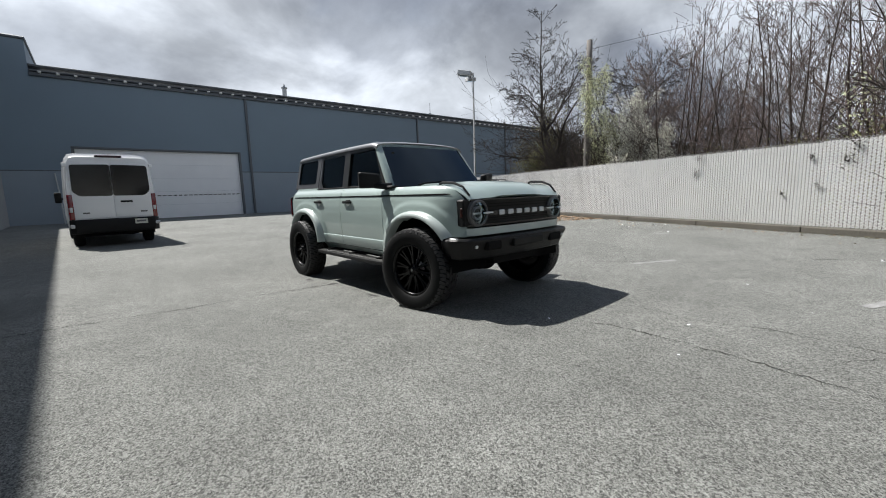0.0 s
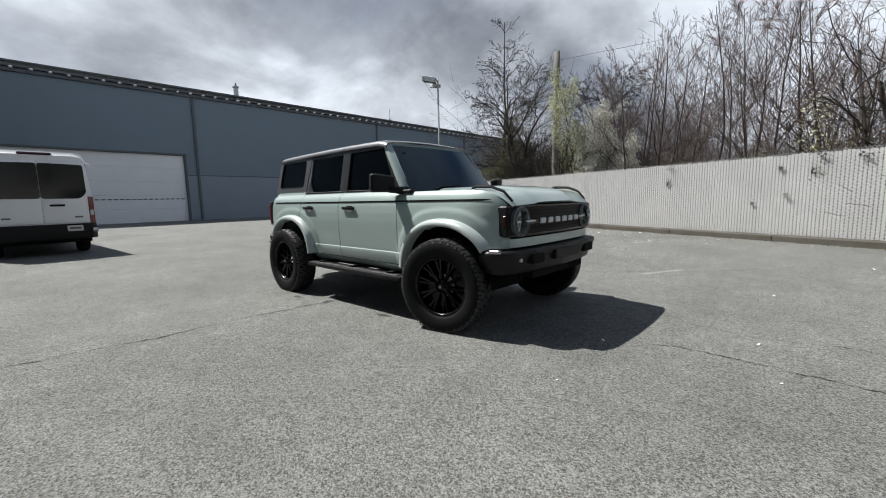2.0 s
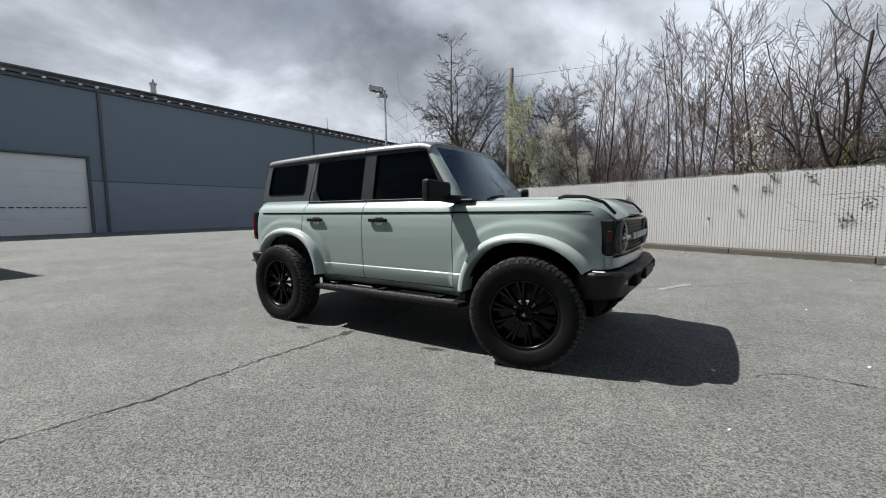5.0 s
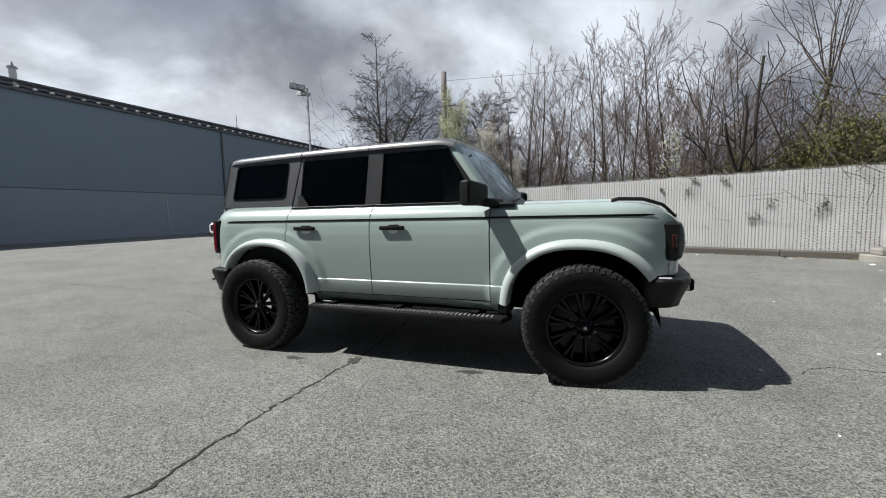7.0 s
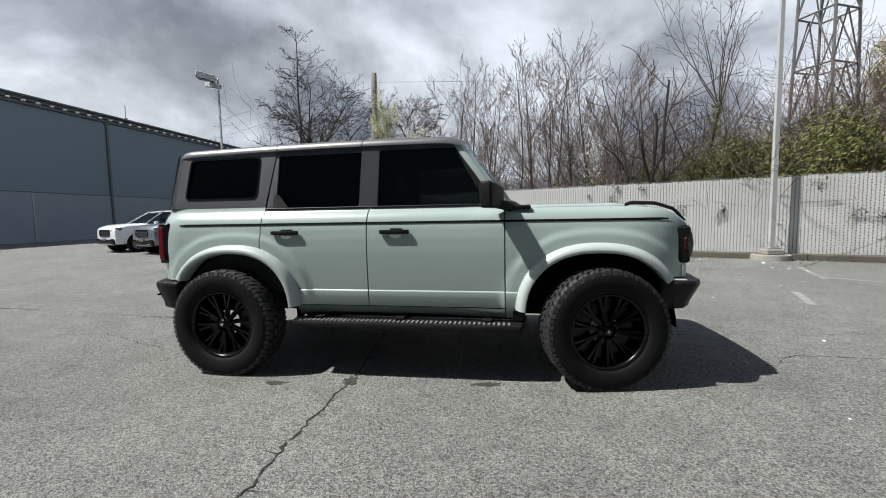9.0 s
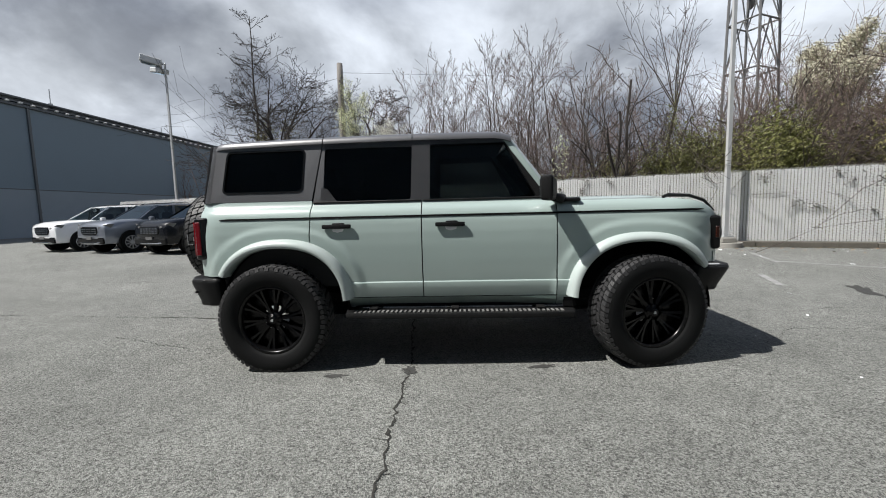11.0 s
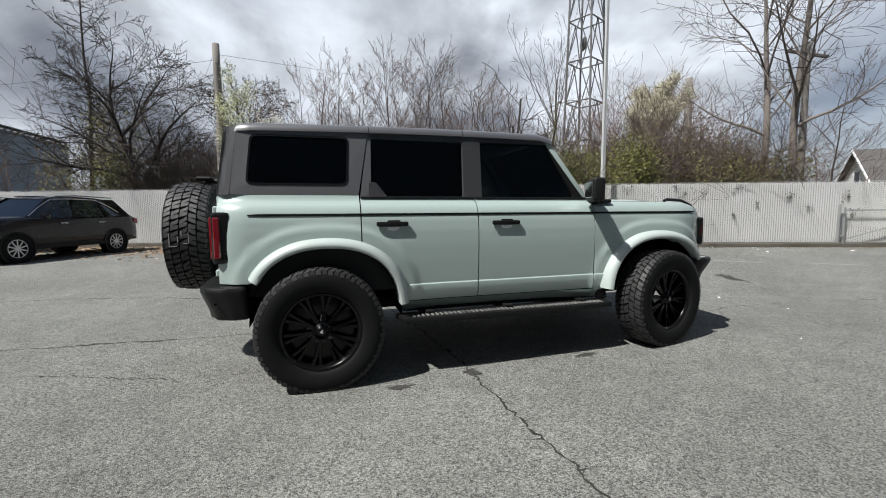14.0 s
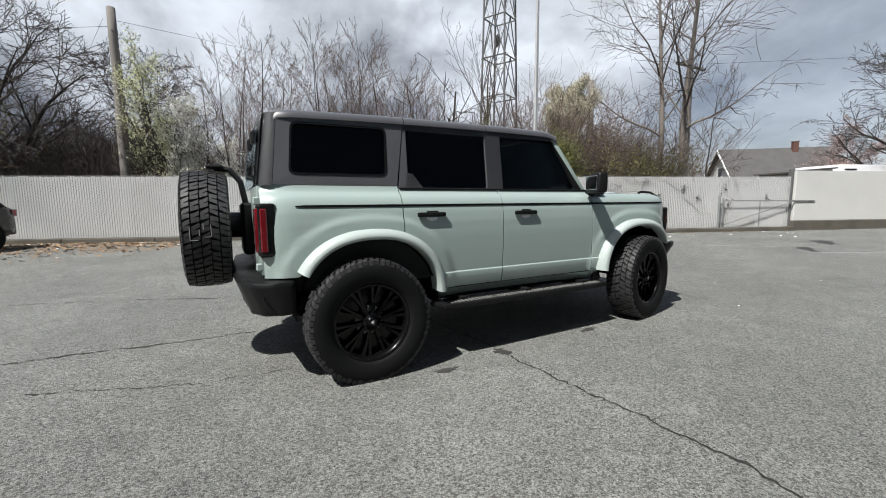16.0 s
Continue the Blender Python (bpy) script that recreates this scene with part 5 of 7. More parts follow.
for i in range(6):
    a = 2 * math.pi * i / 6
    cyl(bm, (-0.09, 0.058 * math.cos(a), 0.058 * math.sin(a)), (-0.110, 0.058 * math.cos(a), 0.058 * math.sin(a)), 0.009, n=6)
nut_me = bpy.data.meshes.new("lug_nuts")
bm.to_mesh(nut_me), bm.free()
nut_me.materials.append(M["rim"])
bm = bmesh.new()
prism(bm, [(-0.012, -0.010), (0.012, -0.010), (0.004, 0.012), (-0.004, 0.012)], "x", -0.1125, -0.110, 0.001)
emb_me = bpy.data.meshes.new("cap_badge")
bm.to_mesh(emb_me), bm.free()
emb_me.materials.append(M["silver"])


def wheel(m, spin, name="wheel", grow=1.0, wide=0.93):
    w = new(name, tyre_me)
    w.name = name
    w.parent = suv
    w.matrix_local = m @ pose(0, 0, 0, spin, 0, 0) @ Matrix.Diagonal((wide, grow, grow, 1))
    for nm, me in (("tread", tread_me), ("rim", barrel_me), ("hub", cap_me), ("bolt_ring", bolt_me), ("lug_nuts", nut_me), ("cap_badge", emb_me)):
        tagged(link(nm, me, None, w), kind="stuff" if nm in ("bolt_ring", "lug_nuts", "tread") else "")
    for i in range(10):
        sp = link("spoke", spoke_me, None, w)
        sp.matrix_local = pose(0, 0, 0, 36 * i, 0, 0)
    return w


WX, WZ = 0.888, 0.415
wheel(pose(-WX, YF + 0.058, WZ, 0, 0, 11), 10)
wheel(pose(-WX, YR, WZ - 0.027, 0, 0, 0), 27, grow=1.012)
wheel(pose(WX, YF + 0.058, WZ, 0, 0, 191), 0)
wheel(pose(WX, YR, WZ - 0.027, 0, 0, 180), 33, grow=1.012)
wheel(pose(0.06, 2.435, 1.0, 0, 0, 90), 12, "spare_wheel", 1.03, 1.07)
bm = bmesh.new()
cyl(bm, (0.06, 2.12, 1.025), (0.06, 2.37, 1.025), 0.10, n=16)
box(bm, -0.14, 0.26, 2.11, 2.20, 0.80, 1.20, 0.02)
tube(bm, [(-0.02, 2.16, 1.18), (-0.02, 2.19, 1.36), (0.0, 2.26, 1.45), (0.02, 2.36, 1.462)], 0.022, 8)
box(bm, -0.06, 0.18, 2.30, 2.42, 1.452, 1.485, 0.012)
part("spare_carrier", bm, M["plastic"], suv)
for y0, y1, z0, z1 in ((2.526, 2.530, 0.95, 1.04), (2.48, 2.526, 0.946, 0.950), (2.47, 2.474, 0.98, 1.02), (2.40, 2.404, 0.97, 1.05), (2.405, 2.44, 0.966, 0.970), (2.445, 2.449, 1.02, 1.06)):
    bm = bmesh.new()
    box(bm, -0.3815, -0.370, y0, y1, z0, z1)
    part("chalk_stroke", bm, M["chalk"], suv, "white chalk stroke on the spare tyre tread")

# ---- parked vehicles ----
def small_wheel(parent, m, r=0.35, w=0.22, rim="silver", spokes=10):
    bm = bmesh.new()
    h = w / 2
    lathe(bm, [(-h * 0.8, r * 0.62), (-h, r * 0.72), (-h, r * 0.88), (-h * 0.8, r * 0.97), (-h * 0.4, r), (h * 0.4, r), (h * 0.8, r * 0.97), (h, r * 0.88), (h, r * 0.7)], 36)
    bmesh.ops.recalc_face_normals(bm, faces=bm.faces[:])
    wh = part("wheel", bm, M["rubber"], parent, smooth=True)
    wh.matrix_local = m
    bm = bmesh.new()
    lathe(bm, [(-h * 0.86, r * 0.64), (-h * 0.92, r * 0.60), (-h * 0.7, r * 0.57), (h * 0.2, r * 0.5)], 32)
    for i in range(spokes):
        t = bmesh.new()
        box(t, -h * 0.86, -h * 0.6, -r * 0.045, r * 0.045, r * 0.08, r * 0.59)
        merge(bm, t, pose(0, 0, 0, 360 / spokes * i, 0, 0))
    cyl(bm, (-h * 0.9, 0, 0), (-h * 0.5, 0, 0), r * 0.15, n=16)
    part("rim", bm, M[rim], wh)
    bm = bmesh.new()
    cyl(bm, (0, 0, 0), (-h * 0.3, 0, 0), r * 0.56, n=24)
    part("brake_disc", bm, M["under"], wh)
    return wh


def ring_loft(bm, rings):
    vs = [[bm.verts.new(p) for p in r] for r in rings]
    k = len(vs[0])
    for a, b in zip(vs, vs[1:]):
        for i in range(k):
            bm.faces.new((a[i], a[(i + 1) % k], b[(i + 1) % k], b[i]))
    bm.faces.new(vs[0]), bm.faces.new(vs[-1])
    bmesh.ops.recalc_face_normals(bm, faces=bm.faces[:])


def crossover(m, paint, label, lower="plastic"):
    """A mid-size crossover; nose towards -y."""
    car = empty("crossover", m, label, "car", "crossovers parked along the fence")
    tops = [(-2.120, 0.80, 0.66), (-2.080, 0.92, 0.80), (-1.960, 1.00, 0.87), (-1.75, 1.065, 0.905), (-1.2, 1.10, 0.915), (-0.95, 1.11, 0.92), (0.0, 1.10, 0.925),
            (1.2, 1.12, 0.92), (1.9, 1.13, 0.90), (2.15, 1.10, 0.86), (2.26, 0.95, 0.78)]
    rings = []
    for y, zt, w in tops:
        zb = 0.30 if abs(y) < 2.1 else 0.38
        half = [(0.55 * w, zb), (0.93 * w, zb + 0.04), (w, zb + 0.18), (w * 1.0, 0.60 if zt > 0.7 else zb + 0.2), (w * 0.985, 0.62 + 0.5 * (zt - 0.62)), (w * 0.95, zt - 0.05), (w * 0.88, zt), (w * 0.5, zt + 0.02)]
        rings.append([(x, y, z) for x, z in half] + [(-x, y, z) for x, z in half[::-1]])
    bm = bmesh.new()
    ring_loft(bm, rings)
    part("body", bm, M[paint], car, smooth=True, angle=0.7)
    # cabin
    lo = [(-1.05, 0.80), (-0.9, 0.845), (0.2, 0.865), (1.3, 0.85), (2.0, 0.78), (2.12, 0.70)]
    hi = [(-0.28, 0.56), (-0.2, 0.60), (0.3, 0.625), (1.1, 0.61), (1.50, 0.57), (1.62, 0.52)]
    bm = bmesh.new()
    vl = [bm.verts.new((x, y, 1.09)) for y, x in lo] + [bm.verts.new((-x, y, 1.09)) for y, x in lo[::-1]]
    vh = [bm.verts.new((x, y, 1.60)) for y, x in hi] + [bm.verts.new((-x, y, 1.60)) for y, x in hi[::-1]]
    k = len(vl)
    for i in range(k):
        bm.faces.new((vl[i], vl[(i + 1) % k], vh[(i + 1) % k], vh[i]))
    bmesh.ops.recalc_face_normals(bm, faces=bm.faces[:])
    part("cabin_glass", bm, M["car_glass"], car).visible_shadow = False
    bm = bmesh.new()
    rr = []
    for y, w, z in ((-0.32, 0.55, 1.585), (-0.1, 0.60, 1.635), (0.5, 0.63, 1.665), (1.1, 0.62, 1.64), (1.55, 0.58, 1.585), (1.85, 0.53, 1.52)):
        rr.append([(w, y, z - 0.05), (w * 0.9, y, z), (0, y, z + 0.015), (-w * 0.9, y, z), (-w, y, z - 0.05), (-w * 0.8, y, z - 0.06), (w * 0.8, y, z - 0.06)])
    ring_loft(bm, rr)
    part("roof", bm, M[paint], car, smooth=True)
    for s in (-1, 1):
        for (y0, x0), (y1, x1), w in (((-1.03, 0.80), (-0.27, 0.565), 0.05), ((0.15, 0.868), (0.30, 0.628), 0.045), ((1.12, 0.86), (1.08, 0.615), 0.045), ((1.82, 0.80), (1.42, 0.59), 0.22)):
            bm = bmesh.new()
            box_v = [(s * x0, y0 - w, 1.09), (s * x0, y0 + w, 1.09), (s * x1, y1 + w, 1.61), (s * x1, y1 - w, 1.61)]
            f = bm.faces.new([bm.verts.new(Vector(p) + Vector((s * 0.008, 0, 0))) for p in box_v])
            bmesh.ops.solidify(bm, geom=[f], thickness=0.03)
            part("pillar", bm, M[paint], car)
        bm = bmesh.new()
        tube(bm, [(s * 0.80, -0.98, 1.13), (s * 0.70, -0.62, 1.37), (s * 0.605, -0.24, 1.575), (s * 0.64, 0.3, 1.60), (s * 0.632, 1.0, 1.585), (s * 0.69, 1.35, 1.42), (s * 0.78, 1.62, 1.22)], 0.012, 6)
        part("window_trim", bm, M["chrome"], car)
        bm = bmesh.new()
        tube(bm, [(s * 0.60, -0.1, 1.66), (s * 0.61, 0.5, 1.69), (s * 0.58, 1.6, 1.66)], 0.016, 6)
        part("roof_rail", bm, M["plastic"], car)
        bm = bmesh.new()
        box(bm, min(s * 0.92, s * 1.08), max(s * 0.92, s * 1.08), -0.80, -0.66, 1.06, 1.20, 0.04, 2)
        part("mirror", bm, M[paint], car, smooth=True)
        bm = bmesh.new()
        box(bm, min(s * 0.865, s * 0.93), max(s * 0.865, s * 0.93), -1.0, 1.05, 0.30, 0.42, 0.02)
        part("sill_cladding", bm, M[lower], car)
        bm = bmesh.new()
        t = [(s * 0.47, -2.060, 0.90), (s * 0.84, -2.0, 0.98), (s * 0.89, -1.82, 0.97), (s * 0.86, -1.900, 0.86), (s * 0.50, -2.100, 0.82)]
        f = bm.faces.new([bm.verts.new((p[0] * 1.015, p[1] - 0.03, p[2])) for p in t])
        bmesh.ops.solidify(bm, geom=[f], thickness=0.06)
        hl = part("headlight", bm, M["rust_metal"], car)
        bm = bmesh.new()
        box(bm, min(s * 0.60, s * 0.84), max(s * 0.60, s * 0.84), 2.12, 2.27, 0.86, 1.05, 0.03, 2)
        part("taillight", bm, M["red_lens"], car)
        bm = bmesh.new()
        box(bm, s * 0.60 - 0.14, s * 0.60 + 0.14, -2.140, -2.060, 0.46, 0.54, 0.02)
        part("fog_lamp", bm, M["gloss_black"], car)
        for y in (-0.30, 0.80):
            bm = bmesh.new()
            box(bm, s * 0.928 - 0.012, s * 0.928 + 0.012, y, y + 0.2, 0.93, 0.955, 0.006)
            part("door_handle", bm, M["chrome"], car)
        for y in (-1.36, 1.34):
            bm = bmesh.new()
            lathe(bm, [(s * 0.91, 0.405), (s * 0.935, 0.40), (s * 0.935, 0.365), (s * 0.90, 0.36)], 36, (0, y, 0.36))
            part("arch_trim", bm, M[lower], car)
            bm = bmesh.new()
            cyl(bm, (s * 0.70, y, 0.37), (s * 0.918, y, 0.37), 0.385, n=36)
            part("wheel_liner", bm, M["under"], car)
            small_wheel(car, pose(s * 0.825, y, 0.35, 0, 0, 0 if s < 0 else 180))
    bm = bmesh.new()
    prism(bm, [(-0.36, 0.62), (0.36, 0.62), (0.46, 0.70), (0.47, 0.80), (0.38, 0.90), (-0.38, 0.90), (-0.47, 0.80), (-0.46, 0.70)], "y", -2.150, -2.040, 0.02)
    g = part("grille", bm, M["gloss_black"], car)
    for i in range(6):
        for k in range(3):
            bm = bmesh.new()
            x = -0.36 + 0.145 * i
            box(bm, x - 0.045, x + 0.045, -2.158, -2.145, 0.665 + 0.065 * k, 0.695 + 0.065 * k, 0.006)
            part("grille_bar", bm, M["chrome"], g)
    bm = bmesh.new()
    box(bm, -0.75, 0.75, -2.140, -1.990, 0.33, 0.52, 0.04, 2)
    part("front_bumper", bm, M[lower], car, smooth=True)
    bm = bmesh.new()
    tube(bm, [(-0.72, -2.080, 0.40), (-0.4, -2.170, 0.36), (0.4, -2.170, 0.36), (0.72, -2.080, 0.40)], 0.018, 6)
    part("bumper_strip", bm, M["chrome"], car)
    bm = bmesh.new()
    box(bm, -0.15, 0.15, -2.165, -2.140, 0.47, 0.56)
    part("front_plate", bm, M["rust_metal"], car)
    bm = bmesh.new()
    box(bm, -0.75, 0.75, 2.10, 2.30, 0.36, 0.62, 0.05, 2)
    part("rear_bumper", bm, M[lower], car, smooth=True)
    bm = bmesh.new()
    box(bm, -0.62, 0.62, -0.3, 1.3, 0.7, 1.12, 0.1)
    for x in (-0.36, 0.36):
        for y in (0.1, 1.0):
            box(bm, x - 0.2, x + 0.2, y, y + 0.16, 0.7, 1.34, 0.06)
    box(bm, -0.7, 0.7, -0.98, -0.6, 0.9, 1.10, 0.06)
    part("cabin", bm, M["seat"], car)
    return car


HEAD = math.degrees(math.atan2(N01.y, N01.x)) + 90      # nose to the yard
side = Vector((-D01.x, -D01.y, 0))


def parked(i, paint, label, nose=0.0):
    c = Vector((8.42, 8.52, 0)) - N01 * 1.36 + side * (0.92 + 2.75 * i) + N01 * nose
    return crossover(pose(c.x, c.y, 0, 0, 0, HEAD), paint, label)


parked(0, "black_paint", "black crossover with silver wheels parked along the fence")
parked(1, "silver_paint", "silver-blue crossover with chrome grille parked along the fence", 0.25)
parked(2, "white_paint", "white crossover with chrome grille parked along the fence", 0.35)

# the white van, seen from behind; nose towards +y
van = empty("van", pose(-2.92, 9.45, 0, 0, 0, 3.0) @ Matrix.Scale(0.96, 4), "white high-roof panel van with dark rear windows", "van")
bm = bmesh.new()
rings = []
for y, k, hgt, zb in ((0.06, 0.985, 2.50, 0.62), (0.0, 0.97, 2.46, 0.66), (0.10, 1.0, 2.55, 0.45), (0.6, 1.0, 2.60, 0.42), (3.6, 1.0, 2.60, 0.42), (4.3, 0.99, 2.42, 0.42), (4.6, 0.98, 2.1, 0.42), (5.1, 0.96, 1.45, 0.42), (5.6, 0.93, 1.25, 0.42), (5.85, 0.82, 1.0, 0.45)):
    half = [(0.86, zb), (0.97, zb + 0.05), (1.0, min(0.9, zb + 0.3)), (1.0, 1.25 if hgt > 1.4 else hgt * 0.8), (0.985, min(1.55, hgt * 0.88)), (0.94, hgt - 0.35 if hgt > 2.2 else hgt * 0.93), (0.905, hgt - 0.14 if hgt > 2.2 else hgt * 0.96), (0.84, hgt - 0.03), (0.70, hgt)]
    rings.append((y, [(x * k, y, z) for x, z in half] + [(-x * k, y, z) for x, z in half[::-1]]))
rings.sort(key=lambda r: r[0])
ring_loft(bm, [r[1] for r in rings])
part("body", bm, M["white_paint"], van, smooth=True, angle=0.6)
for s in (-1, 1):
    bm = bmesh.new()
    x0, x1 = sorted((s * 0.006, s * 0.885))
    box(bm, x0, x1, -0.022, 0.03, 0.80, 2.33, 0.025, 2)
    dr = part("rear_door", bm, M["white_paint"], van, smooth=True)
    bm = bmesh.new()
    pts = rounded([(s * 0.006, 1.41), (s * 0.72, 1.41), (s * 0.855, 1.54), (s * 0.84, 2.25), (s * 0.006, 2.27)], 0.07)
    prism(bm, pts, "y", -0.034, -0.02)
    part("rear_window", bm, M["gloss_black"], dr)
    bm = bmesh.new()
    x0, x1 = sorted((s * 0.865, s * 0.98))
    box(bm, x0, x1, -0.03, 0.16, 0.78, 1.46, 0.02, 2)
    tl = part("taillight", bm, M["red_lens"], van, smooth=True)
    bm = bmesh.new()
    box(bm, x0 + 0.02, x1 - 0.02, -0.036, 0.0, 0.98, 1.12, 0.01)
    part("clear_lens", bm, M["silver"], tl)
    bm = bmesh.new()
    box(bm, x0 - 0.01, x1 + 0.03, -0.10, -0.02, 0.56, 0.66, 0.02)
    part("fog_reflector", bm, M["silver"], van)
    for y in (1.0, 4.7):
        small_wheel(van, pose(s * 0.82, y, 0.35, 0, 0, 0 if s < 0 else 180), 0.35, 0.24)
    bm = bmesh.new()
    x0, x1 = sorted((s * 1.02, s * 1.2))
    box(bm, x0, x1, 4.0, 4.16, 1.25, 1.60, 0.04, 2)
    box(bm, min(s * 0.95, s * 1.1), max(s * 0.95, s * 1.1), 4.06, 4.12, 1.35, 1.42)
    mr = part("mirror", bm, M["plastic"], van, smooth=True)
    for z in (1.05, 2.2):
        bm = bmesh.new()
        box(bm, min(s * 0.90, s * 0.985), max(s * 0.90, s * 0.985), -0.02, 0.06, z, z + 0.10, 0.012)
        part("door_hinge", bm, M["white_paint"], van)
bm = bmesh.new()
prism(bm, [(-0.99, 0.35), (-1.0, 0.02), (-0.88, -0.12), (0.88, -0.12), (1.0, 0.02), (0.99, 0.35)], "z", 0.40, 0.78, 0.03, 2)
part("rear_bumper", bm, M["plastic"], van, smooth=True)
bm = bmesh.new()
box(bm, -0.90, 0.90, 0.2, 5.6, 0.30, 0.46)
part("underbody", bm, M["under"], van)
bm = bmesh.new()
box(bm, 0.40, 0.70, -0.135, -0.115, 0.60, 0.74, 0.006)
pl = part("number_plate", bm, M["plate"], van)
bm = bmesh.new()
box(bm, 0.44, 0.66, -0.139, -0.134, 0.65, 0.70)
part("plate_bar", bm, M["rust_metal"], pl)
bm = bmesh.new()
box(bm, 0.14, 0.42, -0.05, -0.02, 1.22, 1.27, 0.01)
part("door_handle", bm, M["plastic"], van)
bm = bmesh.new()
box(bm, -0.30, 0.30, -0.03, 0.06, 2.46, 2.52, 0.02)
part("brake_lamp", bm, M["dark_lens"], van)
bm = bmesh.new()
box(bm, -0.70, -0.55, -0.028, -0.02, 0.93, 0.97)
box(bm, 0.58, 0.74, -0.028, -0.02, 0.93, 0.97)
part("badge_bar", bm, M["rust_metal"], van)

# ---- trees, scrub ----
class Wood:
    """Gathers tubes and leaves of one plant."""
    def __init__(self, seed):
        self.r = random.Random(seed)
        self.v, self.f = {"trunk": [], "crown": [], "leaf": []}, {"trunk": [], "crown": [], "leaf": []}

    def tube(self, kind, pts, rad, n):
        v, f = self.v[kind], self.f[kind]
        base = len(v)
        d0 = (pts[-1] - pts[0]).normalized()
        u = d0.orthogonal().normalized()
        w = d0.cross(u)
        for p, r in zip(pts, rad):
            for k in range(n):
                a = 2 * math.pi * k / n
                v.append(tuple(p + (u * math.cos(a) + w * math.sin(a)) * r))
        for i in range(len(pts) - 1):
            for k in range(n):
                j = (k + 1) % n
                a = base + i * n
                f.append((a + k, a + j, a + n + j, a + n + k))

    def leaf(self, p, size):
        r = self.r
        v, f = self.v["leaf"], self.f["leaf"]
        d = Vector((r.gauss(0, 1), r.gauss(0, 1), r.gauss(0, 1))).normalized()
        u = d.orthogonal().normalized()
        w = d.cross(u)
        b = len(v)
        s = size * r.uniform(0.6, 1.3)
        v.extend([tuple(p - u * s), tuple(p + w * s * 0.5 + d * s * 0.2), tuple(p + u * s), tuple(p - w * s * 0.5 + d * s * 0.2)])
        f.append((b, b + 1, b + 2, b + 3))

    def grow(self, p, d, length, rad, level, spec, top):
        """One branch and, from it, the next finer ones."""
        r = self.r
        seg = spec["seg"][level]
        pts, rads = [p.copy()], [rad]
        q = p.copy()
        step = length / seg
        for i in range(seg):
            wob = spec["wob"][level]
            d = (d + Vector((r.gauss(0, wob), r.gauss(0, wob), r.gauss(0, wob) + spec["up"][level]))).normalized()
            q = q + d * step
            pts.append(q.copy())
            rads.append(max(spec["rmin"], rad * (1 - (i + 1) / seg * spec["taper"][level])))
        kind = "trunk" if level <= spec["trunk_levels"] else "crown"
        self.tube(kind, pts, rads, (7, 5, 4, 3, 3)[min(level, 4)])
        if level >= top:
            if spec.get("leaf"):
                for i in range(1, len(pts)):
                    for _ in range(spec["leaf_n"]):
                        a = pts[i - 1].lerp(pts[i], r.random())
                        s = spec["leaf_spread"]
                        self.leaf(a + Vector((r.gauss(0, s), r.gauss(0, s), r.gauss(0, s))), spec["leaf"])
            return
        n = spec["n"][level]
        lo = spec["from"][level]
        for k in range(n):
            f = lo + (1 - lo) * (k + r.random()) / n
            x = f * seg
            i = min(int(x), seg - 1)
            a = pts[i].lerp(pts[i + 1], x - i)
            ax = (pts[i + 1] - pts[i]).normalized()
            side = Vector((r.gauss(0, 1), r.gauss(0, 1), r.gauss(0, 0.4)))
            side = (side - ax * side.dot(ax)).normalized()
            ang = radians(r.uniform(*spec["ang"][level]))
            nd = (ax * math.cos(ang) + side * math.sin(ang)).normalized()
            rr = rads[i] * spec["thin"][level] * r.uniform(0.75, 1.1)
            ln = length * spec["len"][level] * r.uniform(0.65, 1.2) * (1.15 - spec["cone"] * f)
            self.grow(a, nd, ln, rr, level + 1, spec, top)

    def finish(self, name, mats, label, category, group=""):
        ob = empty(name, Matrix.Identity(4), label, category, group)
        for kind, nm in (("trunk", "trunk"), ("crown", "crown"), ("leaf", "foliage")):
            if self.v[kind] and mats.get(kind):
                me = bpy.data.meshes.new(nm)
                me.from_pydata(self.v[kind], [], self.f[kind])
                if kind == "trunk":
                    me.shade_smooth()
                link(nm, me, mats[kind], ob)
        return ob


def spec(**k):
    s = dict(seg=(9, 6, 4, 3, 2), wob=(0.05, 0.10, 0.14, 0.16, 0.2), up=(0.03, 0.05, 0.04, 0.03, 0.0), taper=(0.85, 0.85, 0.8, 0.7, 0.6), rmin=0.005,
             n=(16, 7, 5, 3), ang=((25, 50), (25, 55), (25, 60), (30, 60)), thin=(0.45, 0.5, 0.55, 0.6), len=(0.36, 0.45, 0.5, 0.5), cone=0.6, trunk_levels=1)
    s["from"] = (0.25, 0.2, 0.15, 0.1)
    s.update(k)
    return s


BROWN = {"trunk": M["bark"], "crown": M["bark_red"]}
GREY = {"trunk": M["bark_grey"], "crown": M["bark"]}


def tree_kind(seed, height, rad, sp, mats, label, top=3, name="tree", category="tree", group="", stems=1, lean=0.0):
    w = Wood(seed)
    for i in range(stems):
        a = w.r.uniform(0, 6.28)
        off = Vector((math.cos(a), math.sin(a), 0)) * (0.0 if stems == 1 else w.r.uniform(0.05, 0.5))
        d = Vector((math.cos(a) * lean, math.sin(a) * lean, 1)).normalized()
        k = 1 if i == 0 else w.r.uniform(0.7, 1.0)
        w.grow(Vector((0, 0, -0.15)) + off, d, height * k, rad * k, 0, sp, top)
    return w.finish(name, mats, label, category, group)


def place(ob, x, y, turn=0.0, scale=1.0, z=0.0):
    ob.matrix_world = pose(x, y, z, 0, 0, turn) @ Matrix.Diagonal((scale, scale, scale, 1))
    return ob


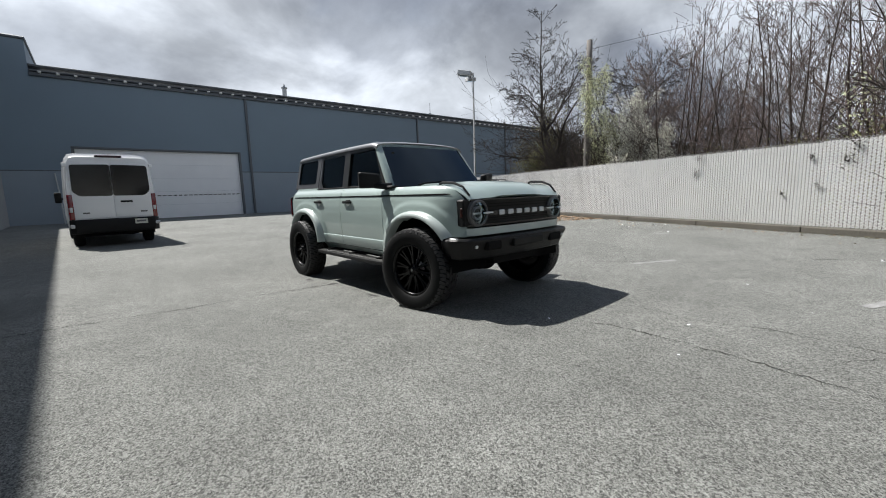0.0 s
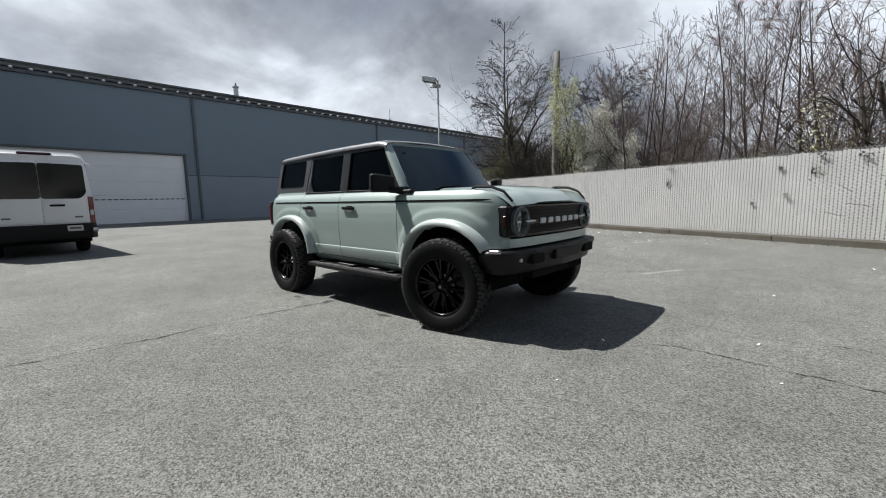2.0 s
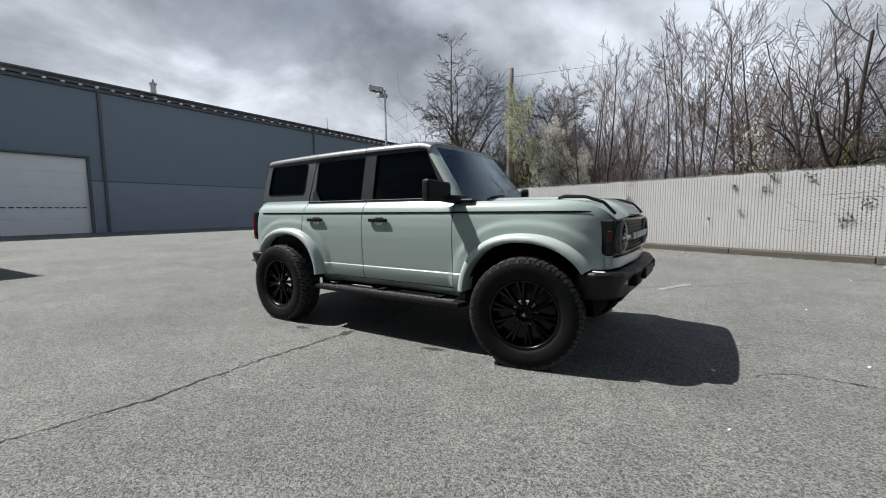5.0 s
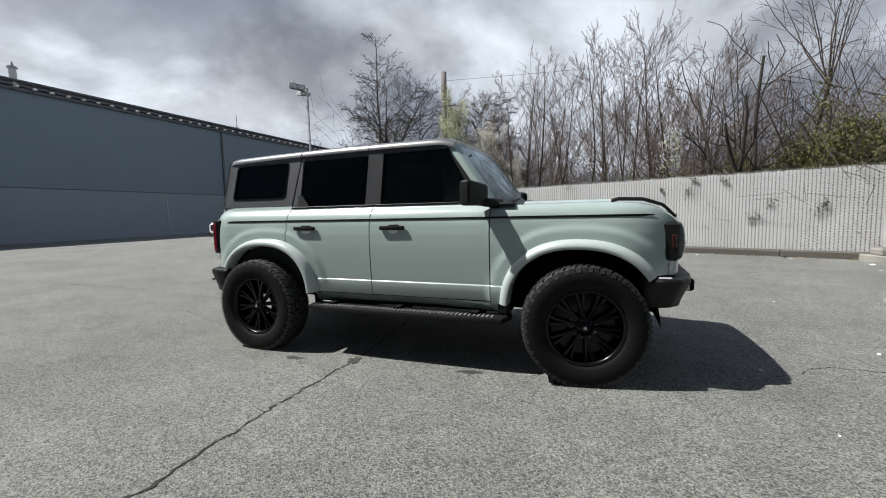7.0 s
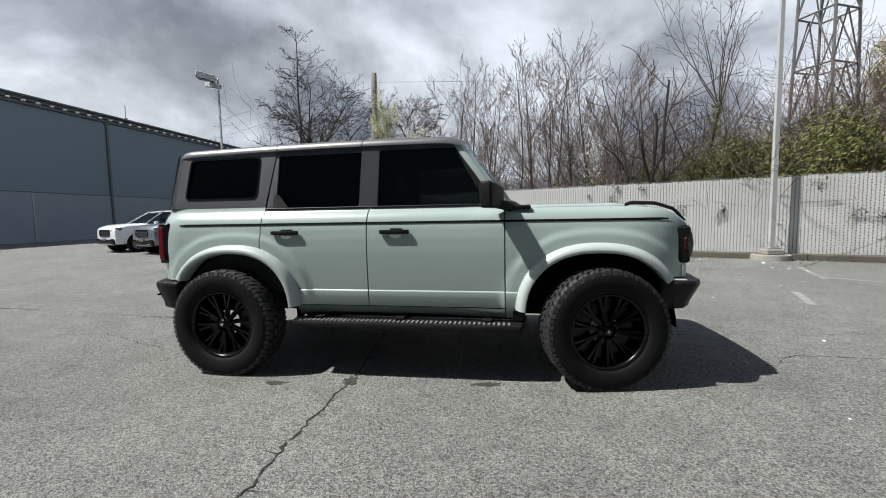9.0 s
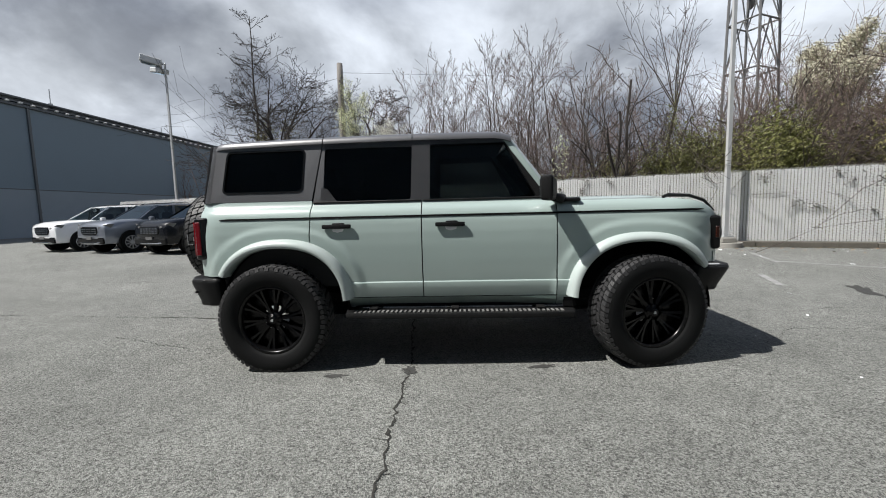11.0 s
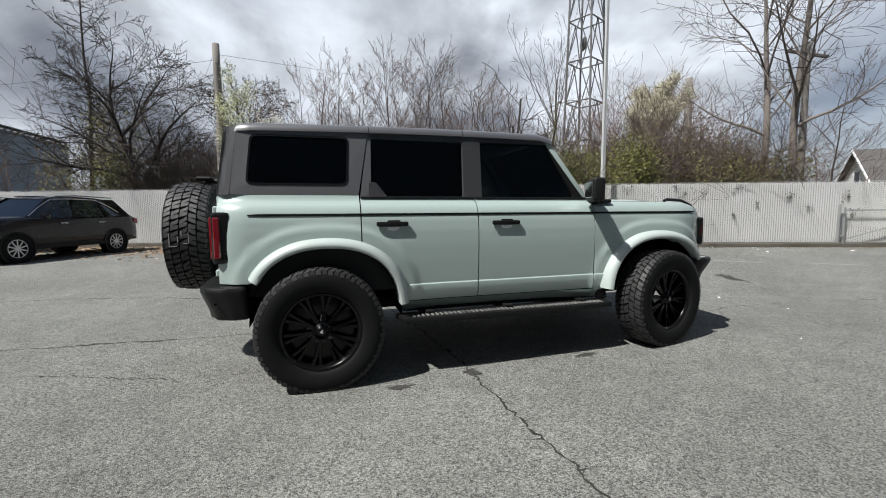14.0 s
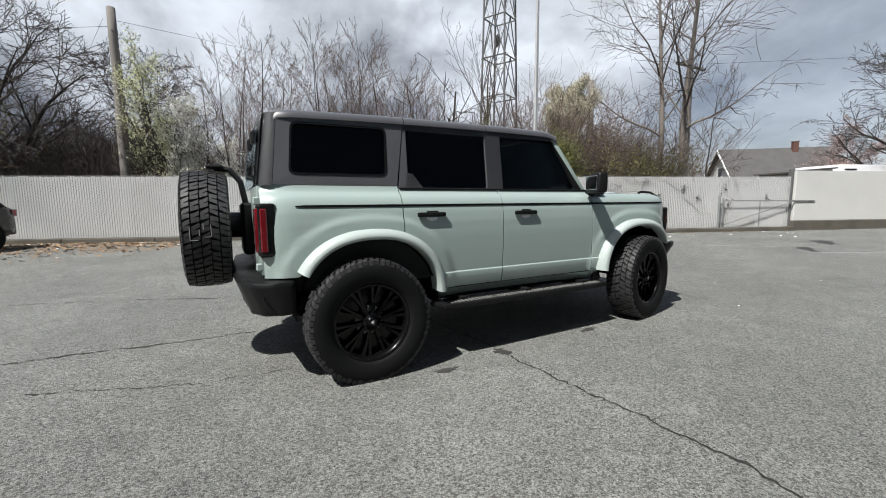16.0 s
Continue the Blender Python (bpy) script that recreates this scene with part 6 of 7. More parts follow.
def again(ob, x, y, turn, scale=1.0):
    ob2 = copy_thing(ob, pose(x, y, 0, 0, 0, turn))
    ob2.scale = (scale,) * 3
    return ob2


GROUP = "bare saplings behind the fence"
SL = dict(seg=(10, 7, 5, 3, 2), n=(13, 7, 4), cone=0.75, len=(0.44, 0.44, 0.44, 0.5), ang=((24, 48), (20, 42), (22, 46), (30, 60)), up=(0.015, 0.06, 0.05, 0.03, 0), wob=(0.05, 0.10, 0.12, 0.10, 0.1), rmin=0.0058)
SL["from"] = (0.32, 0.2, 0.15, 0.1)
slim = [tree_kind(11, 8.6, 0.066, spec(**SL), BROWN, "slender bare tree with fine spreading twigs", group=GROUP),
        tree_kind(12, 8.5, 0.058, spec(**{**SL, "n": (10, 7, 3)}), BROWN, "slender twin-stemmed bare tree with fine twigs", group=GROUP, stems=2, lean=0.12),
        tree_kind(13, 8.2, 0.062, spec(**{**SL, "n": (15, 8, 4), "cone": 0.65}), BROWN, "bare tree with a dense reddish-grey crown", group=GROUP)]
P = [(14.57, 1.11, 0, 0.93), (13.86, -0.78, 1, 0.94), (13.14, -2.59, 2, 0.92), (12.58, -4.13, 0, 0.87), (13.88, -3.29, 2, 0.97), (13.07, -5.37, 1, 0.82), (15.05, 2.27, 1, 0.91), (11.66, -3.52, 1, 0.73), (12.47, -1.71, 2, 0.82), (15.33, -1.73, 2, 1.00),
     (16.03, 0.43, 0, 0.89), (14.58, -5.16, 2, 0.94), (15.28, -6.94, 0, 0.90), (16.25, 3.28, 2, 0.80), (17.21, -4.01, 1, 0.94), (16.85, -8.16, 2, 0.90), (11.61, -4.51, 2, 0.76), (12.77, -2.33, 2, 0.85), (11.17, -2.55, 0, 0.63),
     (13.7, 2.0, 2, 0.80), (13.2, 0.5, 0, 0.76), (14.3, 1.6, 2, 0.86)]
used = set()
for i, (x, y, k, s) in enumerate(P):
    s *= 0.92
    if k not in used:
        place(slim[k], x, y, 40 * i, s)
        used.add(k)
    else:
        again(slim[k], x, y, 73 * i + 20, s)

# straight tree and spreading tree past the utility pole
t1 = tree_kind(21, 12.6, 0.12, spec(n=(34, 7, 4), cone=0.8, rmin=0.0085, len=(0.27, 0.42, 0.45, 0.5), ang=((45, 80), (30, 60), (25, 60), (30, 60)), up=(0.01, 0.03, 0.02, 0.0, 0), wob=(0.04, 0.08, 0.09, 0.1, 0.1), **{"from": (0.26, 0.2, 0.1, 0.1)}),
               {"trunk": M["bark_dark"], "crown": M["bark_dark"]}, "tall straight bare tree with level branches", name="tree")
place(t1, 19.7, 12.1, 10)
t2 = tree_kind(22, 7.3, 0.27, spec(rmin=0.0092, thin=(0.56, 0.57, 0.54, 0.5), n=(14, 9, 7, 3), cone=0.35, len=(0.55, 0.5, 0.48, 0.42), ang=((35, 65), (30, 60), (30, 60), (30, 60)), up=(0.01, 0.05, 0.03, 0.0, 0), wob=(0.10, 0.13, 0.10, 0.08, 0.08), **{"from": (0.28, 0.2, 0.15, 0.1)}),
               {"trunk": M["bark_dark"], "crown": M["bark_dark"]}, "spreading bare tree with dark gnarled limbs", top=4)
place(t2, 17.04, 8.83, 30)
again(t2, 20.23, 5.85, 160, 0.95)
# tall pale trees near the gate
r1 = tree_kind(31, 13.5, 0.165, spec(rmin=0.007, n=(17, 8, 6), cone=0.35, len=(0.42, 0.46, 0.5, 0.5), ang=((30, 62), (30, 60), (30, 60), (30, 60)), up=(0.01, 0.06, 0.02, 0.0, 0), wob=(0.05, 0.14, 0.16, 0.2, 0.2), **{"from": (0.28, 0.2, 0.1, 0.1)}), GREY,
               "large bare tree with pale grey bark", group="large bare trees by the gate")
place(r1, 8.6, -15.6, 200, 1.0)
again(r1, 7.63, -16.1, 20, 1.04)
again(t2, 2.91, -25.24, 80, 0.95)
again(t2, 4.74, -30.80, 200, 0.8)
again(slim[2], 11.18, -24.14, 45, 1.0)
# forked tree and broken trunk
def forked_tree():
    """A leaning trunk that forks at head height twice over into long whips."""
    w = Wood(41)
    v = Vector
    w.tube("trunk", [v((0, 0, -0.15)), v((0.02, 0.05, 1.4)), v((-0.03, -0.10, 2.9)), v((-0.12, -0.32, 4.2)), v((-0.16, -0.45, 5.0))], [0.075, 0.07, 0.06, 0.05, 0.045], 8)
    w.tube("trunk", [v((0, 0.02, 1.6)), v((-0.05, 0.5, 3.0)), v((-0.1, 1.0, 4.2)), v((-0.1, 1.5, 5.3))], [0.035, 0.03, 0.022, 0.01], 6)
    whip = spec(seg=(7, 7, 4, 3), n=(0, 5, 3), len=(1, 0.26, 0.4), cone=0.5, ang=((20, 40), (22, 40), (25, 45)), up=(0, 0.012, 0.03, 0), wob=(0.05, 0.06, 0.05, 0.05), rmin=0.006, trunk_levels=1, **{"from": (0.3, 0.3, 0.1)})
    for i in range(10):
        a = math.pi * 2 * i / 10 + w.r.uniform(-0.3, 0.3)
        sl = w.r.uniform(0.18, 0.62)
        p = v((-0.14, -0.40, w.r.uniform(4.5, 5.0)))
        w.grow(p, v((math.cos(a) * sl * 0.3 + 0.12, math.sin(a) * sl, 1)).normalized(), w.r.uniform(3.0, 4.6), 0.022, 1, whip, 3)
    for i in range(500):        # ivy round the fork
        w.leaf(v((-0.12 + w.r.gauss(0, 0.10), -0.36 + w.r.gauss(0, 0.12), w.r.gauss(4.5, 0.5))), 0.035)
    return w.finish("tree", {"trunk": M["bark"], "crown": M["bark"], "leaf": M["leaf_green"]}, "forked bare tree with long whip-like branches", "tree")


yt = forked_tree()
place(yt, 10.16, -6.68, 0, 0.9)


def broken_tree():
    """Several upright dark stems, snapped off at the top."""
    w = Wood(42)
    stub = spec(seg=(9, 4, 3), n=(8, 3), cone=0.1, len=(0.30, 0.4, 0.4), ang=((30, 60), (25, 60), (30, 60)), taper=(0.45, 0.5, 0.6), up=(0.0, 0.05, 0.02), wob=(0.11, 0.2, 0.2), rmin=0.012, **{"from": (0.35, 0.3, 0.1)})
    for dx, dy, h, r, lx, ly in ((0, 0, 6.4, 0.075, 0, -0.02), (0.16, 0.18, 5.9, 0.07, 0.02, 0.05), (-0.12, 0.26, 5.2, 0.075, -0.03, 0.10), (0.05, -0.24, 4.4, 0.08, 0, -0.10), (0.1, 0.5, 4.6, 0.055, 0.02, 0.16)):
        w.grow(Vector((dx, dy, -0.15)), Vector((lx, ly, 1)).normalized(), h, r, 0, stub, 2)
    return w.finish("tree", {"trunk": M["bark_dark"], "crown": M["bark_dark"]}, "broken dark tree with several snapped stems", "tree")


dead = broken_tree()
place(dead, 9.75, -5.32, 0, 0.85)
# trees in blossom
BL = dict(leaf=0.036, leaf_n=4, leaf_spread=0.10)
b1 = tree_kind(51, 6.6, 0.08, spec(n=(26, 6, 4), cone=0.55, len=(0.36, 0.42, 0.5), ang=((22, 48), (20, 45), (25, 55), (30, 60)), up=(0.02, 0.12, 0.06, 0, 0), **BL, **{"from": (0.15, 0.15, 0.1)}),
               {"trunk": M["bark"], "crown": M["bark"], "leaf": M["leaf_new"]}, "narrow flowering tree with pale green and white buds")
place(b1, 14.2, 4.3, 0, 0.84)
b1b = tree_kind(52, 5.2, 0.06, spec(n=(18, 6, 4), cone=0.4, len=(0.36, 0.42, 0.5), ang=((20, 45), (20, 45), (25, 55), (30, 60)), up=(0.02, 0.08, 0.05, 0, 0), leaf=0.036, leaf_n=4, leaf_spread=0.08, **{"from": (0.12, 0.15, 0.1)}),
                {"trunk": M["bark"], "crown": M["bark"], "leaf": M["blossom"]}, "small tree in white blossom", stems=2, lean=0.12)
place(b1b, 14.0, 3.5, 0, 0.86)
again(b1b, 13.9, 2.7, 90, 0.84)
b2 = tree_kind(53, 7.2, 0.12, spec(n=(20, 9, 5), cone=0.2, len=(0.19, 0.42, 0.45), ang=((30, 60), (25, 50), (25, 55), (30, 60)), up=(0.02, 0.08, 0.05, 0, 0), leaf=0.05, leaf_n=16, leaf_spread=0.12, **{"from": (0.62, 0.15, 0.1)}),
               {"trunk": M["bark"], "crown": M["bark"], "leaf": M["blossom_cream"]}, "rounded tree in cream blossom")
place(b2, 14.7, -15.2, 0, 1.0)
b3 = tree_kind(54, 4.5, 0.08, spec(n=(16, 7, 4), cone=0.2, len=(0.5, 0.42, 0.45), ang=((30, 65), (25, 50), (25, 55), (30, 60)), up=(0.02, 0.06, 0.05, 0, 0), leaf=0.06, leaf_n=4, leaf_spread=0.12, **{"from": (0.2, 0.15, 0.1)}),
               {"trunk": M["bark"], "crown": M["bark"], "leaf": M["blossom_pink"]}, "low tree in pink blossom beyond the wall")
place(b3, 9.46, -39.69, 0, 1.1)


def along(f, off):
    """A place behind the fence: f metres from its far end, off metres back."""
    la = (F1 - F0).length
    p = F0 + D01 * f if f < la else F1 + D12 * (f - la)
    n = N01 if f < la else N12
    return p - n * off


# undergrowth: thin stems and twigs in one thicket
w = Wood(77)
twig = spec(n=(7, 4), seg=(5, 3, 2), cone=0.3, len=(0.42, 0.5, 0.5), ang=((25, 55), (25, 55), (30, 60)), up=(0.03, 0.06, 0.03, 0, 0), rmin=0.0055, trunk_levels=-1, **{"from": (0.3, 0.2)})
for i in range(430):
    f = w.r.uniform(6.9, 30.8) if i < 330 else w.r.uniform(28.9, 35.1)
    off = 1.7 + 9.5 * w.r.random() ** 0.8
    if 22.5 < f < 29.0 and off > 2.6 and w.r.random() < 0.7:
        continue
    off += 1.0 if f > 26.2 else 0.0
    p = along(f, off)
    h = w.r.uniform(2.0, 3.4) + 3.6 * w.r.random() * min(1.0, off / 5.0)
    if f < 14.7:
        h *= 0.72
    w.grow(p, Vector((w.r.gauss(0, 0.13), w.r.gauss(0, 0.13), 1)).normalized(), h, 0.009 + 0.0025 * h, 0, twig, 2)
me = bpy.data.meshes.new("undergrowth")
me.from_pydata(w.v["crown"], [], w.f["crown"])
tagged(link("undergrowth", me, M["bark_red"]), "dense reddish-brown leafless undergrowth behind the fence", "undergrowth", kind="stuff")

# dark thicket at the far end of the fence
w = Wood(76)
for i in range(430):
    p = along(w.r.uniform(9.3, 15.1), w.r.uniform(1.6, 6.5))
    w.grow(p, Vector((w.r.gauss(0, 0.3), w.r.gauss(0, 0.3), 1)).normalized(), w.r.uniform(1.8, 3.9), 0.018, 0, twig, 2)
me = bpy.data.meshes.new("thicket")
me.from_pydata(w.v["crown"], [], w.f["crown"])
tagged(link("thicket", me, M["bark_dark"]), "dense dark leafless thicket behind the fence", "thicket", kind="stuff")

# bramble bank, olive and brown, right of the broken trunk
w = Wood(78)
tang = spec(n=(4,), seg=(5, 3), cone=0.0, len=(0.6, 0.5), ang=((30, 80), (30, 70)), up=(-0.03, -0.02, 0, 0, 0), wob=(0.2, 0.25, 0.2, 0.2, 0.2), rmin=0.005, trunk_levels=-1, leaf=0.04, leaf_n=1, leaf_spread=0.10, **{"from": (0.2, 0.2)})
for i in range(1900):
    f = w.r.uniform(28.9, 35.8)
    off = w.r.uniform(2.8, 7.5)
    u = (f - 28.9) / 6.9
    hump = 2.2 + 1.9 * math.sin(math.pi * min(1, max(0.08, u))) * min(1, (off - 0.9) / 3.0)
    p = along(f, off)
    p.z = w.r.uniform(0.0, hump)
    w.grow(p, Vector((w.r.gauss(0, 0.8), w.r.gauss(0, 0.8), w.r.uniform(-0.2, 1))).normalized(), w.r.uniform(0.9, 2.0), 0.014, 0, tang, 1)
for kind, mm, nm in (("crown", M["bark_red"], "brambles"), ("leaf", M["leaf_olive"], "bramble_leaves")):
    me = bpy.data.meshes.new(nm)
    me.from_pydata(w.v[kind], [], w.f[kind])
    tagged(link(nm, me, mm), "tangled olive-brown brambles heaped behind the fence" if kind == "crown" else "sparse olive leaves among the brambles", "brambles", kind="stuff")


def bush(seed, rx, ry, rz, n, size, mats, label, name="shrub"):
    """Leaves in clumps on a branching stem, with gaps."""
    w = Wood(seed)
    st = spec(n=(7, 5), seg=(4, 3, 2), cone=0.1, len=(0.6, 0.5, 0.5), ang=((25, 70), (25, 60), (30, 60)), up=(0.02, 0.02, 0.02, 0, 0), rmin=0.006, **{"from": (0.1, 0.2)})
    for i in range(5):
        w.grow(Vector((w.r.uniform(-rx, rx) * 0.4, w.r.uniform(-ry, ry) * 0.4, -0.1)), Vector((w.r.gauss(0, 0.3), w.r.gauss(0, 0.3), 1)).normalized(), rz * 1.3, 0.03, 0, st, 2)
    clumps = [Vector((w.r.gauss(0, 0.45) * rx, w.r.gauss(0, 0.45) * ry, rz * w.r.uniform(0.15, 1.15))) for _ in range(26)]
    for i in range(n):
        c = w.r.choice(clumps)
        w.leaf(c + Vector((w.r.gauss(0, 0.17) * rx, w.r.gauss(0, 0.17) * ry, w.r.gauss(0, 0.13) * rz)), size)
    return w.finish(name, mats, label, "shrub", "evergreen scrub behind the fence")


green = bush(61, 1.3, 1.1, 2.6, 9500, 0.042, {"trunk": M["bark"], "crown": M["bark"], "leaf": M["leaf_green"]}, "dark green evergreen shrub topping the fence")
olive = bush(62, 1.2, 1.1, 2.5, 2600, 0.05, {"trunk": M["bark"], "crown": M["bark"], "leaf": M["leaf_olive"]}, "sparse olive-brown shrub behind the fence")
fresh = bush(63, 0.5, 0.5, 3.4, 420, 0.055, {"trunk": M["bark"], "crown": M["bark"], "leaf": M["leaf_new"]}, "thin shrub with fresh yellow-green leaves")
moss = bush(64, 2.0, 1.7, 5.0, 8000, 0.06, {"trunk": M["bark"], "crown": M["bark"], "leaf": M["leaf_olive"]}, "tall olive-green shrub under the straight tree")
place(moss, 19.3, 11.6, 30, 0.95)
spots = [(green, 26.4, 1.0, 0.91), (green, 28.2, 1.6, 1.07), (green, 30.1, 1.3, 0.98), (olive, 25.3, 1.4, 0.88), (olive, 31.9, 1.5, 1.02), (olive, 23.5, 1.5, 0.84), (olive, 21.4, 1.4, 0.79), (fresh, 23.1, 1.2, 0.88),
         (olive, 19.2, 1.7, 0.79), (olive, 33.5, 1.2, 1.02), (olive, 34.6, 1.6, 1.02), (green, 34.2, 3.0, 1.12), (olive, 10.9, 2.0, 0.88), (olive, 10, 3.2, 1.21),
         (olive, 13.4, 2.2, 0.84), (olive, 16.9, 2.0, 0.74), (green, 24.6, 3.0, 0.93), (green, 9.1, 1.4, 1.12), (green, 27.3, 0.9, 1.02), (green, 29.1, 1.0, 1.12), (olive, 29.3, 4.0, 1.21)]
first = set()
for i, (ob, f, off, s) in enumerate(spots):
    p = along(f, off + 0.9)
    if ob.name not in first:
        place(ob, p.x, p.y, 50 * i, s)
        first.add(ob.name)
    else:
        again(ob, p.x, p.y, 67 * i, s)

# far woods close the view
w = Wood(79)
far = spec(n=(6, 4), seg=(5, 3, 2), cone=0.3, len=(0.42, 0.45, 0.5), ang=((15, 45), (25, 55), (30, 60)), up=(0.03, 0.06, 0.03, 0, 0), rmin=0.012, trunk_levels=-1, **{"from": (0.25, 0.2)})
for i in range(300):
    f = w.r.uniform(-50, 60)
    off = w.r.uniform(13, 42)
    p = along(max(f, -60), off)
    if p.x - 8 < -0.45 * (p.y + 20):
        continue
    h = w.r.uniform(3.5, 7.0)
    w.grow(p, Vector((w.r.gauss(0, 0.08), w.r.gauss(0, 0.08), 1)).normalized(), h, 0.06, 0, far, 2)
me = bpy.data.meshes.new("far_woods")
me.from_pydata(w.v["crown"], [], w.f["crown"])
tagged(link("far_woods", me, M["bark_red"]), "leafless reddish-brown woods in the distance", "woods", kind="stuff")

# ---- lamps, poles, tower, gate, houses ----
def lamp_post(x, y, h, label, heads=((0, 1),), base=True):
    lp = empty("street_lamp", pose(x, y, 0), label, "lamp post")
    bm = bmesh.new()
    for a, b, r0, r1 in ((0.0, h, 0.075, 0.05),):
        cyl(bm, (0, 0, a), (0, 0, b), r0, r1, n=4)
    cyl(bm, (0, 0, h), (0, 0, h + 0.06), 0.06, 0.03, n=4)
    part("pole", bm, M["galv_pole"], lp)
    bm = bmesh.new()
    box(bm, -0.15, 0.15, -0.15, 0.15, 0.26, 0.30, 0.01)
    part("base_plate", bm, M["galv"], lp)
    if base:
        bm = bmesh.new()
        box(bm, -0.20, 0.20, -0.20, 0.20, 0.12, 0.27, 0.02)
        cyl(bm, (0, 0, -0.1), (0, 0, 0.13), 0.42, 0.40, n=28)
        bmesh.ops.bevel(bm, geom=[e for e in bm.edges if e.calc_length() < 0.1], offset=0.01, affect="EDGES")
        part("footing", bm, M["concrete"], lp, "round concrete footing", smooth=True)
    for i, (dx, dy) in enumerate(heads):
        hz = h - 0.02 - 0.34 * i
        yaw = math.degrees(math.atan2(dy, dx))
        t = bmesh.new()
        box(t, 0.12, 1.0, -0.24, 0.24, -0.17 + 0.09 * i, 0.14, 0.03)
        bm = bmesh.new()
        merge(bm, t, Matrix.Translation((0, 0, hz)) @ pose(0, 0, 0, 0, -12, yaw))
        hd = part("lamp_head", bm, M["galv_pole"], lp)
        bm = bmesh.new()
        t = bmesh.new()
        cyl(t, (0, 0, 0.0), (0.16, 0, 0.0), 0.04, n=8)
        merge(bm, t, Matrix.Translation((0, 0, hz)) @ pose(0, 0, 0, 0, -12, yaw))
        part("arm", bm, M["galv_pole"], lp)
        bm = bmesh.new()
        t = bmesh.new()
        box(t, 0.22, 0.92, -0.19, 0.19, -0.195 + 0.09 * i, -0.17 + 0.09 * i, 0.008)
        merge(bm, t, Matrix.Translation((0, 0, hz)) @ pose(0, 0, 0, 0, -12, yaw))
        part("glass_cover", bm, M["lens"], hd)
    return lp


lamp_post(16.0, 14.45, 8.6, "pale grey square lamp post with box heads behind the crossovers", ((-0.5, 0.87), (0.45, 0.89)))
lamp_post(7.2, -7.03, 9.1, "pale grey square lamp post on a round concrete footing", ((-1, 0.4),))


def timber(name, x, y, h, r, label, arms=False, lean=0.0):
    p = empty(name, pose(x, y, 0, 0, lean, 0), label, "utility pole")
    bm = bmesh.new()
    pts = [(0.01 * math.sin(i * 1.3), 0.01 * math.cos(i * 1.7), -0.3 + (h + 0.3) * i / 8) for i in range(9)]
    tube(bm, pts, [r * (1.1 - 0.35 * i / 8) for i in range(9)], 14)
    part("pole", bm, M["timber_pole"], p, smooth=True)
    if arms:
        bm = bmesh.new()
        box(bm, -0.06, 0.06, -1.2, 1.2, h - 0.5, h - 0.38, 0.01)
        part("crossarm", bm, M["timber_pole"], p)
        for y_ in (-1.0, -0.4, 0.4, 1.0):
            bm = bmesh.new()
            cyl(bm, (0, y_, h - 0.38), (0, y_, h - 0.22), 0.03, n=8)
            part("insulator", bm, M["rust_metal"], p)
    else:
        bm = bmesh.new()
        cyl(bm, (-r * 1.4, 0, h - 0.75), (r * 1.4, 0, h - 0.75), 0.02, n=6)
        part("bolt", bm, M["rust_metal"], p)
    return p


timber("utility_pole", 13.73, 5.12, 7.5, 0.16, "bare weathered timber pole behind the fence", lean=0.6)
timber("utility_pole", 9.25, -18.88, 8.3, 0.15, "weathered timber pole with a crossarm behind the trees", True)
timber("utility_pole", 26.2, -30.6, 13.0, 0.40, "thick brown timber pole stub far behind the brambles")
for z0, a, b, z1 in ((7.1, (13.73, 5.12), (26.2, -30.6), 9.6), (6.9, (13.73, 5.12), (30, 30), 8.0), (8.0, (9.25, -18.88), (26.2, -30.6), 10.0), (7.95, (9.25, -18.88), (-14, -52), 8.6)):
    bm = bmesh.new()
    pts = []
    for i in range(17):
        f = i / 16
        pts.append((a[0] + (b[0] - a[0]) * f, a[1] + (b[1] - a[1]) * f, z0 + (z1 - z0) * f - 3.2 * 0.25 * f * (1 - f)))
    tube(bm, pts, 0.006, 5)
    tagged(part("cable", bm, M["plastic"]), "thin black overhead cable between the poles", "cable", "overhead cables")

# lattice tower
tower = empty("lattice_tower", pose(38.7, -28.5, 0, 0, 0, 25), "grey steel lattice tower with a small dish", "tower")
TW0, TW1, TH = 1.8, 1.0, 46.0


def tw(k, z):
    h = TW0 + (TW1 - TW0) * z / TH
    sx, sy = ((1, 1), (-1, 1), (-1, -1), (1, -1))[k % 4]
    return Vector((sx * h, sy * h, z))


for k in range(4):
    bm = bmesh.new()
    cyl(bm, tw(k, 0), tw(k, TH), 0.14, 0.10, n=6)
    part("leg", bm, M["rust_metal"], tower)
levels = [i * 4.6 for i in range(11)]
for a, b in zip(levels, levels[1:]):
    for k in range(4):
        bm = bmesh.new()
        cyl(bm, tw(k, b), tw(k + 1, b), 0.085, n=5)
        part("strut", bm, M["rust_metal"], tower)
        for p, q in ((tw(k, a), (tw(k, b) + tw(k + 1, b)) / 2), (tw(k + 1, a), (tw(k, b) + tw(k + 1, b)) / 2)):
            bm = bmesh.new()
            cyl(bm, p, q, 0.065, n=5)
            part("brace", bm, M["rust_metal"], tower)
bm = bmesh.new()
t = bmesh.new()
lathe(t, [(0.0, 0.02), (-0.06, 0.45), (-0.25, 0.8), (-0.2, 0.82), (0.0, 0.5), (0.1, 0.06)], 24)
merge(bm, t, Matrix.Translation(tw(3, 21.5) + Vector((0.2, -0.5, 0))) @ pose(0, 0, 0, 0, 0, 60))
cyl(bm, tw(3, 21.5), tw(3, 21.5) + Vector((0.2, -0.5, 0)), 0.05, n=6)
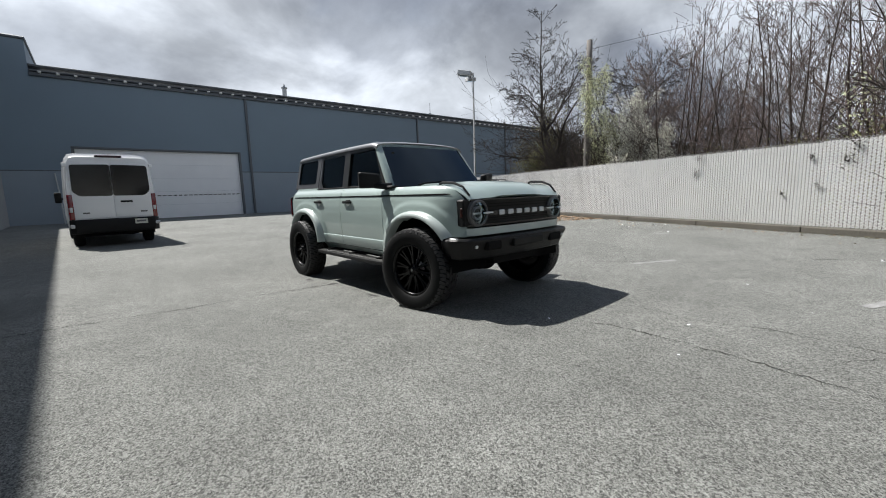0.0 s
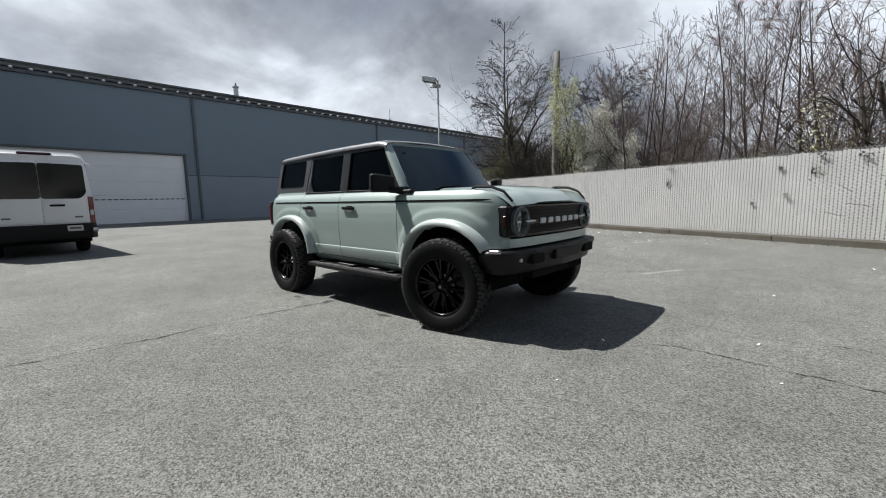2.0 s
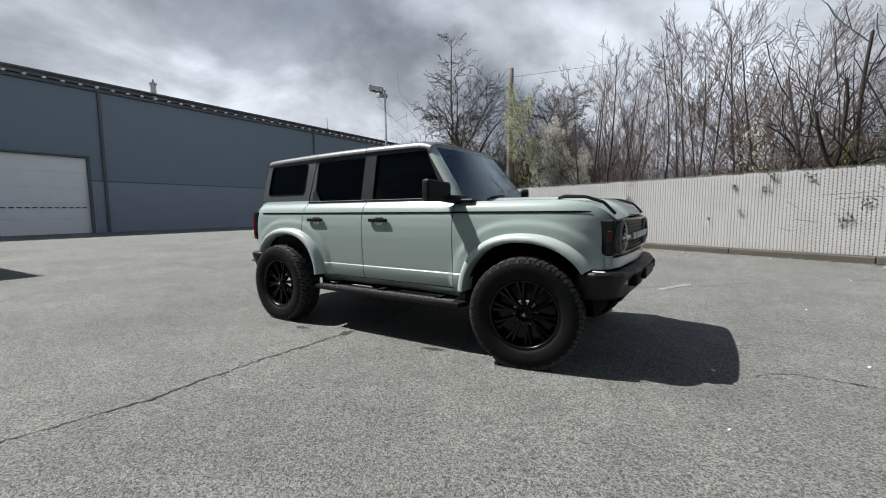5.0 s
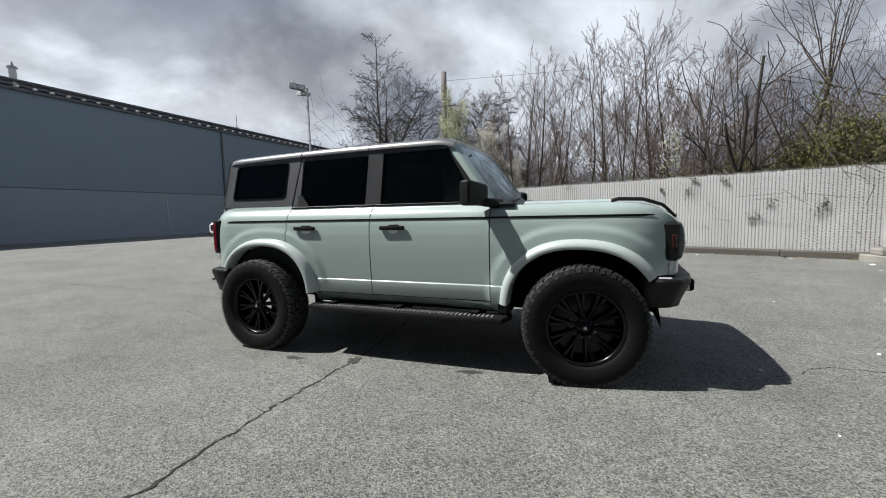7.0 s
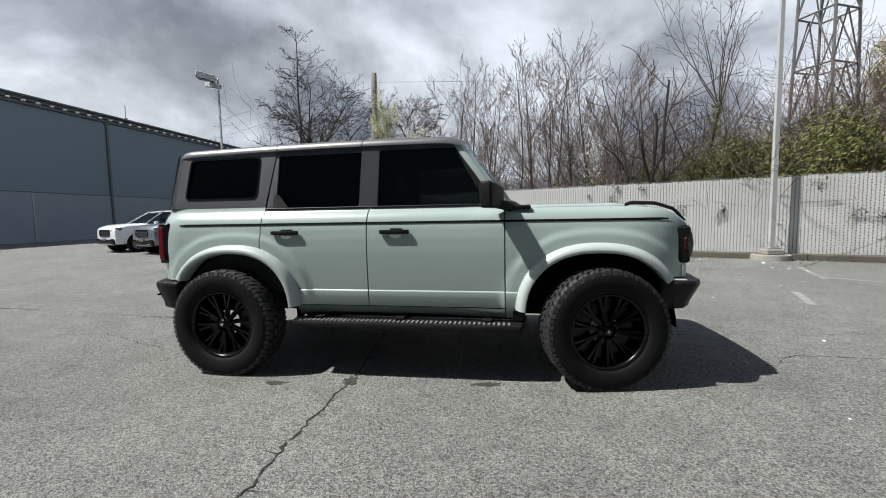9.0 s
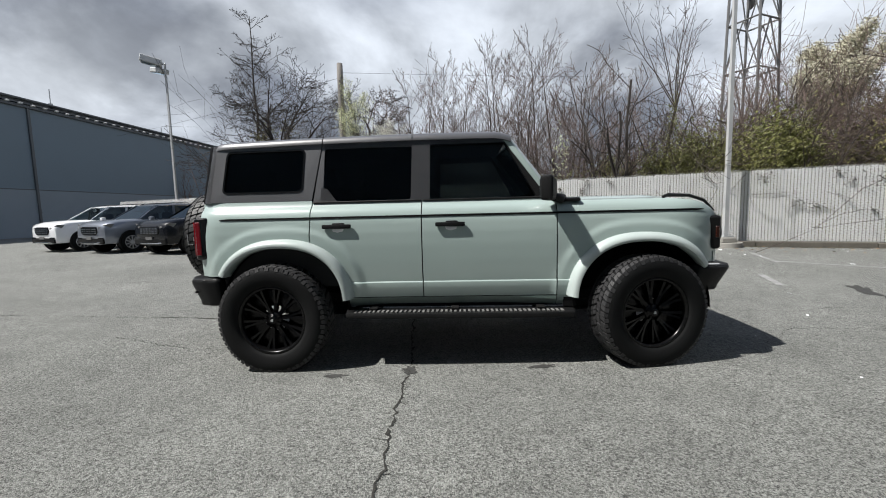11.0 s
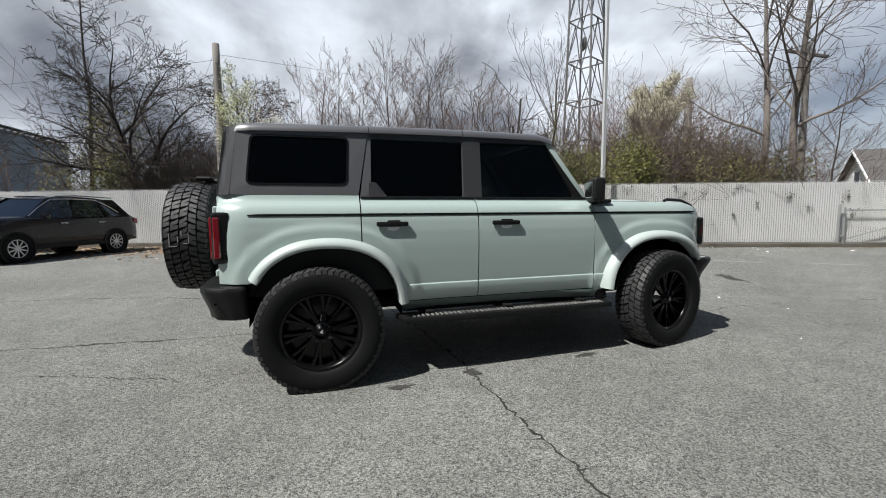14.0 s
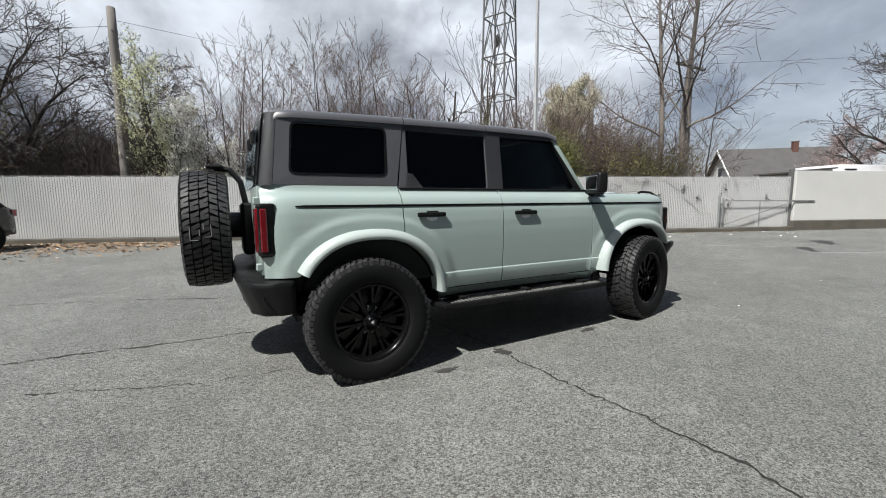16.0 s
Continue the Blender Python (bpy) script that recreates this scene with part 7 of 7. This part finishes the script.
cyl(bm, tw(3, 21.5) + Vector((0.2, -0.5, -1.2)), tw(3, 21.5) + Vector((0.2, -0.5, 0)), 0.05, n=6)
part("dish", bm, M["rust_metal"], tower, smooth=True)

# swing barrier in front of the fence
gp = Vector((4.87, -13.90, 0))
gd = (Vector((3.44, -17.72, 0)) - gp)
gate = empty("barrier_gate", pose(gp.x, gp.y, 0, 0, 0, math.degrees(math.atan2(gd.y, gd.x))), "galvanised pipe swing gate standing against the fence", "gate")
GL = gd.length
bm = bmesh.new()
cyl(bm, (0, 0, -0.1), (0, 0, 1.30), 0.042, n=12)
cyl(bm, (0, 0, 1.30), (0, 0, 1.34), 0.046, 0.02, n=12)
part("post", bm, M["galv"], gate)
bm = bmesh.new()
cyl(bm, (0.16, 0, 0.06), (0.16, 0, 1.22), 0.03, n=12)
part("upright", bm, M["galv"], gate)
for z in (0.3, 1.0):
    bm = bmesh.new()
    box(bm, -0.02, 0.2, -0.05, 0.05, z, z + 0.06, 0.01)
    part("hinge", bm, M["galv"], gate)
for nm, a, b, r in (("top_rail", (0.16, 0, 1.14), (GL, 0, 1.12), 0.021), ("brace", (0.16, 0, 0.22), (GL * 0.78, 0, 1.10), 0.018), ("mid_post", (GL * 0.42, 0, 0.12), (GL * 0.42, 0, 1.12), 0.018), ("lower_rail", (0.16, 0, 0.14), (GL * 0.42, 0, 0.14), 0.018)):
    bm = bmesh.new()
    cyl(bm, a, b, r, n=10)
    part(nm, bm, M["galv"], gate)


def house(x, y, turn, w, d, eave, ridge, label, wall="white_wall"):
    h = empty("house", pose(x, y, 0, 0, 0, turn), label, "house")
    bm = bmesh.new()
    prism(bm, [(-w / 2, -0.1), (w / 2, -0.1), (w / 2, eave), (0, ridge - 0.1), (-w / 2, eave)], "y", -d / 2, d / 2)
    part("wall", bm, M[wall], h)
    for s in (-1, 1):
        bm = bmesh.new()
        sl = (ridge - eave) / (w / 2)
        e = w / 2 + 0.4
        prism(bm, [(0, ridge), (s * e, ridge - e * sl), (s * e, ridge - e * sl + 0.14), (0, ridge + 0.14)], "y", -d / 2 - 0.4, d / 2 + 0.4)
        part("roof", bm, M["shingle"], h, "grey shingle roof")
        for y_ in (-d / 2 - 0.43, d / 2 + 0.43):
            bm = bmesh.new()
            prism(bm, [(0, ridge - 0.05), (s * e, ridge - e * sl - 0.05), (s * e, ridge - e * sl + 0.16), (0, ridge + 0.16)], "y", y_ - 0.03, y_ + 0.03)
            part("barge_board", bm, M["garage"], h, "white barge board")
    for y_ in (-d / 2 - 0.03, d / 2 + 0.03):
        bm = bmesh.new()
        box(bm, -0.45, 0.45, y_ - 0.03, y_ + 0.03, eave - 0.2, eave + 0.9, 0.02)
        wd = part("window", bm, M["gloss_black"], h)
        bm = bmesh.new()
        for a in ((-0.52, -0.45, eave - 0.27, eave + 0.97), (0.45, 0.52, eave - 0.27, eave + 0.97), (-0.52, 0.52, eave + 0.9, eave + 0.97), (-0.52, 0.52, eave - 0.27, eave - 0.2)):
            box(bm, a[0], a[1], y_ - 0.05, y_ + 0.05, a[2], a[3])
        part("window_frame", bm, M["garage"], wd)
    bm = bmesh.new()
    box(bm, 0.12, 0.52, 1.2, 1.6, eave, ridge + 0.62, 0.02)
    ch = part("chimney", bm, M["brick"], h, "red brick chimney")
    bm = bmesh.new()
    box(bm, 0.08, 0.56, 1.16, 1.64, ridge + 0.58, ridge + 0.66, 0.01)
    part("cap", bm, M["concrete"], ch)
    return h


house(14.58, -40.56, 138, 5.6, 8.0, 3.1, 5.5, "small white house with a grey roof beyond the wall")
house(7.21, -49.74, 30, 8.0, 12.0, 3.0, 4.9, "low white house with a grey roof beyond the wall")
# pale trailer behind the white wall
p = WALL_START + D12 * 4.2 - N12 * 2.6
trailer = empty("box_trailer", pose(p.x, p.y, 0, 0, 0, math.degrees(math.atan2(D12.y, D12.x))), "white box trailer parked behind the yard wall", "trailer")
bm = bmesh.new()
box(bm, -0.1, 2.4, -1.0, 1.0, 0.7, 2.66, 0.06, 2)
part("body", bm, M["garage"], trailer, smooth=True)
for y in (-1.006, 1.006):
    bm = bmesh.new()
    box(bm, 0.15, 0.75, y - 0.006, y + 0.006, 2.42, 2.48)
    part("print_bar", bm, M["under"], trailer)
bm = bmesh.new()
box(bm, 0.0, 2.3, -0.9, 0.9, 0.5, 0.7)
part("chassis", bm, M["under"], trailer)
for s in (-1, 1):
    small_wheel(trailer, pose(0.7, s * 0.9, 0.35, 0, 0, 90 if s < 0 else -90))

# low shed beside the trailer
p = WALL_START + D12 * 2.75 - N12 * 2.4
shed = empty("shed", pose(p.x, p.y, 0, 0, 0, math.degrees(math.atan2(D12.y, D12.x))), "low white shed with a dark sloping roof behind the fence", "shed")
bm = bmesh.new()
prism(bm, [(-1.0, -0.05), (1.0, -0.05), (1.0, 2.46), (-1.0, 2.28)], "y", -0.8, 0.8)
part("wall", bm, M["white_wall"], shed)
bm = bmesh.new()
prism(bm, [(-1.12, 2.275), (1.12, 2.475), (1.12, 2.535), (-1.12, 2.335)], "y", -0.92, 0.92)
part("roof", bm, M["shingle"], shed, "dark sloping roof")
bm = bmesh.new()
box(bm, -0.45, 0.1, -0.815, -0.79, 2.08, 2.22, 0.01)
box(bm, -0.45, 0.1, 0.79, 0.815, 2.08, 2.22, 0.01)
part("window", bm, M["gloss_black"], shed)

# ---- marks on the asphalt ----
rng = random.Random(9)


def crack(pts, width, label="fine dark crack in the asphalt", branch=0.25):
    """A wandering strip, its edges uneven."""
    line = []
    for a, b in zip(pts, pts[1:]):
        a, b = Vector(a), Vector(b)
        n = max(2, int((b - a).length / 0.03))
        nv = Vector((-(b - a).y, (b - a).x)).normalized()
        for i in range(n):
            line.append(a.lerp(b, i / n) + nv * rng.gauss(0, 0.008) + nv * 0.03 * noise.noise(Vector((a.x + i * 0.17, a.y, 3.1))))
    bm = bmesh.new()
    prev = None
    for i, p in enumerate(line):
        q = line[min(i + 1, len(line) - 1)]
        r = line[max(i - 1, 0)]
        d = (q - r).normalized()
        nv = Vector((-d.y, d.x))
        w = width * max(0.15, rng.gauss(1, 0.45)) * (0.4 + 0.6 * abs(noise.noise(Vector((p.x * 2.2, p.y * 2.2, 0)))) * 2)
        z = ground_z(p.x, p.y) + 0.004
        cur = [bm.verts.new((p.x - nv.x * w, p.y - nv.y * w, z)), bm.verts.new((p.x + nv.x * w, p.y + nv.y * w, z))]
        if prev:
            bm.faces.new((prev[0], prev[1], cur[1], cur[0]))
        prev = cur
        if rng.random() < branch * 0.12:
            s = rng.choice((-1, 1))
            e = p + nv * s * rng.uniform(0.04, 0.14) + d * rng.uniform(-0.1, 0.1)
            z2 = ground_z(e.x, e.y) + 0.004
            bm.faces.new((bm.verts.new((p.x - d.x * 0.003, p.y - d.y * 0.003, z)), bm.verts.new((p.x + d.x * 0.003, p.y + d.y * 0.003, z)), bm.verts.new((e.x, e.y, z2))))
    bmesh.ops.recalc_face_normals(bm, faces=bm.faces[:])
    return tagged(part("crack", bm, M["crack"]), label, "crack", kind="structure")


crack([(1.6, 0.75), (0.4, 0.55), (-0.9, 0.41), (-1.25, 0.42), (-1.88, 0.40), (-2.35, 0.37), (-2.75, 0.33), (-3.15, 0.42), (-3.45, 0.44), (-4.2, 0.52), (-5.8, 0.7)], 0.0095, "long open crack across the asphalt", 1.0)
crack([(0.2, -2.6), (0.55, -3.0), (0.47, -3.55), (0.62, -4.1), (0.5, -4.9), (0.4, -6.5)], 0.0052)
crack([(-0.5, -2.6), (-0.13, -3.1), (-0.15, -3.72), (-0.21, -4.18), (-0.28, -4.56), (-0.5, -6.0)], 0.005)
crack([(0.07, -4.48), (0.45, -4.7), (1.2, -5.2)], 0.0052)
crack([(0.60, 2.1), (0.51, 2.87), (0.5, 3.76), (0.62, 4.7), (0.72, 6.1), (0.7, 9.0)], 0.0085)
crack([(-0.5, 1.95), (-0.48, 2.54), (-0.35, 3.09), (-0.2, 3.5)], 0.006)
crack([(2.1, 2.4), (2.64, 3.58), (2.95, 4.7), (3.1, 7.0)], 0.0085)
crack([(2.4, -1.2), (3.4, -2.6), (4.6, -3.6), (5.6, -5.4)], 0.0085)
crack([(4.8, 9.5), (5.0, 5.0), (5.3, 2.0), (5.1, -1.0)], 0.007)


def blotch(x, y, rx, ry, turn, label="dark damp stain on the asphalt", material="stain"):
    bm = bmesh.new()
    vs = []
    for i in range(44):
        a = 2 * math.pi * i / 44
        k = 1 + 0.75 * noise.noise(Vector((math.cos(a) * 2.6 + x * 3, math.sin(a) * 2.6 + y * 3, 0.5)))
        u, v = rx * k * math.cos(a), ry * k * math.sin(a)
        c, s = math.cos(radians(turn)), math.sin(radians(turn))
        px, py = x + u * c - v * s, y + u * s + v * c
        vs.append(bm.verts.new((px, py, ground_z(px, py) + 0.004)))
    bm.faces.new(vs)
    return tagged(part("stain", bm, M[material]), label, "stain", kind="structure")


blotch(-1.10, 0.97, 0.035, 0.085, 0)
blotch(-0.98, -0.61, 0.03, 0.09, 10)
blotch(-1.02, 0.40, 0.07, 0.05, 20)
blotch(1.18, -12.08, 0.22, 0.7, 30)
blotch(0.73, -9.79, 0.14, 0.55, 35)
blotch(1.52, -5.27, 0.10, 0.35, 60)


def paint_line(a, b, w=0.05):
    a, b = Vector(a), Vector(b)
    d = (b - a).normalized()
    nv = Vector((-d.y, d.x)) * w
    n = max(2, int((b - a).length / 0.15))
    bm = bmesh.new()
    prev = None
    for i in range(n + 1):
        p = a.lerp(b, i / n)
        l, r = p - nv * rng.uniform(0.8, 1.08), p + nv * rng.uniform(0.8, 1.08)
        cur = [bm.verts.new((l.x, l.y, ground_z(l.x, l.y) + 0.004)), bm.verts.new((r.x, r.y, ground_z(r.x, r.y) + 0.004))]
        if prev and rng.random() > 0.04:
            bm.faces.new((prev[0], prev[1], cur[1], cur[0]))
        prev = cur
    bmesh.ops.recalc_face_normals(bm, faces=bm.faces[:])
    return tagged(part("parking_line", bm, M["line"]), "worn white parking line on the asphalt", "parking line", kind="structure")


paint_line((5.76, -6.74), (4.12, -6.14))
paint_line((4.29, -6.25), (2.78, -7.84))
paint_line((2.38, -8.62), (1.28, -9.83))
paint_line((2.81, -4.88), (1.90, -4.52))
paint_line((2.75, -2.0), (3.44, -2.35))
paint_line((6.8, -0.55), (7.2, -0.85))
paint_line((0.31, -9.10), (-0.36, -10.32))


def scatter(name, n, at, size, material, label, category, seed):
    r = random.Random(seed)
    verts, faces = [], []
    for i in range(n):
        x, y = at(r)
        z = ground_z(x, y) + 0.004
        a, s = r.uniform(0, 6.28), size * r.uniform(0.5, 1.4)
        c, q = math.cos(a) * s, math.sin(a) * s
        b = len(verts)
        verts += [(x - c, y - q, z + s * r.uniform(0, 0.3)), (x - q * 0.55, y + c * 0.55, z + s * r.uniform(0.1, 0.6)), (x + c, y + q, z + s * r.uniform(0, 0.3)), (x + q * 0.55, y - c * 0.55, z)]
        faces += [(b, b + 1, b + 2), (b, b + 2, b + 3)]
    me = bpy.data.meshes.new(name)
    me.from_pydata(verts, [], faces)
    return tagged(link(name, me, material), label, category, kind="stuff")


def by_fence(r, lo, hi, depth):
    p = along(r.uniform(lo, hi), -0.32 - abs(r.gauss(0, depth)))
    return p.x, p.y


scatter("leaf_litter", 3400, lambda r: by_fence(r, 7.8, 17.1, 1.5), 0.05, M["litter"], "dry brown leaves drifted along the kerb", "leaves", 3)
scatter("leaf_litter", 420, lambda r: by_fence(r, 15, 38, 0.6), 0.03, M["litter"], "scattered dry leaves along the kerb", "leaves", 4)
scatter("paper_scraps", 90, lambda r: by_fence(r, 10, 37, 1.3), 0.045, M["garage"], "small pale scraps littering the yard edge", "litter", 5)
scatter("kerb_dirt", 2600, lambda r: by_fence(r, 8, 40, 0.10), 0.03, M["earth"], "dark soil washed against the kerb", "soil", 11)
scatter("pebbles", 260, lambda r: (r.uniform(-3.6, 5), r.uniform(-7, 8)), 0.006, M["concrete"], "small pale stones on the asphalt", "stones", 6)
scatter("paper_scraps", 9, lambda r: (r.uniform(-1.6, 4), r.uniform(-6, -2.5)), 0.02, M["garage"], "small pale scraps on the asphalt", "litter", 8)

# dead vines caught in the fence
VINES = ((8.89, -3.74, 1.67, 0.21), (8.26, -5.38, 1.26, 0.14), (8.39, -5.06, 0.90, 0.18), (7.96, -6.17, 1.09, 0.16), (9.12, -3.13, 1.72, 0.09), (8.84, -3.87, 1.90, 0.12), (8.59, -4.49, 1.86, 0.11), (9.06, -3.26, 1.09, 0.08),
         (6.87, -9.05, 0.99, 0.22), (6.45, -10.15, 1.71, 0.26), (6.63, -9.68, 1.65, 0.22), (6.72, -9.43, 1.86, 0.19), (6.05, -11.21, 1.87, 0.23), (6.47, -10.08, 0.91, 0.09), (6.09, -11.11, 0.99, 0.11), (10.09, -0.55, 1.90, 0.14),
         (10.13, -0.46, 1.52, 0.14), (9.31, -2.62, 0.88, 0.07), (7.92, -6.27, 1.22, 0.14), (7.03, -8.63, 1.09, 0.24), (5.49, -12.63, 1.62, 0.20), (5.28, -13.19, 1.23, 0.14), (4.93, -14.13, 1.58, 0.26), (4.82, -14.39, 0.98, 0.22), (4.27, -15.89, 1.23, 0.16),
         (5.82, -11.73, 1.33, 0.12), (7.27, -7.99, 1.82, 0.18))
for x, y, z, s in VINES:
    on_b = y < F1.y
    n, o, d = (N12, F1, D12) if on_b else (N01, F0, D01)
    w = Wood(int((x + 40) * 100))
    k = (Vector((x, y, 0)) - o).dot(d)
    c = o + d * k + n * 0.045
    c.z = z
    for i in range(int(10 + 46 * s)):
        p = c + d * w.r.gauss(0, s * 0.4) + Vector((0, 0, w.r.gauss(0, s * 0.45))) + n * w.r.uniform(0, 0.02)
        w.leaf(p, 0.034)
    for i in range(4):
        p = c + d * w.r.gauss(0, s * 0.2)
        q = p + d * w.r.gauss(0, s * 0.35) + Vector((0, 0, w.r.gauss(0, s * 0.45)))
        q.z = min(q.z, 1.98)
        w.tube("crown", [p, p.lerp(q, 0.5) + n * 0.01, q], [0.006, 0.005, 0.003], 3)
    ob = empty("dead_vine", Matrix.Translation(c), "small tuft of dead dark vine caught in the fence", "vine", "vine tufts on the fence")
    for kind, nm in (("crown", "stem"), ("leaf", "leaves")):
        me = bpy.data.meshes.new(nm)
        me.from_pydata([tuple(Vector(v) - c) for v in w.v[kind]], [], w.f[kind])
        link(nm, me, M["vine"], ob)
